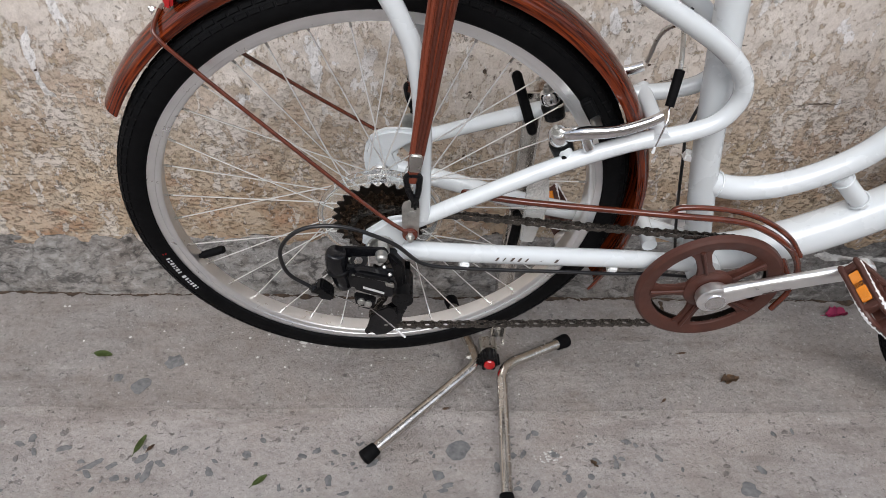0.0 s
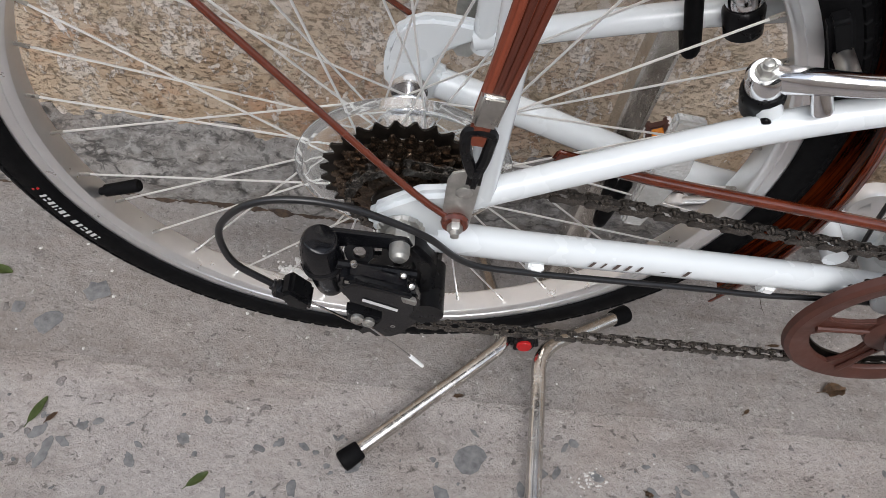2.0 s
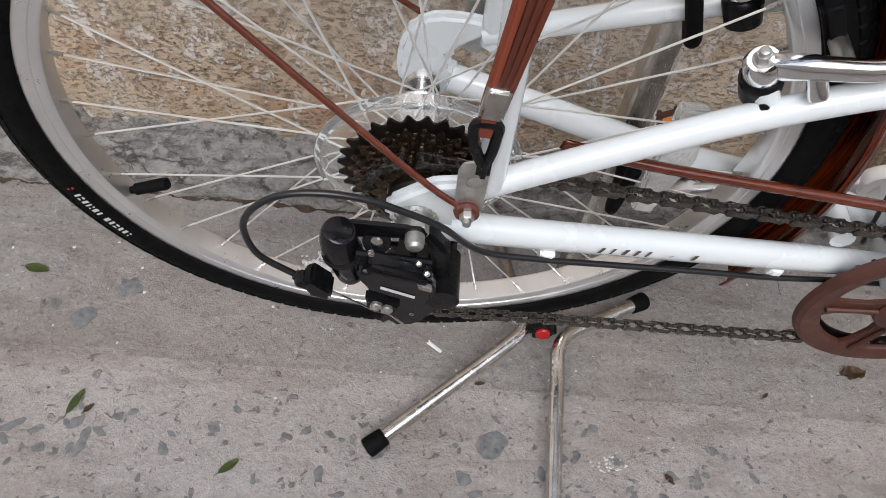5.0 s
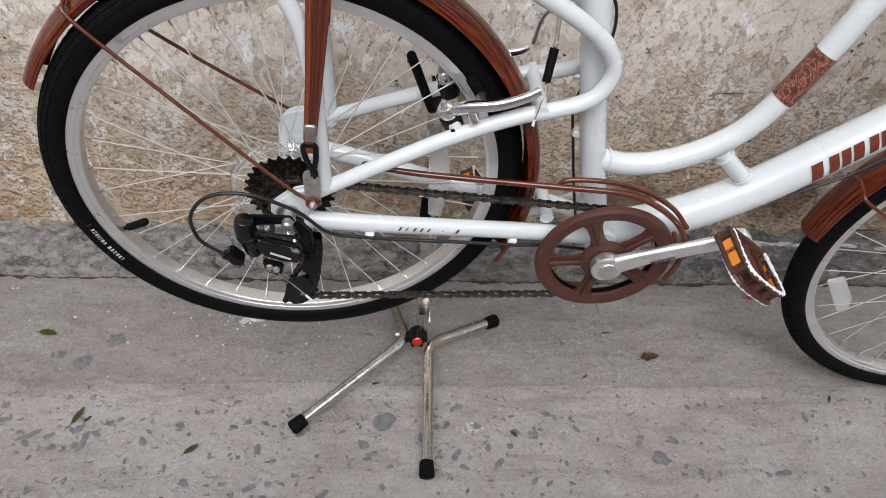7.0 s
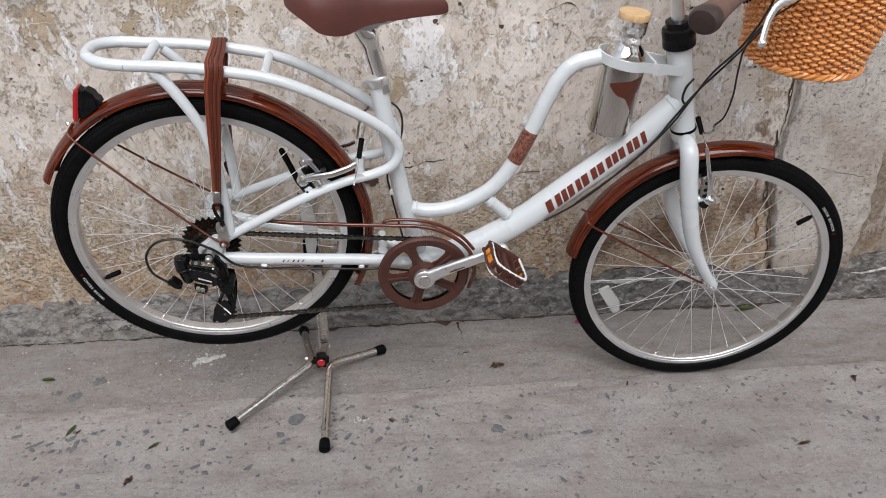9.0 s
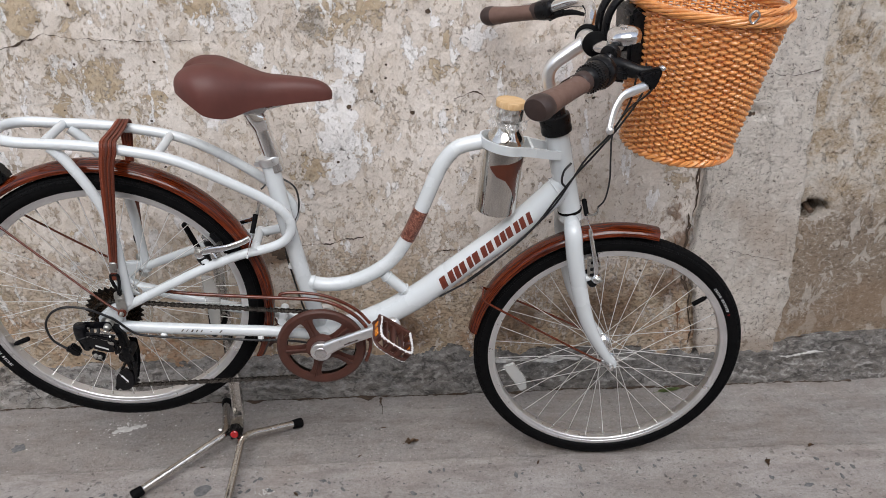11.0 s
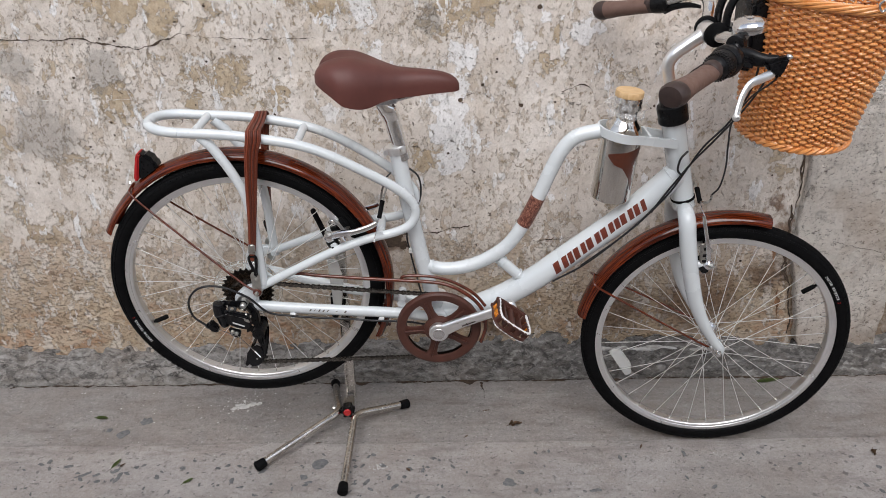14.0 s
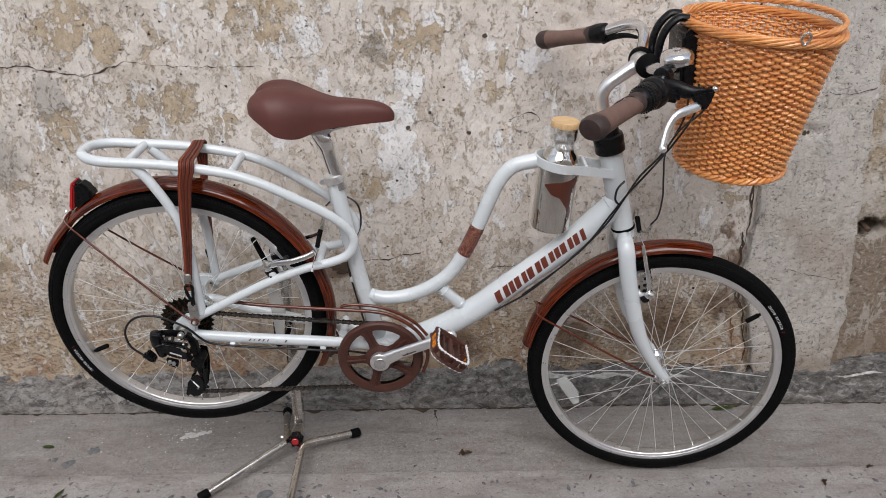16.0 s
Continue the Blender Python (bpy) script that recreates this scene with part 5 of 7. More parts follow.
# bell
bm = revolve(B(), [(0.026, -0.003), (0.0295, -0.001), (0.0305, 0.004), (0.030, 0.010), (0.027, 0.016), (0.018, 0.0205), (0.003, 0.0215)], Vector((1.016, -0.118, 1.082)), (-0.15, -0.1, 1), 40)
revolve(bm, [(0.007, 0.020), (0.007, 0.0235), (0.005, 0.0245)], Vector((1.016, -0.118, 1.082)), (-0.15, -0.1, 1), 16)
bell = part("bell", bm, CHROME, bike, "small chrome dome bell")
bm = tube(B(), [(1.006, -0.112, 1.078), (1.013, -0.117, 1.091)], 0.008, 12)
revolve(bm, [(0.013, -0.006), (0.0155, -0.005), (0.0155, 0.005), (0.013, 0.006)], Vector((1.003, -0.114, 1.073)), (0.0, -0.85, 0.5), 20)
tube(bm, [(1.018, -0.110, 1.080), (1.042, -0.130, 1.080)], 0.0025, 8)
part("bell_base", bm, STEEL, bell)

# seat post and saddle
bm = tube(B(), xz([(0.372, 0.80), (0.350, 0.893)]), 0.0165, 22)
tube(bm, smooth_path(xz([(0.352, 0.887), (0.345, 0.908), (0.332, 0.925)]), 4), (0.0168, 0.021, 0.017), 16)
part("seat_post", bm, POLISHED, bike, "silver alloy seat post")
bm = revolve(B(), [(0.0195, -0.009), (0.0225, -0.008), (0.0235, 0.004), (0.0215, 0.0085), (0.0165, 0.009)], Vector((0.3585, 0, 0.823)), (-0.19, 0, 0.98), 30)
tube(bm, [(0.336, -0.012, 0.818), (0.336, 0.014, 0.818)], 0.006, 12)
part("seat_clamp", bm, ALU, bike, "silver seat clamp collar")
bm = B()
for s in (-1, 1):
    tube(bm, smooth_path([(0.245, 0.045 * s, 0.968), (0.27, 0.03 * s, 0.950), (0.30, 0.022 * s, 0.936), (0.345, 0.021 * s, 0.933), (0.385, 0.020 * s, 0.94), (0.43, 0.012 * s, 0.952)], 5), 0.0038, 10)
block(bm, (0.058, 0.056, 0.014), pose(0.338, 0, 0.934, 0, -4, 0), 0.003)
block(bm, (0.03, 0.03, 0.022), pose(0.337, 0, 0.922, 0, -8, 0), 0.005)
part("saddle_rails", bm, CHROME, bike)


def saddle_mesh():
    """Padded top lofted from rear to nose."""
    bm = B()
    rows = []
    # x, half width, crown height, skirt drop, dip between the rear pads
    prof = [(0.2035, 0.030, 0.992, 0.010, 0.006), (0.2065, 0.050, 1.003, 0.026, 0.010), (0.217, 0.069, 1.015, 0.046, 0.013), (0.235, 0.081, 1.024, 0.066, 0.012), (0.257, 0.086, 1.027, 0.080, 0.009), (0.283, 0.084, 1.025, 0.087, 0.005), (0.31, 0.073, 1.016, 0.081, 0.002), (0.34, 0.055, 1.004, 0.062, 0.0), (0.37, 0.041, 0.995, 0.050, 0.0), (0.40, 0.033, 0.992, 0.047, 0.0), (0.43, 0.0275, 0.989, 0.042, 0.0), (0.455, 0.0235, 0.985, 0.037, 0.0), (0.473, 0.0195, 0.979, 0.031, 0.0), (0.485, 0.0145, 0.971, 0.023, 0.0), (0.492, 0.008, 0.961, 0.012, 0.0)]
    fine = smooth_path([(p[0], p[1], p[2]) for p in prof], 4)
    drops = smooth_path([(p[3], p[4], 0) for p in prof], 4)
    for q, d in zip(fine, drops):
        x, w, zc, drop, dip = q.x, q.y, q.z, d.x, d.y
        row = []
        for k in range(25):
            a = math.pi * (k / 24)
            c, s = math.cos(a), math.sin(a)
            y = -w * math.copysign(abs(c) ** 0.72, c)
            z = zc - drop * (1 - s**0.62) - dip * math.exp(-((y / 0.02) ** 2))
            xr = x + 0.022 * math.exp(-((y / 0.017) ** 2)) * max(0.0, 1 - (x - 0.203) / 0.05) + 0.026 * (abs(y) / 0.085) ** 3 * max(0.0, 1 - (x - 0.203) / 0.06)
            row.append(bm.verts.new((xr, y, z)))
        for k in range(1, 8):
            t = k / 8
            row.append(bm.verts.new((x + 0.026 * (abs(1 - 2 * t) * w / 0.085) ** 3 * max(0.0, 1 - (x - 0.203) / 0.06) + 0.02 * max(0.0, 1 - (x - 0.203) / 0.05) * (1 - abs(1 - 2 * t)), (w - 0.006) * (1 - 2 * t), zc - drop + 0.004 - 0.002 * math.sin(math.pi * t))))
        rows.append(row)
    n = len(rows[0])
    for p, q in zip(rows, rows[1:]):
        for k in range(n):
            bm.faces.new((p[k], p[(k + 1) % n], q[(k + 1) % n], q[k]))
    bm.faces.new(rows[0])
    bm.faces.new(list(reversed(rows[-1])))
    bmesh.ops.recalc_face_normals(bm, faces=bm.faces)
    return bm


part("saddle", saddle_mesh(), SADDLE, bike, "wide padded brown vinyl saddle", 60)

# crankset: five-armed guard disc, arms, pedals
bm = B()
CH = Vector((0.437, -0.056, 0.402))
CO = Vector((CH.x, CH.y - 0.0, CH.z))
arms = []
revolve(bm, [(0.0755, -0.004), (0.0765, -0.0062), (0.084, -0.0088), (0.0925, -0.0092), (0.0965, -0.0065), (0.098, -0.001), (0.096, 0.0005), (0.0765, -0.001), (0.0755, -0.002)], CO, (0, 1, 0), 120, closed=True)
revolve(bm, [(0.014, -0.011), (0.026, -0.011), (0.0335, -0.008), (0.0345, -0.004), (0.033, -0.001), (0.014, -0.001)], CO, (0, 1, 0), 80, closed=True)
for k in range(5):
    m = Matrix.Translation(CO) @ Matrix.Rotation(radians(-40 - 72 * k), 4, "Y")
    arm_line = [(0.030, -0.013), (0.045, -0.0095), (0.066, -0.0105), (0.0785, -0.017), (0.0785, 0.017), (0.066, 0.0105), (0.045, 0.0095), (0.030, 0.013)]
    arms.append(plate(B(), arm_line, -0.0062, -0.0015, 0.0012, m))
crankset = part("chainring", bm, BROWN, bike, "matt brown five-spoke chainring guard disc", 35)
for sub_arm in arms:
    part("spider_arm", sub_arm, BROWN, crankset)
for k in range(5):
    a = radians(40 + 72 * k)
    d = Vector((math.cos(a), 0, math.sin(a)))
    part("spoke_rib", tube(B(), [CH + d * 0.034 + Vector((0, -0.0082, 0)), CH + d * 0.078 + Vector((0, -0.0082, 0))], (0.0022, 0.0028), 8), BROWN, crankset)
bm = sprocket(B(), 42, -0.052, 0.0022, 0.074, (CH.x, CH.z))
bmesh.ops.recalc_face_normals(bm, faces=bm.faces)
part("toothed_ring", bm, SPROCKET, crankset, angle=25)
PED = Vector((0.595, -0.098, 0.480))
PED2 = Vector((0.279, 0.098, 0.330))
for a, b, y in ((Vector((0.437, -0.078, 0.405)), PED, -1), (Vector((0.437, 0.070, 0.405)), PED2, 1)):
    bm = tube(B(), smooth_path([a, a + (b - a) * 0.3 + Vector((0, 0.001 * y, 0.004 * -y)), a + (b - a) * 0.7 + Vector((0, 0.001 * y, 0.003 * -y)), b], 6), (0.0175, 0.0135, 0.0125, 0.0135), 16, flat=0.62, up=(0, 1, 0))
    revolve(bm, [(0.021, -0.008), (0.0225, -0.004), (0.0225, 0.006), (0.019, 0.009), (0.012, 0.0095)], a, (0, y, 0), 30)
    revolve(bm, [(0.0155, -0.0065), (0.0165, -0.003), (0.0165, 0.005), (0.014, 0.0075)], b, (0, y, 0), 26)
    arm = part("crank", bm, ALU, bike, "silver crank arm")
    bm = revolve(B(), [(0.0135, 0.009), (0.0135, 0.0115), (0.012, 0.0125), (0.004, 0.0125)], a, (0, y, 0), 26)
    part("crank_cap", bm, CHROME, arm)
    if y < 0:
        d = (b - a).normalized()
        upv = Vector((-d.z, 0, d.x))
        p = a + d * 0.058 + Vector((0, -0.0098, 0))
        bm = B()
        bm.faces.new([bm.verts.new(v) for v in (p - upv * 0.0014, p + d * 0.034 - upv * 0.0014, p + d * 0.035 + upv * 0.0014, p + d * 0.001 + upv * 0.0014)])
        part("maker_mark", bm, DARKPRINT, arm, "small dark printed bar")


def pedal(at, s, tilt):
    """Cage pedal; s: side; tilt: turn about its axle."""
    m = Matrix.Translation(at) @ pose(0, 0, 0, 0, tilt, 0) @ Matrix.Diagonal((0.9, 0.92, 0.92, 1))
    bm = B()
    for zz in (-0.0105, 0.0105):
        lp = [(-0.040, s * 0.012, zz), (-0.044, s * 0.03, zz), (-0.044, s * 0.075, zz), (-0.030, s * 0.096, zz), (0.030, s * 0.096, zz), (0.044, s * 0.075, zz), (0.044, s * 0.03, zz), (0.040, s * 0.012, zz)]
        tube(bm, smooth_path(lp, 4, True), 0.0042, 8, closed=True)
    for x, y in ((-0.042, 0.02), (-0.042, 0.05), (-0.040, 0.082), (-0.012, 0.096), (0.012, 0.096), (0.040, 0.082), (0.042, 0.05), (0.042, 0.02), (-0.02, 0.012), (0.02, 0.012)):
        block(bm, (0.012, 0.010, 0.022), (x, s * y, 0), 0.0015)
    tube(bm, [(0, s * 0.004, 0), (0, s * 0.094, 0)], (0.008, 0.010, 0.008), 14)
    block(bm, (0.07, 0.008, 0.018), (0, s * 0.014, 0), 0.002)
    for x in (-0.022, 0.022):
        block(bm, (0.005, 0.08, 0.016), (x, s * 0.054, 0), 0.001)
    ob = part("pedal", bm, BROWN, bike, "brown plastic cage pedal with white edges", at=m)
    for x in (-0.046, 0.046):
        part("reflector", block(B(), (0.004, 0.046, 0.013), (x, s * 0.052, 0), 0.001), AMBER, ob, "amber pedal reflector")
    bm = B()
    for zz in (-0.0128, 0.0128):
        lp = [(-0.041, s * 0.016, zz), (-0.044, s * 0.075, zz), (-0.030, s * 0.0965, zz), (0.030, s * 0.0965, zz), (0.044, s * 0.075, zz), (0.041, s * 0.016, zz)]
        pts = smooth_path(lp, 8)
        for k, p in enumerate(pts):
            ball(bm, 0.0036 if k % 2 else 0.0028, Matrix.Translation(p), seg=8)
        tube(bm, pts, 0.0026, 6)
    part("pedal_edge", bm, WHITEPRINT, ob, "white serrated pedal edge")
    bm = tube(B(), [(0, -s * 0.004, 0), (0, s * 0.014, 0)], 0.006, 12)
    part("axle", bm, STEEL, ob)


pedal(PED, -1, 38)
pedal(PED2, 1, 60)

# brown chain guard hoop
bm = tube(B(), smooth_path([(0.118, -0.042, 0.549), (0.18, -0.045, 0.541), (0.30, -0.050, 0.532), (0.36, -0.055, 0.530), (0.435, -0.058, 0.524), (0.477, -0.062, 0.511), (0.517, -0.064, 0.482), (0.540, -0.065, 0.447), (0.545, -0.066, 0.405), (0.534, -0.066, 0.365)], 6), 0.0042, 10)
tube(bm, smooth_path([(0.354, -0.050, 0.529), (0.366, -0.050, 0.5385), (0.42, -0.050, 0.536), (0.47, -0.050, 0.521), (0.517, -0.050, 0.490), (0.545, -0.052, 0.456)], 6), 0.0036, 10)
block(bm, (0.03, 0.004, 0.012), pose(0.113, -0.042, 0.551, 0, 12, 0), 0.002)
hexbolt(bm, (0.116, -0.0435, 0.551), (0, -1, 0), 0.0035, 0.004)
tube(bm, [(0.541, -0.065, 0.42), (0.541, -0.03, 0.425)], 0.004, 8)
part("chain_guard", bm, ROD, bike, "glossy brown rod chain guard hoop")

# chain
SP_R, RING_R = 0.0364, 0.0849
top_a, top_b = (0.005, 0.498 + SP_R), (0.445, 0.402 + RING_R)
loop = [Vector((top_a[0] + (top_b[0] - top_a[0]) * t, -0.0505, top_a[1] + (top_b[1] - top_a[1]) * t - 0.001 * math.sin(math.pi * t))) for t in np.linspace(0, 1, 40)]
loop += [Vector((0.437 + RING_R * math.cos(a), -0.051, 0.402 + RING_R * math.sin(a))) for a in np.linspace(radians(82), radians(-92), 24)]
c1, c2, pr = (0.008, 0.332), (0.006, 0.417), 0.0205
loop += [Vector((0.43 + (c1[0] - 0.43) * t, -0.0515, 0.317 + (c1[1] - pr - 0.317) * t)) for t in np.linspace(0.02, 1, 40)]
loop += [Vector((c1[0] + pr * math.cos(a), -0.052, c1[1] + pr * math.sin(a))) for a in np.linspace(radians(265), radians(150), 8)]
loop += [Vector((c2[0] + pr * math.cos(a), -0.052, c2[1] + pr * math.sin(a))) for a in np.linspace(radians(-30), radians(60), 8)]
loop += [Vector((0.003 + SP_R * math.cos(a), -0.051, 0.498 + SP_R * math.sin(a))) for a in np.linspace(radians(270), radians(92), 12)]
dist = [0.0]
for p, q in zip(loop, loop[1:]):
    dist.append(dist[-1] + (q - p).length)
stations = []
k = 0
for d in np.arange(0, dist[-1], 0.0127):
    while dist[k + 1] < d:
        k += 1
    f = (d - dist[k]) / max(1e-9, dist[k + 1] - dist[k])
    stations.append(loop[k].lerp(loop[k + 1], f))
rollers = B()
for p in stations:
    tube(rollers, [p + Vector((0, -0.0042, 0)), p + Vector((0, 0.0042, 0))], 0.0019, 8)
chain = part("chain", rollers, CHAINSTEEL, bike, "dark oiled roller chain")


def link_outline(h):
    pts = []
    for cx, a0 in ((0.00635, -90), (-0.00635, 90)):
        for a in np.linspace(a0 + 20, a0 + 160, 5):
            pts.append((cx + h * math.cos(radians(a)), h * math.sin(radians(a))))
        pts.append((0.0, h * 0.62 if a0 < 0 else -h * 0.62))
    return pts


links = []
for off in (0.0034, 0.0020):
    bm = B()
    for s in (-1, 1):
        plate(bm, link_outline(0.0041), s * off, s * (off + 0.0011))
    links.append(link_mesh("link", bm, CHAINSTEEL, 30))
for i in range(len(stations) - 1):
    a, b = stations[i], stations[i + 1]
    d = (b - a).normalized()
    ob = new("link", links[i % 2])
    ob.parent = chain
    ob.matrix_basis = Matrix.Translation((a + b) / 2) @ Matrix(((d.x, 0, -d.z), (0, 1, 0), (d.z, 0, d.x))).to_4x4()

# derailleur
bm = B()
tube(bm, smooth_path([(-0.0475, -0.095, 0.5075), (-0.0477, -0.095, 0.506), (-0.0480, -0.095, 0.501), (-0.0480, -0.095, 0.493), (-0.0470, -0.095, 0.484), (-0.0440, -0.095, 0.468), (-0.0405, -0.096, 0.452), (-0.0395, -0.096, 0.447)], 5), [0.0095, 0.0118, 0.0130, 0.0138, 0.0142, 0.0124, 0.0108, 0.008], 28)
plate(bm, [(-0.050, 0.502), (-0.040, 0.508), (-0.012, 0.507), (0.010, 0.506), (0.014, 0.496), (-0.008, 0.491), (-0.040, 0.488)], -0.0885, -0.085, 0.0012)
der = part("rear_derailleur", bm, GLOSSBLACK, bike, "black rear derailleur with a long cage")
part("spring_cap", revolve(B(), [(0.0125, -0.003), (0.0148, -0.002), (0.0150, 0.0015), (0.0138, 0.003)], (-0.0462, -0.095, 0.479), (-0.1, 0, 1), 30), PLASTIC, der)
part("clamp_block", plate(B(), [(-0.074, 0.462), (-0.066, 0.468), (-0.052, 0.452), (-0.054, 0.440), (-0.070, 0.445)], -0.116, -0.098, 0.0025), PLASTIC, der)
bm = revolve(B(), [(0.0045, -0.003), (0.0095, -0.003), (0.0105, 0.0), (0.0095, 0.003), (0.0045, 0.003)], (-0.022, -0.089, 0.4865), (0, -0.8, 0.6), 26, closed=True)
part("tension_ring", bm, PLASTIC, der)
part("facet", plate(B(), [(0.009, 0.4775), (0.0195, 0.4735), (0.0205, 0.467), (0.0105, 0.4705)], -0.1172, -0.113, 0.0008), STEEL, der, "worn grey metal facet")
part("facet", tube(B(), [(-0.029, -0.1168, 0.4915), (-0.008, -0.1172, 0.4865), (0.013, -0.1168, 0.479)], 0.0011, 6), STEEL, der, "bright edge of the body")
part("guide_plate", plate(B(), [(-0.022, 0.316), (-0.017, 0.330), (-0.013, 0.348), (-0.003, 0.362), (0.012, 0.371), (0.020, 0.366), (0.024, 0.354), (0.024, 0.344), (0.022, 0.332), (0.018, 0.320), (0.008, 0.311), (-0.006, 0.309), (-0.012, 0.316), (-0.018, 0.310)], -0.0675, -0.0645, 0.001), GLOSSBLACK, der)
bm = plate(B(), [(-0.0345, 0.484), (-0.030, 0.492), (-0.022, 0.495), (0.016, 0.483), (0.0225, 0.470), (0.0235, 0.455), (0.0185, 0.4455), (-0.005, 0.449), (-0.028, 0.460), (-0.0335, 0.472)], -0.116, -0.101, 0.0045)
body = part("knuckle_body", bm, GLOSSBLACK, der)
part("rib", plate(B(), [(-0.031, 0.489), (-0.022, 0.4945), (0.017, 0.4825), (0.0155, 0.4785), (-0.022, 0.4895), (-0.030, 0.485)], -0.1185, -0.115, 0.001), PLASTIC, body)
part("lower_plate", plate(B(), [(-0.028, 0.453), (-0.002, 0.444), (-0.005, 0.431), (-0.010, 0.427), (-0.026, 0.434)], -0.1185, -0.108, 0.002), PLASTIC, der)
part("outer_bracket", plate(B(), [(0.008, 0.500), (0.016, 0.496), (0.032, 0.474), (0.0345, 0.425), (0.036, 0.385), (0.028, 0.374), (0.021, 0.400), (0.019, 0.462)], -0.088, -0.068, 0.004), PLASTIC, der)
for z0, z1 in ((0.489, 0.474),):
    part("link_arm", tube(B(), [(-0.036, -0.102, z0), (0.018, -0.096, z1)], 0.0034, 8), PLASTIC, der)
part("pivot", tube(B(), [(0.030, -0.10, 0.424), (0.030, -0.058, 0.424)], 0.0135, 20), PLASTIC, der)
bm = revolve(B(), [(0.0055, 0.0), (0.007, 0.002), (0.007, 0.012), (0.005, 0.014)], (-0.066, -0.108, 0.452), (-0.85, 0.0, 0.45), 8)
revolve(bm, [(0.0045, -0.012), (0.0045, 0.0)], (-0.066, -0.108, 0.452), (-0.85, 0.0, 0.45), 12)
part("barrel_adjuster", bm, PLASTIC, der)
bm = B()
for y in (-0.0625, -0.0435):
    plate(bm, [(0.022, 0.438), (0.040, 0.434), (0.041, 0.402), (0.036, 0.366), (0.027, 0.332), (0.016, 0.320), (0.002, 0.324), (0.004, 0.342), (0.020, 0.356), (0.029, 0.384), (0.030, 0.408)], y - 0.0012, y + 0.0012, 0.001)
    revolve(bm, [(0.002, -0.0012), (0.0125, -0.0012), (0.0125, 0.0012), (0.002, 0.0012)], (c1[0], y, c1[1]), (0, 1, 0), 24)
part("cage", bm, GLOSSBLACK, der)
for c in (c1, c2):
    bm = sprocket(B(), 10, -0.0545, 0.004, 0.004, c)
    bmesh.ops.recalc_face_normals(bm, faces=bm.faces)
    part("jockey_wheel", bm, PLASTIC, der, angle=25)
for p, ax, r in (((-0.0195, -0.1185, 0.4455), (0, -1, 0.1), 0.0042), ((-0.0115, -0.1185, 0.4415), (0, -1, 0.1), 0.0042), ((c1[0], -0.064, c1[1]), (0, -1, 0), 0.004), ((0.0, -0.064, 0.424), (0, -1, 0), 0.0045), ((-0.024, -0.112, 0.509), (0.3, -0.9, 0.3), 0.0021), ((0.0085, -0.112, 0.499), (0.2, -0.6, 0.8), 0.002), ((0.0148, -0.112, 0.486), (0.2, -0.6, 0.8), 0.0022)):
    bm = B()
    revolve(bm, [(r * 1.1, 0), (r * 1.1, 0.0025), (r * 0.85, 0.0034), (r * 0.3, 0.0036), (r * 0.25, 0.0026)], p, ax, 14)
    part("bolt", bm, ZINC if r > 0.003 else STEEL, der)
part("cable_end", tube(B(), [(-0.066, -0.108, 0.452), (-0.02, -0.120, 0.438), (-0.010, -0.121, 0.437), (0.0225, -0.121, 0.3925)], 0.0009, 6), CHROME, der)
part("cable_crimp", tube(B(), [(0.0225, -0.121, 0.3925), (0.0335, -0.121, 0.376)], (0.0017, 0.0019, 0.0014), 8), CLIPM, der)
bm = B()
bm.faces.new([bm.verts.new(v) for v in ((-0.017, -0.1166, 0.4665), (0.008, -0.1166, 0.4555), (0.0085, -0.1166, 0.4595), (-0.0165, -0.1166, 0.4705))])
part("maker_mark", bm, FADEDPRINT, der, "small pale printed bar")
# shift cable
bm = tube(B(), smooth_path([(-0.080, -0.103, 0.453), (-0.1035, -0.102, 0.474), (-0.1110, -0.101, 0.497), (-0.1095, -0.100, 0.518), (-0.096, -0.100, 0.539), (-0.0774, -0.099, 0.5500), (-0.0538, -0.098, 0.5525), (-0.030, -0.096, 0.547), (-0.009, -0.094, 0.536), (0.022, -0.089, 0.512), (0.055, -0.080, 0.470), (0.10, -0.074, 0.4555), (0.16, -0.066, 0.443), (0.24, -0.058, 0.431), (0.30, -0.052, 0.421), (0.36, -0.044, 0.412), (0.42, -0.03, 0.39)], 7), 0.0025, 10)
tube(bm, [(-0.081, -0.103, 0.454), (-0.068, -0.107, 0.446)], 0.0042, 10)
cab = part("shift_cable", bm, CABLE, bike, "black shift cable looping into the derailleur")
for x, y, z in ((0.107, -0.0655, 0.456), (0.305, -0.044, 0.4265)):
    part("cable_clip", block(B(), (0.012, 0.014, 0.013), pose(x, y, z - 0.003, 0, 5, 0), 0.002), CLIPM, cab, "white plastic cable clip")

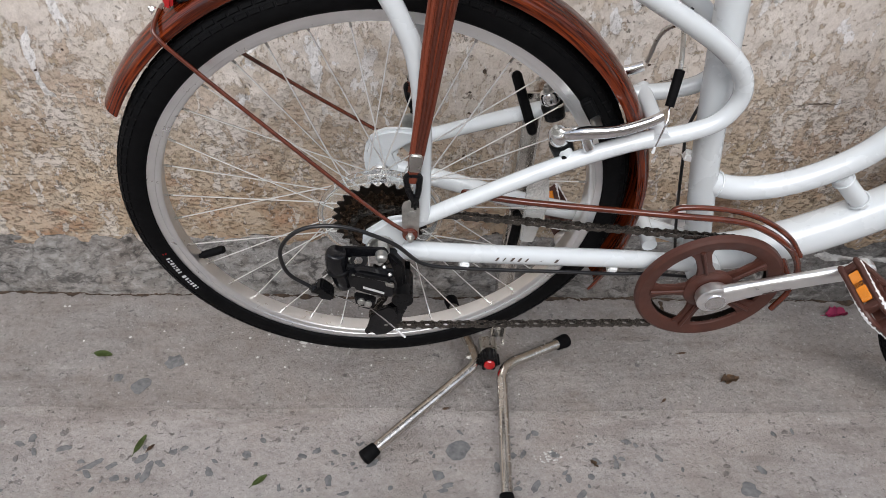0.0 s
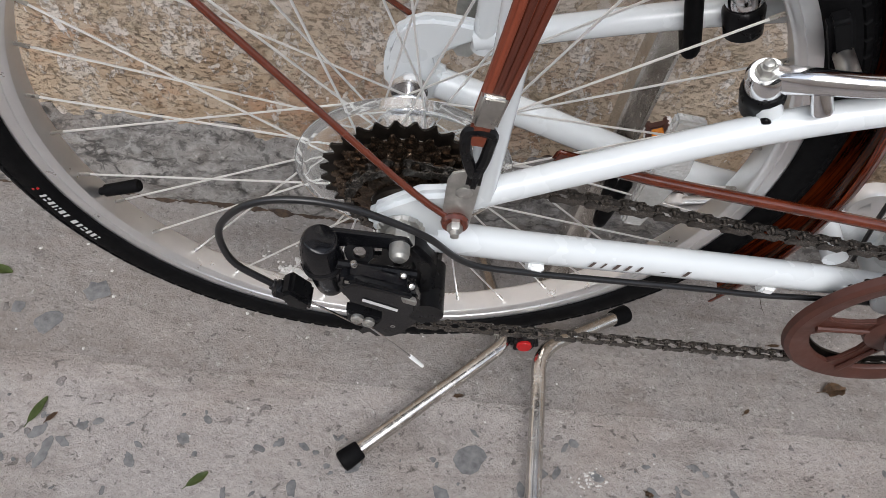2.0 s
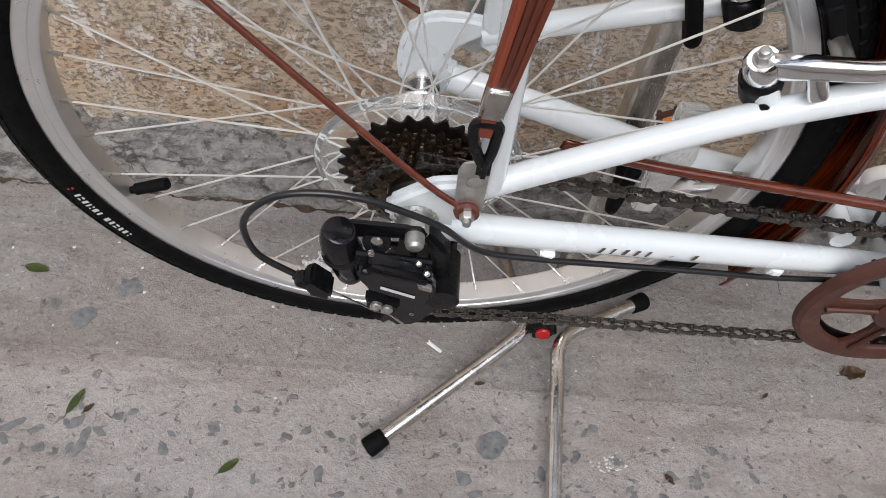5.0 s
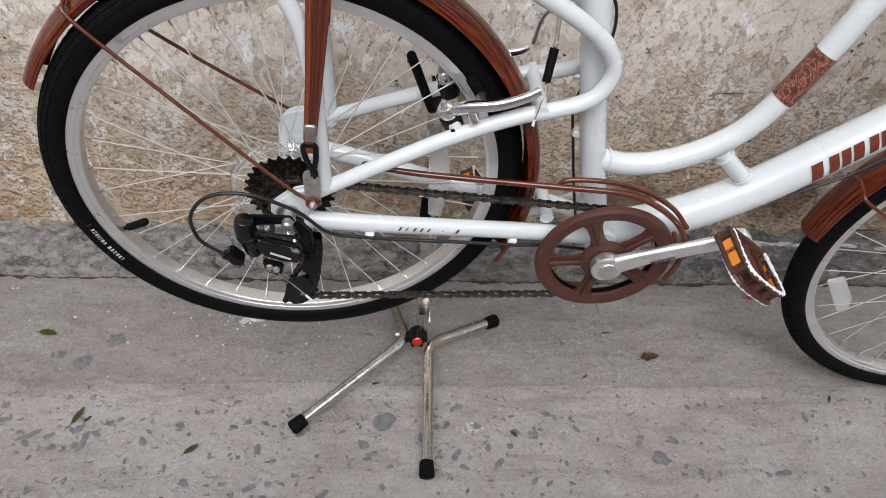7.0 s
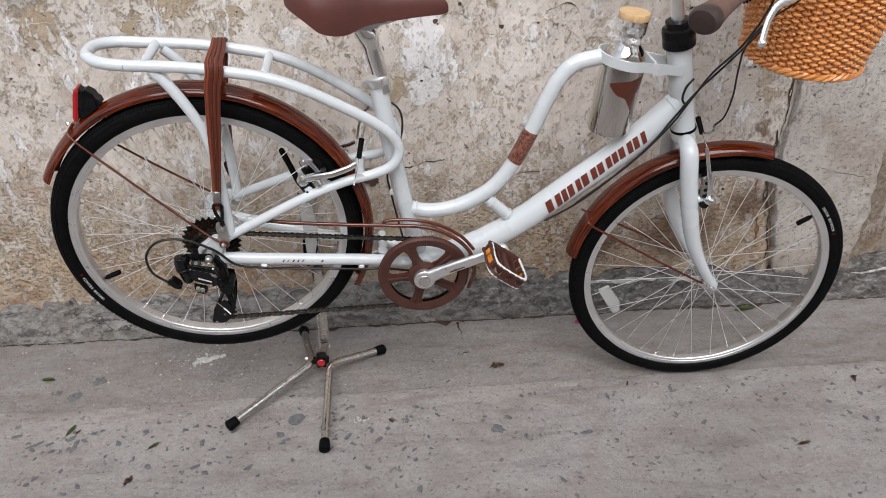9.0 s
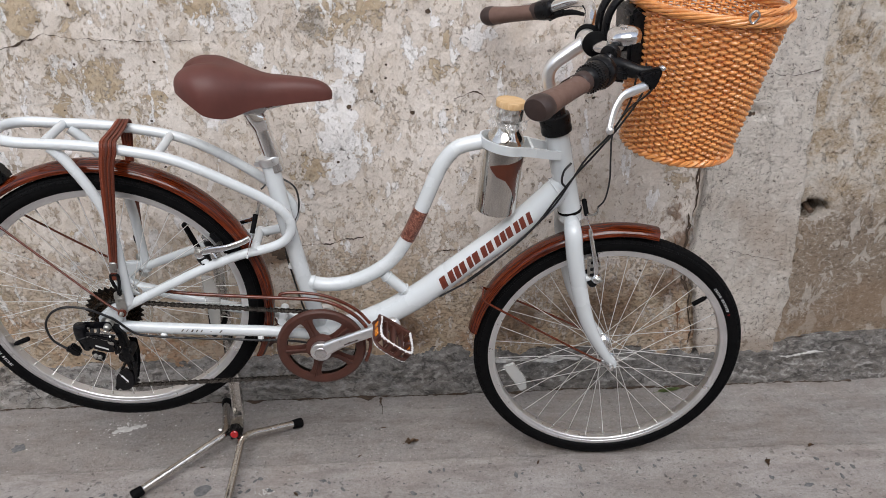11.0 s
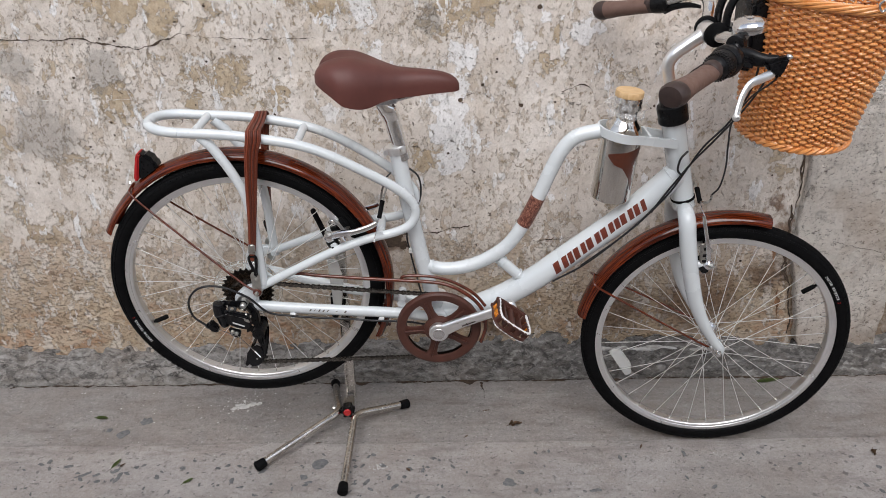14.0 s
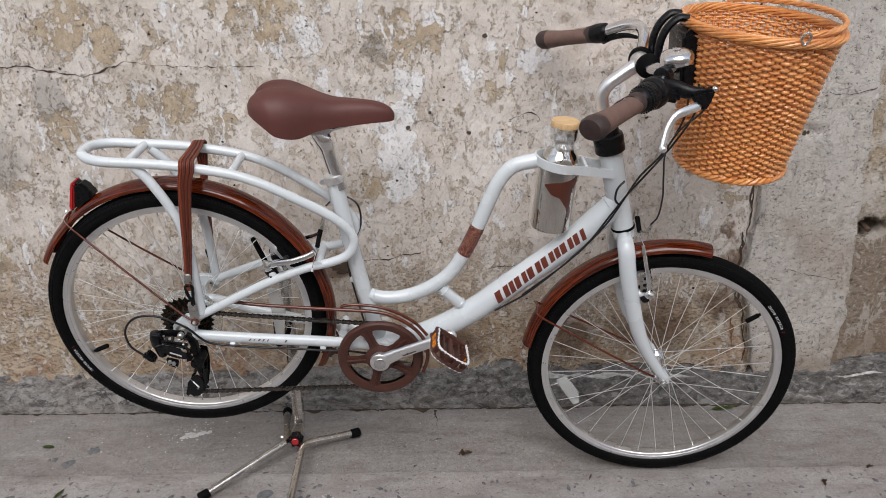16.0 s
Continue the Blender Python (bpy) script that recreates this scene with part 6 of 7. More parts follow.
# rim brakes: two arms, pads, noodle
def rim_brake(base, top, y0, y1, pads, noodle, tail, face, slim=1.0):
    for s in (-1, 1):
        a, b = Vector((base[0], y0 * s, base[1])), Vector((top[0], y1 * s, top[1]))
        mid = a.lerp(b, 0.55) + Vector((0.0, 0.010 * s, 0.0))
        bm = tube(B(), smooth_path([a.lerp(b, 0.05), a.lerp(b, 0.2) + Vector((0, 0.008 * s, 0.005)), mid, a.lerp(b, 0.85) + Vector((0.0, 0.004 * s, -0.002)), b], 6), [r * slim for r in (0.0098, 0.0086, 0.0072, 0.0066, 0.0060)], 14, flat=0.85)
        out = Vector((face[0], face[1] * s, face[2]))
        revolve(bm, [(0.0108, -0.007), (0.0118, -0.004), (0.0118, 0.005), (0.0095, 0.0085)], a, out, 24)
        arm = part("brake_arm", bm, CHROME, bike, "polished rim brake arm with black pad")
        part("bolt", hexbolt(B(), a + out.normalized() * 0.0078, out, 0.0056, 0.0065), ZINC, arm)
        part("pad_bolt", revolve(B(), [(0.006, -0.01), (0.006, 0.016), (0.005, 0.018)], Vector((pads[0], 0.035 * s, pads[1])), (0, s, 0), 14), STEEL, arm)
        if slim == 1.0:
            part("pad_stud", revolve(B(), [(0.0062, 0.0), (0.0062, 0.017), (0.005, 0.019), (0.0035, 0.0185), (0.0033, 0.015)], Vector((0.229, 0.0445 * s, 0.644)), (0.34, 0.55 * s, -0.76), 16), CHROME, arm)
            part("spring_screw", revolve(B(), [(0.0032, -0.004), (0.0032, 0.006), (0.002, 0.007)], a - out.normalized() * 0.021 + Vector((0, 0.012 * s, 0)), (0, s, -0.2), 10), PLASTIC, arm)
        part("brake_pad", block(B(), (0.056, 0.012, 0.014), pose(pads[0], 0.0225 * s, pads[1], 0, pads[2], 0), 0.003), RUBBER, arm)
        part("spring_cover", revolve(B(), [(0.009, -0.016), (0.0125, -0.014), (0.0135, 0.0), (0.0135, 0.004), (0.012, 0.006)], a - out.normalized() * 0.013, out, 20), PLASTIC, arm)
    part("noodle", tube(B(), smooth_path(noodle, 6), 0.0026, 8), STEEL, bike, "bent metal brake cable guide")
    part("cable_boot", tube(B(), [noodle[-1], tail[0]], (0.0055, 0.0068, 0.005), 10), RUBBER, bike, "ribbed black rubber cable boot")
    bm = tube(B(), tail[:-1], 0.0009, 6)
    part("cable_tail", bm, CHROME, bike)
    part("cable_crimp", tube(B(), [tail[-2], tail[-1]], (0.0014, 0.002), 6), CLIPM, bike)


rim_brake((0.203, 0.634), (0.309, 0.672), 0.037, 0.048, (0.243, 0.650, 58), [Vector(p) for p in ((0.312, 0.050, 0.676), (0.320, 0.050, 0.714), (0.334, 0.036, 0.732), (0.329, 0.004, 0.726), (0.323, -0.022, 0.713))], [(0.315, -0.042, 0.680), (0.313, -0.054, 0.672), (0.308, -0.060, 0.656), (0.304, -0.063, 0.642), (0.303, -0.064, 0.634)], (-0.36, 0.18, 0.93))
rim_brake((1.034, 0.560), (1.014, 0.672), 0.066, 0.051, (1.040, 0.585, 78), [Vector(p) for p in ((1.012, 0.052, 0.676), (1.016, 0.044, 0.71), (1.014, 0.025, 0.716), (1.012, 0.012, 0.71))], [(1.012, -0.02, 0.690), (1.014, -0.045, 0.676), (1.019, -0.054, 0.664), (1.021, -0.058, 0.650), (1.022, -0.059, 0.644)], (0.5, 0.9, 0.1), 0.66)

# pad carrier and black adjuster of the front brake
carrier = part("pad_carrier", plate(B(), [(1.010, 0.612), (1.032, 0.614), (1.036, 0.566), (1.016, 0.560)], -0.068, -0.060, 0.002), STEEL, bike, "slotted steel pad carrier")
for zc in (0.600, 0.584, 0.570):
    part("slot", block(B(), (0.010, 0.003, 0.007), (1.0235, -0.0685, zc), 0.001), PLASTIC, carrier)
part("adjuster", revolve(B(), [(0.008, 0.0), (0.0095, 0.002), (0.0095, 0.012), (0.007, 0.015)], (1.026, -0.058, 0.548), (0.1, -1, 0.1), 16), PLASTIC, bike)

part("cable_guide", tube(B(), smooth_path([(1.034, -0.022, 0.710), (1.034, -0.022, 0.698), (1.027, -0.021, 0.690), (1.012, -0.020, 0.692)], 6), 0.0025, 8), STEEL, bike, "bent metal brake cable guide")

# brake and gear cables
part("control_cable", tube(B(), smooth_path([(1.062, -0.118, 1.038), (1.068, -0.105, 0.985), (1.045, -0.085, 0.92), (1.008, -0.055, 0.845), (0.976, -0.036, 0.79), (0.94, -0.034, 0.735), (0.89, -0.033, 0.662), (0.78, -0.030, 0.555), (0.70, -0.024, 0.50)], 7), 0.0021, 8), CABLE, bike, "black control cable")
part("control_cable", tube(B(), smooth_path([(1.052, -0.105, 1.03), (1.055, -0.08, 0.96), (1.03, -0.065, 0.89), (0.99, -0.05, 0.83), (0.965, -0.04, 0.775), (0.93, -0.036, 0.712), (0.86, -0.034, 0.63), (0.76, -0.033, 0.545)], 7), 0.0021, 8), CABLE, bike, "black control cable")
part("control_cable", tube(B(), smooth_path([(1.066, -0.165, 1.012), (1.060, -0.148, 0.990), (1.042, -0.11, 0.950), (1.028, -0.082, 0.895), (1.036, -0.060, 0.838), (1.043, -0.050, 0.784), (1.042, -0.038, 0.735), (1.034, -0.022, 0.708)], 7), 0.0019, 8), CABLE, bike, "black control cable")
part("control_cable", tube(B(), smooth_path([(0.33, 0.03, 0.745), (0.36, 0.042, 0.765), (0.398, 0.038, 0.745), (0.404, 0.03, 0.70), (0.385, 0.024, 0.655), (0.370, 0.014, 0.61), (0.377, 0.012, 0.56), (0.394, 0.012, 0.47), (0.411, 0.010, 0.395)], 7), 0.0021, 8), CABLE, bike, "black control cable")
part("control_cable", tube(B(), smooth_path([(0.965, -0.034, 0.815), (0.95, -0.040, 0.80), (0.948, -0.038, 0.775), (0.96, -0.036, 0.76)], 5), 0.0024, 8), CABLE, bike, "black control cable")

part("cable_clip", block(B(), (0.016, 0.014, 0.011), pose(0.381, 0.008, 0.572, 0, 12, 0), 0.002), CLIPM, bike, "white plastic cable clip")

# basket bracket on the bar
bm = B()
for y in (-0.012, 0.038):
    tube(bm, smooth_path([(1.012, y, 1.05), (1.012, y, 1.088), (1.022, y, 1.118), (1.042, y, 1.138), (1.062, y, 1.138)], 5), 0.0075, 10, flat=1.3)
plate(bm, [(1.045, 1.112), (1.06, 1.122), (1.082, 1.108), (1.086, 1.01), (1.072, 0.99), (1.05, 1.01)], -0.05, 0.05, 0.006)
block(bm, (0.06, 0.05, 0.03), (1.03, 0.0, 1.05), 0.006)
part("basket_bracket", bm, PLASTIC, bike, "black plastic basket bracket on the handlebar")


# ---- things on and round the bicycle ----
# elastic luggage strap
strap = thing("luggage_strap", "brown stranded elastic luggage strap hooked over the rack", "strap", LEANED)
for k in range(8):
    o = (k - 3.5)
    bm = B()
    top = 0.0040 * o
    tw = 0.0016 * o
    dy = 0.0016 if k % 2 else 0.0
    pts = [(0.0425 + tw, -0.083, 0.630), (0.0515 + tw * 1.35, -0.080, 0.70), (0.0598 + tw * 1.85, -0.0765, 0.775), (0.069 + tw * 2.2, -0.0735, 0.845), (0.076 + top, -0.0712, 0.872), (0.077 + top, -0.0665, 0.8865), (0.076 + top, -0.055, 0.8895), (0.074 + top, -0.02, 0.8885), (0.072 + top * 0.9, 0.02, 0.8885), (0.069 + top * 0.8, 0.055, 0.8898), (0.068 + top * 0.8, 0.0665, 0.8865), (0.067 + top * 0.8, 0.0712, 0.872), (0.060 + tw, 0.0735, 0.78), (0.046 + tw, 0.083, 0.63)]
    pts = [(x, y - dy if y < -0.06 else (y + dy if y > 0.06 else y), z + (dy if abs(y) < 0.06 else 0)) for x, y, z in pts]
    tube(bm, smooth_path(pts, 5), 0.0022, 8)
    part("strand", bm, STRAPM, strap)
for s in (-1, 1):
    bm = B()
    block(bm, (0.0145, 0.0105, 0.025), pose(0.0428, 0.0835 * s, 0.6345, 0, 6, 0), 0.002)
    part("metal_clip", bm, STEEL, strap, "grey pressed metal clip")
    bm = B()
    block(bm, (0.0125, 0.006, 0.022), pose(0.0405, 0.0845 * s, 0.616, 0, 6, 0), 0.002)
    part("strap_end", bm, STRAP_EDGE, strap)
    bm = tube(B(), smooth_path([(0.0345, 0.085 * s, 0.616), (0.0345, 0.086 * s, 0.603), (0.038, 0.086 * s, 0.590), (0.043, 0.086 * s, 0.580), (0.0462, 0.086 * s, 0.591), (0.0475, 0.085 * s, 0.604), (0.0468, 0.085 * s, 0.616)], 5, True), 0.0036, 8, closed=True)
    block(bm, (0.009, 0.007, 0.022), (0.0435, 0.086 * s, 0.578), 0.003)
    part("hook", bm, PLASTIC, strap, "black plastic strap hook")
    bm = B()
    plate(bm, [(0.0285, 0.566), (0.031, 0.573), (0.037, 0.576), (0.045, 0.575), (0.049, 0.568), (0.0485, 0.520), (0.044, 0.514), (0.035, 0.514), (0.0295, 0.522)], 0.0795 * s, 0.0815 * s, 0.0006)
    revolve(bm, [(0.0045, 0.0), (0.0055, 0.0012), (0.0045, 0.002)], (0.040, 0.0815 * s, 0.556), (0, s, 0), 16)
    part("bracket", bm, ZINC, strap, "small pierced metal bracket")

# bottle
BX = Vector((0.023, 0, 0.245)).normalized()
BO = Vector((0.8185, 0, 0.697))
bottle = thing("water_bottle", "brushed steel water bottle with bamboo lid in plastic film", "bottle", LEANED)
bm = revolve(B(), [(0.036, 0.0), (0.041, 0.003), (0.0425, 0.008), (0.0425, 0.150), (0.041, 0.158), (0.034, 0.172), (0.027, 0.181), (0.0245, 0.190), (0.0245, 0.205)], BO, BX, 48)
part("body", bm, BOTTLE, bottle)
bm = revolve(B(), [(0.0245, 0.203), (0.0285, 0.2035), (0.029, 0.206), (0.029, 0.228), (0.028, 0.230)], BO, BX, 40)
lid = part("lid", bm, BOTTLE, bottle, "steel screw lid")
bm = revolve(B(), [(0.0288, 0.229), (0.0292, 0.231), (0.0292, 0.240), (0.028, 0.2418)], BO, BX, 40)
part("lid_top", bm, BAMBOO, lid, "pale bamboo disc")
# printed mark: a plain curved wing shape round the side
bm = B()
side = Vector((0, -1, 0))
across = Vector((1, 0, 0)) - BX * BX.x


def on_bottle(deg, h):
    a = radians(deg)
    return BO + BX * h + (side * math.cos(a) + across * math.sin(a)).normalized() * 0.0429


for lo_c, hi_c in (([(-42, 0.108), (-20, 0.092), (5, 0.086), (30, 0.062), (48, 0.03)], [(-42, 0.112), (-20, 0.118), (10, 0.122), (40, 0.128), (66, 0.132)]),):
    a = [on_bottle(*p) for p in [(lo_c[int(i)][0] + (lo_c[min(4, int(i) + 1)][0] - lo_c[int(i)][0]) * (i % 1), lo_c[int(i)][1] + (lo_c[min(4, int(i) + 1)][1] - lo_c[int(i)][1]) * (i % 1)) for i in np.linspace(0, 4, 17)]]
    b = [on_bottle(*p) for p in [(hi_c[int(i)][0] + (hi_c[min(4, int(i) + 1)][0] - hi_c[int(i)][0]) * (i % 1), hi_c[int(i)][1] + (hi_c[min(4, int(i) + 1)][1] - hi_c[int(i)][1]) * (i % 1)) for i in np.linspace(0, 4, 17)]]
    va, vb = [bm.verts.new(p) for p in a], [bm.verts.new(p) for p in b]
    for i in range(16):
        bm.faces.new((va[i], va[i + 1], vb[i + 1], vb[i]))
part("printed_mark", bm, MARKM, bottle, "brown wing-shaped printed mark")
bm = B()
rows = []
for h, r in ((0.176, 0.037), (0.185, 0.034), (0.193, 0.039), (0.202, 0.036), (0.212, 0.043), (0.222, 0.038), (0.232, 0.043)):
    rows.append([])
    for j in range(48):
        a = 2 * math.pi * j / 48
        wob = 0.008
        rr = r + wob * noise.noise(Vector((math.cos(a) * 4, math.sin(a) * 4, h * 110)))
        rows[-1].append(bm.verts.new(BO + BX * h + (side * math.cos(a) + across * math.sin(a)) * rr))
for p, q in zip(rows, rows[1:]):
    for j in range(48):
        if noise.noise(Vector((j * 0.31, p[j].co.z * 90, 0.5))) > -0.12:
            bm.faces.new((p[j], p[(j + 1) % 48], q[(j + 1) % 48], q[j]))
film_ob = part("plastic_film", bm, FILM, bottle, "thin crinkled clear plastic wrap")
film_ob.visible_shadow = False


# wicker basket
basket = thing("wicker_basket", "honey-coloured woven willow basket on the handlebar", "basket", LEANED)
BC, BZ0, BZ1 = (1.190, 0.0), 0.850, 1.118


def basket_at(t, a):
    """Centre line of the wall: t from base to rim, a round it."""
    rx, ry = 0.103 + 0.036 * t, 0.127 + 0.053 * t
    cx = BC[0] - 0.007 + 0.018 * t
    z = BZ0 + (BZ1 - BZ0) * t
    z -= 0.012 * t * math.cos(a) * 0.6
    return Vector((cx + rx * math.cos(a) * (1 if math.cos(a) > 0 else 0.96), ry * math.sin(a), z)), Vector((math.cos(a) / rx, math.sin(a) / ry, 0)).normalized()


STAKES = 54
rnd = random.Random(11)
for k in range(STAKES):
    a = 2 * math.pi * k / STAKES
    part("stake", tube(B(), [basket_at(t, a)[0] for t in np.linspace(-0.01, 1.02, 9)], 0.0032, 7), WICKER, basket)
ROWS_N = 46
for row in range(ROWS_N):
    t = (row + 0.5) / ROWS_N
    bm = B()
    # several rods butt end to end in each round
    cuts = sorted(rnd.uniform(0, 1) for _ in range(5))
    for c0, c1_ in zip(cuts, cuts[1:] + [cuts[0] + 1]):
        m = max(6, int((c1_ - c0) * STAKES * 6))
        pts, radii = [], []
        thick = rnd.uniform(0.9, 1.1)
        for i in range(m + 1):
            u = c0 + (c1_ - c0) * i / m
            a = 2 * math.pi * u
            p, nrm = basket_at(t, a)
            w = math.cos(math.pi * (u * STAKES) + (math.pi if row % 2 else 0))
            pts.append(p + nrm * (0.0038 * w) + Vector((0, 0, 0.0011 * noise.noise(Vector((a * 5, row * 1.7, 0))))))
            radii.append(thick * (0.0026 + 0.0008 * w))
        tube(bm, pts, radii, 8)
    part("weaver", bm, WICKER, basket)
bm = B()
for k in range(7):
    pts = []
    for i in range(240):
        a = 2 * math.pi * i / 240
        p, nrm = basket_at(1.0, a)
        ph = a * 5 + 2 * math.pi * k / 7
        pts.append(p + nrm * (0.004 + 0.0066 * math.cos(ph)) + Vector((0, 0, 0.005 + 0.0066 * math.sin(ph))))
    tube(bm, pts, 0.0032, 7, closed=True)
part("rim", bm, WICKER, basket, "plaited willow rim")
bm = B()
for k in range(3):
    pts = []
    for i in range(200):
        a = 2 * math.pi * i / 200
        p, nrm = basket_at(0.0, a)
        ph = a * 14 + 2 * math.pi * k / 3
        pts.append(p + nrm * (0.001 + 0.005 * math.cos(ph)) + Vector((0, 0, -0.003 + 0.005 * math.sin(ph))))
    tube(bm, pts, 0.0042, 6, closed=True)
part("foot_rim", bm, WICKER, basket)
bm = B()
for k in range(17):
    y = -0.118 + 0.236 * k / 16
    h = 0.097 * math.sqrt(max(0.02, 1 - (y / 0.129) ** 2))
    tube(bm, [(BC[0] - h, y, BZ0 + 0.004), (BC[0] + h, y, BZ0 + 0.004)], 0.0072, 6, flat=1.0)
part("base", bm, WICKER, basket)
bm = B()
for k in range(3):
    pts = []
    for i in range(60):
        f = i / 59
        a = radians(-88 + 176 * f)
        p, nrm = basket_at(1.0, a)
        ph = f * 40 + 2 * math.pi * k / 3
        pts.append(p + nrm * (0.006 - 0.004 * math.sin(math.pi * f)) + Vector((0, 0, 0.020 + 0.010 * math.sin(math.pi * f))) + Vector((0.003 * math.cos(ph), 0, 0.003 * math.sin(ph))))
    tube(bm, pts, 0.0033, 6)
handle = part("carry_handle", bm, WICKER, basket, "twisted willow handle folded down on the rim")
for a in (-88, 88):
    p, nrm = basket_at(1.0, radians(a))
    bm = tube(B(), smooth_path([p + nrm * 0.014 + Vector((0.002, 0, 0.026)), p + nrm * 0.016 + Vector((0.008, 0, 0.018)), p + nrm * 0.014 + Vector((0, 0, 0.006)), p + nrm * 0.013 + Vector((-0.007, 0, 0.016))], 5, True), 0.0022, 8, closed=True)
    part("handle_ring", bm, CHROME, handle, "small wire handle ring")

# display stand
stand = thing("display_stand", "chromed folding bicycle display stand with four splayed legs", "bicycle stand")
KN = Vector((0.184, 0.098, 0.054))
bm = tube(B(), smooth_path([(0.196, -0.163, 0.016), (0.2, -0.06, 0.030), (0.2035, 0.03, 0.046), (0.2055, 0.062, 0.050), (0.222, 0.090, 0.047), (0.262, 0.119, 0.034), (0.335, 0.167, 0.014)], 6), 0.0095, 14)
part("leg", bm, STANDM, stand, "bent steel tube leg pair")
bm = tube(B(), smooth_path([(-0.026, -0.071, 0.016), (0.06, 0.0, 0.034), (0.135, 0.062, 0.05), (0.156, 0.085, 0.053), (0.157, 0.115, 0.05), (0.145, 0.17, 0.038), (0.127, 0.265, 0.016)], 6), 0.0095, 14)
part("leg", bm, STANDM, stand, "bent steel tube leg pair")
for p, d in (((0.196, -0.163, 0.016), (0, -1, -0.14)), ((0.335, 0.167, 0.014), (0.83, 0.54, -0.2)), ((-0.026, -0.071, 0.016), (-0.77, -0.63, -0.15)), ((0.127, 0.265, 0.016), (-0.18, 0.97, -0.2))):
    d = Vector(d).normalized()
    bm = revolve(B(), [(0.0108, -0.019), (0.0118, -0.017), (0.0132, 0.004), (0.0126, 0.0075), (0.009, 0.009)], Vector(p) + Vector((0, 0, -0.0005)), d, 22)
    part("rubber_foot", bm, RUBBER, stand)
channel = [(-0.0125, -0.0115), (0.0125, -0.0115), (0.0125, 0.011), (0.0095, 0.011), (0.0095, -0.0085), (-0.0095, -0.0085), (-0.0095, 0.011), (-0.0125, 0.011)]
bm = plate(B(), channel, -0.25, 0.25, 0.0, pose(0.1975, 0.112, 0.335, 0, 0.6, 0) @ Matrix.Rotation(radians(90), 4, "X"))
part("post", bm, STANDM, stand, "steel channel post")
part("hinge_bracket", block(B(), (0.030, 0.040, 0.026), (0.184, 0.122, 0.053), 0.004), STEEL, stand, "dull steel hinge bracket")
bm = revolve(B(), [(0.014, -0.012), (0.0155, -0.008), (0.0155, 0.012), (0.0135, 0.016)], KN, (0, -1, 0.1), 26)
for k in range(6):
    a = 2 * math.pi * k / 6
    tube(bm, [KN + Vector((0.0145 * math.cos(a), 0.006, 0.0145 * math.sin(a))), KN + Vector((0.0145 * math.cos(a), -0.014, 0.0145 * math.sin(a)))], 0.0048, 10)
knob = part("hinge_block", bm, PLASTIC, stand)
bm = revolve(B(), [(0.010, 0.0155), (0.010, 0.0185), (0.0085, 0.020)], KN, (0, -1, 0.1), 24)
part("hinge_cap", bm, REDLENS, knob, "red plastic cap")
bm = B()
hexbolt(bm, (0.150, 0.094, 0.062), (-0.9, -0.3, 0.2), 0.005, 0.006)
part("wing_bolt", bm, STEEL, stand)
for z, tip, bend in ((0.572, (0.160, 0.030, 0.665), (0.186, 0.034, 0.592)), (0.386, (0.186, 0.030, 0.448), (0.183, 0.036, 0.392))):
    low = Vector(bend) + Vector((0.004, 0.012, -0.012))
    bm = tube(B(), smooth_path([(0.198, 0.108, z + 0.002), (0.198, 0.085, z), low, bend, Vector(bend).lerp(Vector(tip), 0.5), tip], 6), 0.0062, 12)
    ball(bm, 0.0064, tip, seg=12)
    part("hook", bm, RUBBER, stand, "black rubber sleeved hook")


# ---- cracks, crumbs, leaves ----
def ribbon(name, pts, surface, width, material, parent, seed, lift=0.0012, label=""):
    """A ragged strip laid on surface(u, v) along the points."""
    rnd = random.Random(seed)
    line = smooth_path([(u, 0, v) for u, v in pts], 24)
    bm = B()
    rows = []
    for i, p in enumerate(line):
        jag = 0.005 * noise.noise(Vector((p.x * 45, seed, p.z * 45))) + 0.0025 * noise.noise(Vector((p.x * 190, seed, 3)))
        w = width * (0.12 + 2.2 * noise.noise(Vector((p.x * 22, seed * 3.1, 1))) ** 2 * 2 + abs(noise.noise(Vector((p.x * 120, seed, 1)))) * 0.7) * (0.2 if i in (0, len(line) - 1) else 1)
        a, b = surface(p.x, p.z + jag - w / 2), surface(p.x, p.z + jag + w / 2)
        rows.append((bm.verts.new((a[0], a[1] - lift, a[2] + (0 if surface is wall_place else lift))), bm.verts.new((b[0], b[1] - lift, b[2] + (0 if surface is wall_place else lift)))))
    for (a, b), (c, d) in zip(rows, rows[1:]):
        bm.faces.new((a, c, d, b))
    return part(name, bm, material, parent, label)


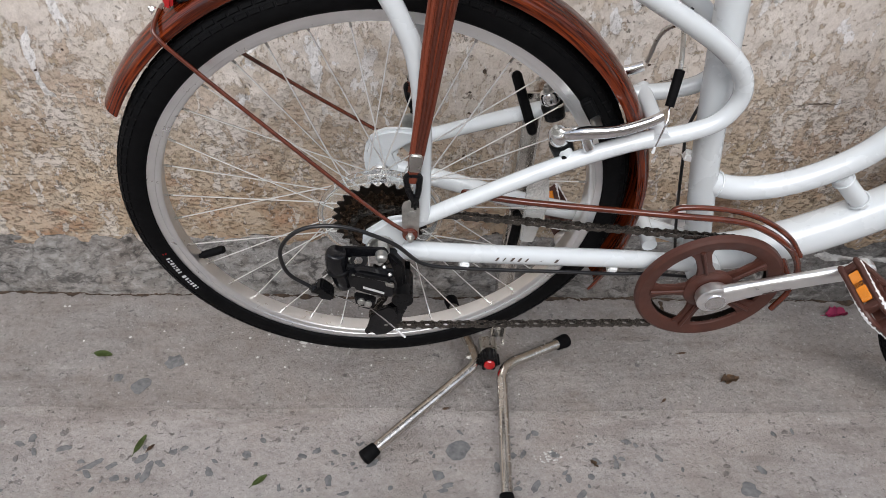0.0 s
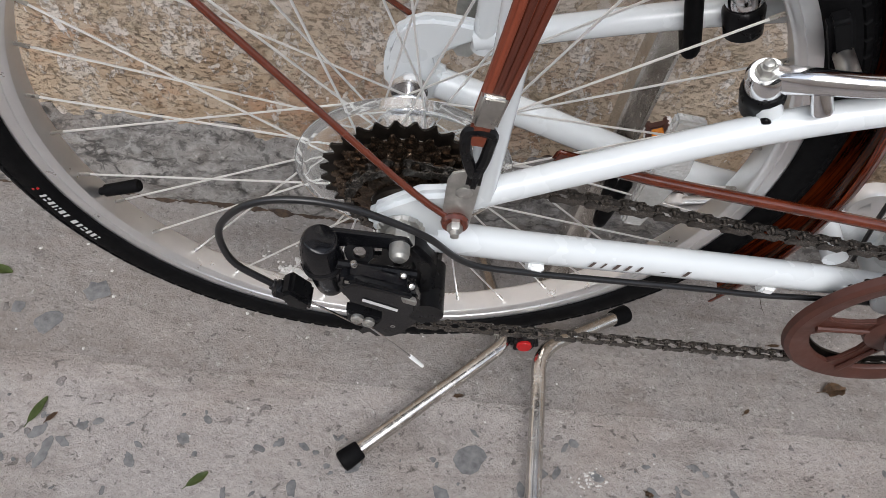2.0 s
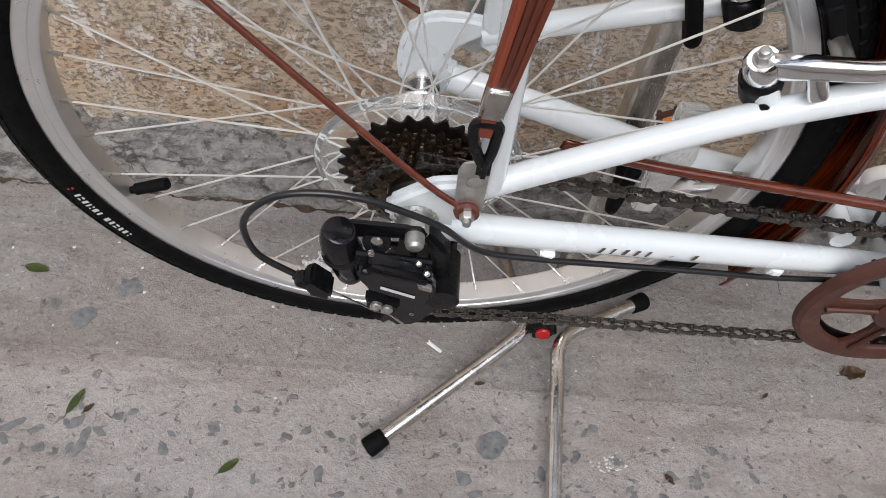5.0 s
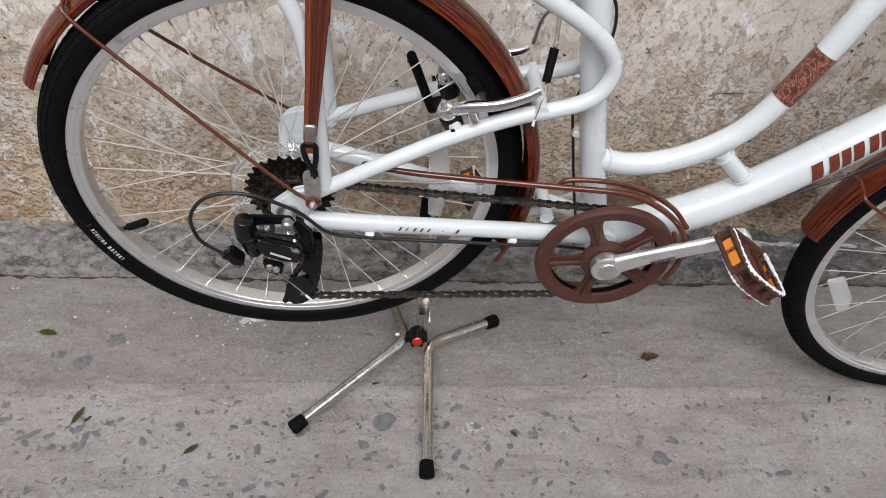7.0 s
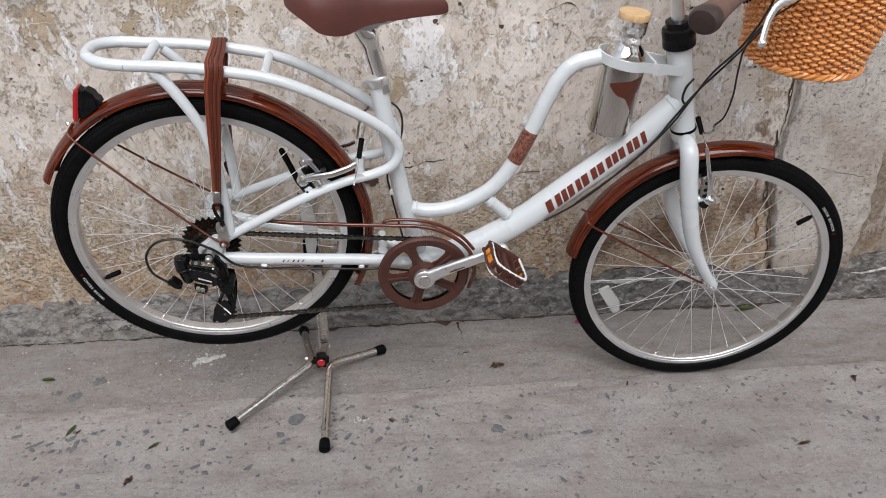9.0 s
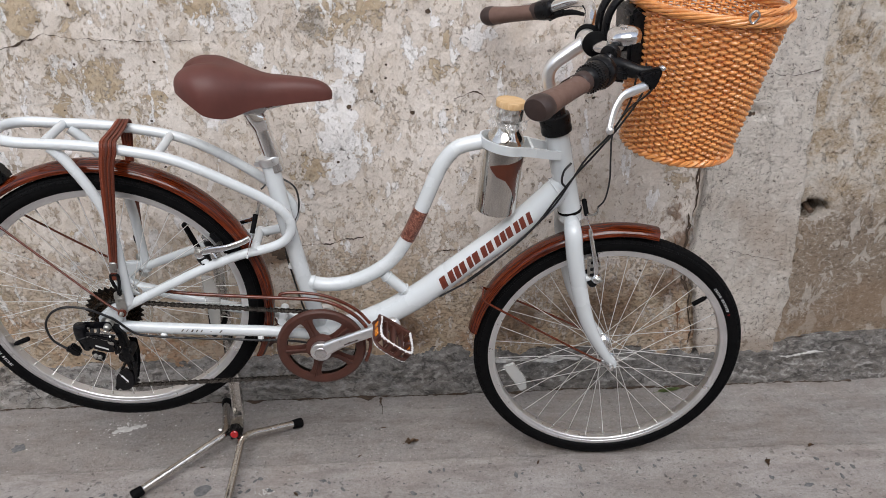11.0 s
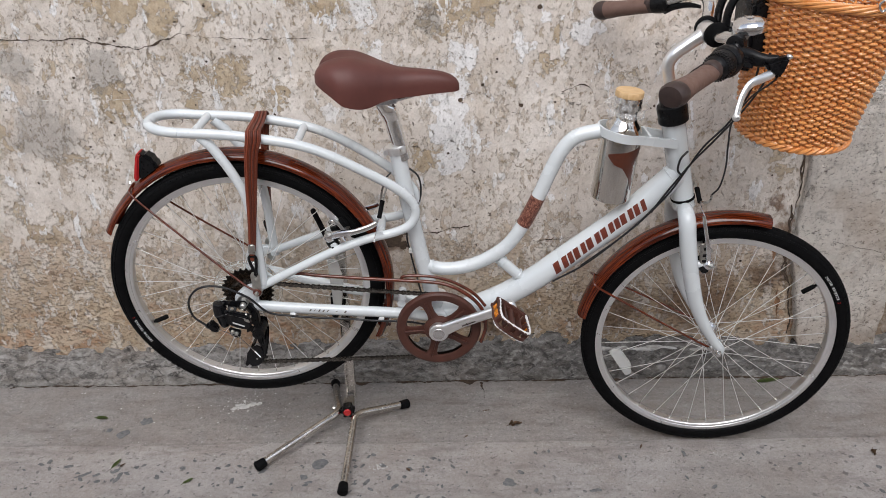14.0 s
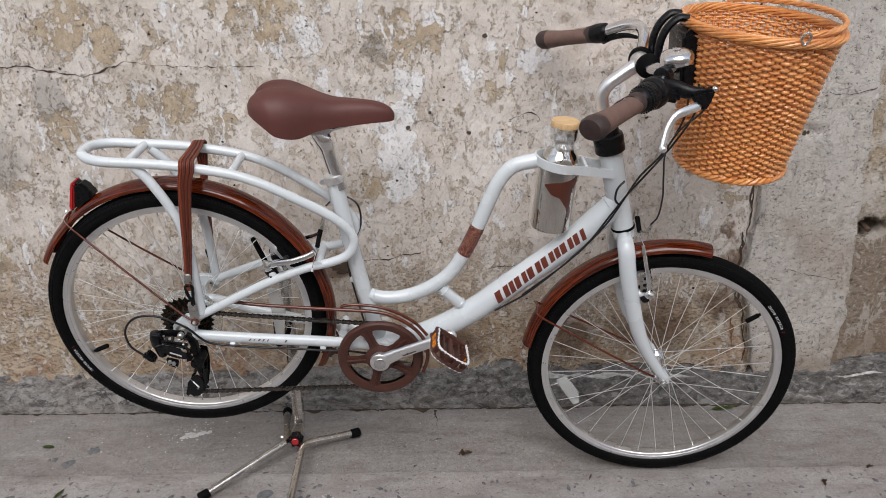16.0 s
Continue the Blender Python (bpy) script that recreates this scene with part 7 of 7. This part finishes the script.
LIME0 = make_mat("pale_scratch", (0.68, 0.65, 0.61), 0.9)
# shade inside cracks, crevices and pits, painted as flat strips and spots
CRACKM = worn(make_mat("crack_shade", (0.055, 0.045, 0.038), 0.95), 90, (0.02, 0.014, 0.011), (0.095, 0.062, 0.04))
RUSTM = worn(make_mat("bare_rusty_render", (0.2, 0.1, 0.05), 0.95), 70, (0.06, 0.035, 0.022), (0.33, 0.17, 0.085), None, 0.6, 0.003)
for k, (w, pts) in enumerate((
    (0.0085, [(-0.66, 0.998), (-0.526, 0.991), (-0.44, 0.994), (-0.351, 0.974), (-0.288, 0.969), (-0.213, 0.993)]),
    (0.0035, [(-0.213, 0.993), (-0.183, 1.0), (-0.072, 0.988), (0.041, 0.985), (0.147, 0.985)]),
    (0.004, [(0.27, 0.45), (0.305, 0.452), (0.376, 0.451), (0.438, 0.453), (0.486, 0.463), (0.525, 0.471)]),
    (0.0022, [(0.504, 0.825), (0.536, 0.838), (0.565, 0.836), (0.594, 0.813), (0.608, 0.791), (0.659, 0.782)]),
    (0.0022, [(0.657, 0.447), (0.688, 0.42), (0.751, 0.424), (0.813, 0.427)]),
    (0.003, [(-0.40, 0.90), (-0.385, 0.87), (-0.36, 0.855)]),
    (0.002, [(0.76, 0.84), (0.80, 0.852), (0.835, 0.846), (0.85, 0.80), (0.86, 0.77)]),
    (0.0025, [(0.98, 0.57), (1.02, 0.55), (1.08, 0.556)]),
)):
    ribbon("crack", pts, wall_place, w, CRACKM, wall, 20 + k, 0.0015)
ribbon("scratch_line", [(-0.62, 0.842), (-0.45, 0.838), (-0.30, 0.840), (-0.15, 0.839)], wall_place, 0.0022, LIME0, wall, 41, 0.0015)
# broken crevice down the edge of the render patch, with torn plaster beside it
for k, (z0, z1, wide, off) in enumerate(((0.10, 0.34, 0.014, -0.016), (0.28, 0.52, 0.020, -0.022), (0.47, 0.70, 0.013, -0.015), (0.66, 0.86, 0.010, -0.010), (0.33, 0.45, 0.016, -0.052), (0.16, 0.26, 0.012, -0.048))):
    bm = B()
    rows = []
    for i, z in enumerate(np.linspace(z0, z1, 40)):
        f = math.sin(math.pi * i / 39) ** 0.6
        x = pier_edge(z) + off + 0.010 * noise.noise(Vector((z * 14, k, 0.2))) + 0.004 * noise.noise(Vector((z * 70, k, 1.2)))
        w = wide * f * (0.25 + abs(noise.noise(Vector((z * 26, k * 3.3, 2)))) * 1.8 + 0.4 * abs(noise.noise(Vector((z * 110, k, 4)))))
        a, b = wall_place(x - w / 2, z), wall_place(x + w / 2, z)
        rows.append((bm.verts.new((a[0], a[1] - 0.0018, a[2])), bm.verts.new((b[0], b[1] - 0.0018, b[2]))))
    for (p, q), (r_, t_) in zip(rows, rows[1:]):
        bm.faces.new((p, q, t_, r_))
    part("crevice", bm, CRACKM if k < 4 else RUSTM, wall)
for k, (pts, w) in enumerate((([(1.552, 0.897), (1.585, 0.890), (1.62, 0.892), (1.668, 0.903)], 0.004), ([(1.535, 0.408), (1.58, 0.392), (1.62, 0.386), (1.67, 0.372)], 0.0035))):
    ribbon("crack", pts, pier_face, w, CRACKM, pier, 60 + k, 0.0018)
# small dark pits in the plaster
bm = B()
rnd = random.Random(5)
pits = [(0.697, 1.047, 0.007), (0.66, 0.805, 0.006), (0.504, 0.822, 0.006), (0.56, 0.86, 0.005), (0.285, 0.43, 0.012), (0.31, 0.425, 0.02), (0.34, 0.415, 0.014), (0.325, 0.44, 0.01), (0.47, 0.68, 0.004), (1.512, 0.792, 0.007), (1.523, 0.793, 0.005)]
pits += [(rnd.uniform(-0.7, 1.38), rnd.uniform(0.15, 1.15), rnd.uniform(0.0015, 0.004)) for _ in range(90)]
for x, z, r in pits:
    k = rnd.randint(5, 8) if r < 0.008 else 15
    ring = []
    for j in range(k):
        a = 2 * math.pi * j / k
        rr = r * rnd.uniform(0.6, 1.25)
        p = (pier_face if x > 1.46 else wall_place)(x + rr * math.cos(a) * 1.2, z + rr * math.sin(a))
        ring.append(bm.verts.new((p[0], p[1] - 0.0016, p[2])))
    bm.faces.new(ring)
tagged(part("plaster_pits", bm, CRACKM, wall), kind="stuff")
# ragged strips that paint the shade of gaps above and below the mortar skirting
for k in range(9):
    x0 = -0.85 + 0.31 * k
    ribbon("crevice", [(x0 + d, skirt_y(x0 + d) - 0.001) for d in (0.0, 0.08, 0.16, 0.24, 0.31)], ground_place, 0.011, CRACKM, skirt, 70 + k, 0.0016)
    ribbon("crevice", [(x0 + d, 0.96) for d in (0.0, 0.08, 0.16, 0.24, 0.31)], skirt_place, 0.03, CRACKM, skirt, 90 + k, 0.002)
LIME = worn(make_mat("lime_streak", (0.7, 0.69, 0.67), 0.85), 60, (0.3, 0.295, 0.285), (0.6, 0.59, 0.57))
for x0, x1, s0, tall in ((0.86, 1.135, 0.66, 0.15), (1.17, 1.30, 0.65, 0.13), (1.72, 1.86, 0.54, 0.08)):
    bm = B()
    rows = []
    for x in np.linspace(x0, x1, 70):
        f = min(1.0, (x - x0) / 0.03, (x1 - x) / 0.03)
        h = tall * (0.15 + 0.85 * f) * (0.75 + 0.7 * noise.noise(Vector((x * 30, s0, 1))) + 0.3 * noise.noise(Vector((x * 130, s0, 4))))
        mid = s0 + 0.05 * noise.noise(Vector((x * 12, 3, s0)))
        rows.append([])
        for j in range(6):
            p = skirt_place(x, mid + h * (j / 5 - 0.5))
            rows[-1].append(bm.verts.new((p[0], p[1] - 0.0022, p[2] + 0.0022)))
    for a, b in zip(rows, rows[1:]):
        for j in range(5):
            bm.faces.new((a[j], b[j], b[j + 1], a[j + 1]))
    part("lime_streak", bm, LIME, skirt, "white lime streak on the mortar")


def ground_z(x, y):
    return ground_place(x, y)[2]


def flat_bit(bm, x, y, r, long_, rnd, lift=0.0008, thick=0.0):
    k = rnd.randint(10, 14)
    turn = rnd.uniform(0, math.pi)
    ring = []
    for j in range(k):
        a = 2 * math.pi * j / k
        rr = r * rnd.uniform(0.7, 1.2)
        u, v = rr * math.cos(a) * long_, rr * math.sin(a)
        px, py = x + u * math.cos(turn) - v * math.sin(turn), y + u * math.sin(turn) + v * math.cos(turn)
        ring.append(bm.verts.new((px, py, ground_z(px, py) + lift)))
    top = bm.verts.new((x, y, ground_z(x, y) + lift + thick))
    for j in range(k):
        bm.faces.new((ring[j], ring[(j + 1) % k], top))


rnd = random.Random(8)
bm = B()
for _ in range(330):
    x = rnd.choice((rnd.uniform(-0.75, 0.5), rnd.uniform(-0.75, 1.75)))
    y = -0.02 - abs(rnd.gauss(0.03, 0.17))
    flat_bit(bm, x, y, rnd.choice((0.0014, 0.002, 0.003, 0.0042, 0.006)) * rnd.uniform(0.7, 1.2), rnd.uniform(1.0, 2.6), rnd, 0.0007, 0.0006)
tagged(part("set_pebbles", bm, STONE, ground), "dark pebbles set flush in the concrete", kind="stuff")
for x, y, r in ((0.126, -0.056, 0.019), (-0.384, 0.134, 0.016), (-0.432, 0.083, 0.017), (-0.474, 0.10, 0.009), (0.09, -0.10, 0.009), (0.60, -0.135, 0.014)):
    bm = B()
    flat_bit(bm, x, y, r, 1.15, rnd, 0.001, 0.0012)
    part("set_stone", bm, STONE, ground, "grey stone set flush in the concrete")


def crumbs(name, spots, label, material):
    bm = B()
    for x, y, spread, count, size in spots:
        for _ in range(count):
            px, py = rnd.gauss(x, spread * 1.6), rnd.gauss(y, spread)
            r = size * rnd.uniform(0.25, 1.0) ** 1.6
            ball(bm, r, Matrix.Translation((px, min(py, 0.27), ground_z(px, py) + r * 0.3)) @ pose(0, 0, 0, 0, 0, rnd.uniform(0, 180)), (rnd.uniform(0.8, 1.6), 1, rnd.uniform(0.35, 0.7)), 5)
    ob = new(name, link_mesh(name, bm, material, 30))
    return tagged(ob, label, "plaster crumbs", kind="stuff")


crumbs("plaster_crumbs", [(-0.13, 0.195, 0.010, 60, 0.0045), (-0.15, 0.19, 0.03, 70, 0.003), (-0.05, 0.19, 0.03, 16, 0.0025), (0.275, -0.071, 0.007, 70, 0.0019), (0.0, 0.08, 0.16, 40, 0.0022), (0.9, 0.1, 0.25, 40, 0.002), (-0.45, 0.15, 0.1, 14, 0.003), (0.4, -0.1, 0.2, 40, 0.0018)], "white plaster crumbs fallen on the concrete", CHIP)
bm = B()
for x, y, r in ((-0.130, 0.193, 0.012), (-0.108, 0.198, 0.009), (-0.085, 0.203, 0.006), (-0.15, 0.185, 0.008)):
    flat_bit(bm, x, y, r, 1.7, rnd, 0.0012, 0.0015)
tagged(new("plaster_dust", link_mesh("plaster_dust", bm, CHIP, 30)), "smear of white plaster dust on the concrete", "plaster dust", kind="stuff")


def leaf(name, x, y, turn, length, width, material, label, curl=0.15, category="leaf"):
    """A pointed blade with a raised midrib and curled sides."""
    bm = B()
    n = 9
    rows = []
    rl = random.Random(int((x + 3) * 1000 + (y + 3) * 77))
    for i in range(n + 1):
        t = i / n
        w = width * 0.5 * math.sin(math.pi * min(1, t * 0.94 + 0.03)) ** 0.8 * (rl.uniform(0.55, 1.15) if curl > 0.5 else 1.0)
        row = []
        for j in range(-2, 3):
            u = (t - 0.5) * length
            v = w * j / 2
            z = 0.0025 + curl * abs(v) * (1 + 0.6 * math.sin(5 * t + j)) + curl * 0.35 * length * (t - 0.5) ** 2 + rl.uniform(-1, 1) * (0.0035 if curl > 0.5 else 0.0006)
            row.append(bm.verts.new((u, v, z)))
        rows.append(row)
    for p, q in zip(rows, rows[1:]):
        for j in range(4):
            bm.faces.new((p[j], q[j], q[j + 1], p[j + 1]))
    tube(bm, [(-0.5 * length - 0.2 * length, 0, 0.002), (-0.45 * length, 0, 0.003)], 0.0006, 5)
    bmesh.ops.solidify(bm, geom=bm.faces[:], thickness=0.0004)
    ob = new(name, link_mesh(name, bm, material, 60))
    ob.matrix_basis = pose(x, y, ground_z(x, y) - 0.001, 0, 0, turn)
    return tagged(ob, label, category, "leaf litter on the paving" if category == "leaf" else "")


leaf("fallen_leaf", -0.514, 0.152, -8, 0.034, 0.016, LEAFG, "small green fallen leaf on the concrete", 0.35)
leaf("fallen_leaf", -0.401, -0.037, 70, 0.036, 0.011, LEAFG, "narrow dull green leaf lying on the concrete", 0.3)
leaf("leaf_scrap", -0.382, -0.045, 50, 0.016, 0.007, LEAFD, "tiny dark scrap of dry leaf", 0.4)
leaf("fallen_leaf", -0.197, -0.105, 40, 0.028, 0.011, LEAFG, "torn green leaf lying on the concrete", 0.3)
leaf("dry_leaf", 0.635, 0.086, 10, 0.036, 0.022, LEAFD, "crumpled dry brown leaf on the concrete", 0.75)
leaf("dry_seed", 0.351, -0.084, -50, 0.016, 0.008, LEAFD, "small brown seed husk on the concrete", 0.6, "seed")
leaf("fallen_leaf", 1.386, 0.258, 8, 0.07, 0.02, LEAFG, "olive leaf lying by the mortar skirting", 0.3)
leaf("dry_leaf", 1.532, -0.055, 75, 0.022, 0.014, LEAFD, "curled dry brown leaf on the concrete", 0.9)
leaf("dry_leaf", 1.675, 0.0, 20, 0.02, 0.012, LEAFD, "curled dry brown leaf on the concrete", 0.9)
leaf("leaf_scrap", 1.297, -0.251, 10, 0.035, 0.010, LEAFD, "dark leaf scrap on the concrete", 0.3)
leaf("fallen_leaf", -0.23, -0.205, 60, 0.026, 0.016, LEAFD, "dark withered leaf curled on the concrete", 0.7)
leaf("leaf_scrap", 0.562, 0.149, 5, 0.018, 0.005, LEAFD, "tiny dark scrap of dry leaf", 0.3)
leaf("leaf_scrap", 0.501, 0.043, 40, 0.012, 0.005, LEAFD, "tiny dark scrap of dry leaf", 0.3)
leaf("leaf_scrap", 0.108, 0.03, 10, 0.014, 0.006, LEAFD, "rust-coloured scrap of leaf under the stand leg", 0.5)
leaf("leaf_scrap", 0.951, -0.015, 65, 0.018, 0.005, LEAFD, "tiny dark scrap of dry leaf", 0.3)
leaf("petal", 0.902, 0.243, 0, 0.042, 0.034, PETALM, "crumpled magenta flower petal by the skirting", 1.1, "petal")
# joint across the smoother strip
bm = B()
rows = []
for t in np.linspace(0, 1, 30):
    y = 0.285 - 0.14 * t
    x = 0.553 + 0.012 * t + 0.006 * noise.noise(Vector((y * 40, 2, 2)))
    w = 0.0035 * max(0.0, 1 - 1.6 * t) * (0.4 + abs(noise.noise(Vector((y * 70, 5, 2)))) * 2)
    rows.append((bm.verts.new((x - w, y, ground_z(x, y) + 0.0009)), bm.verts.new((x + w, y, ground_z(x, y) + 0.0009))))
for (a, b), (c, d) in zip(rows, rows[1:]):
    bm.faces.new((a, b, d, c))
part("crack", bm, CRACKM, ground)
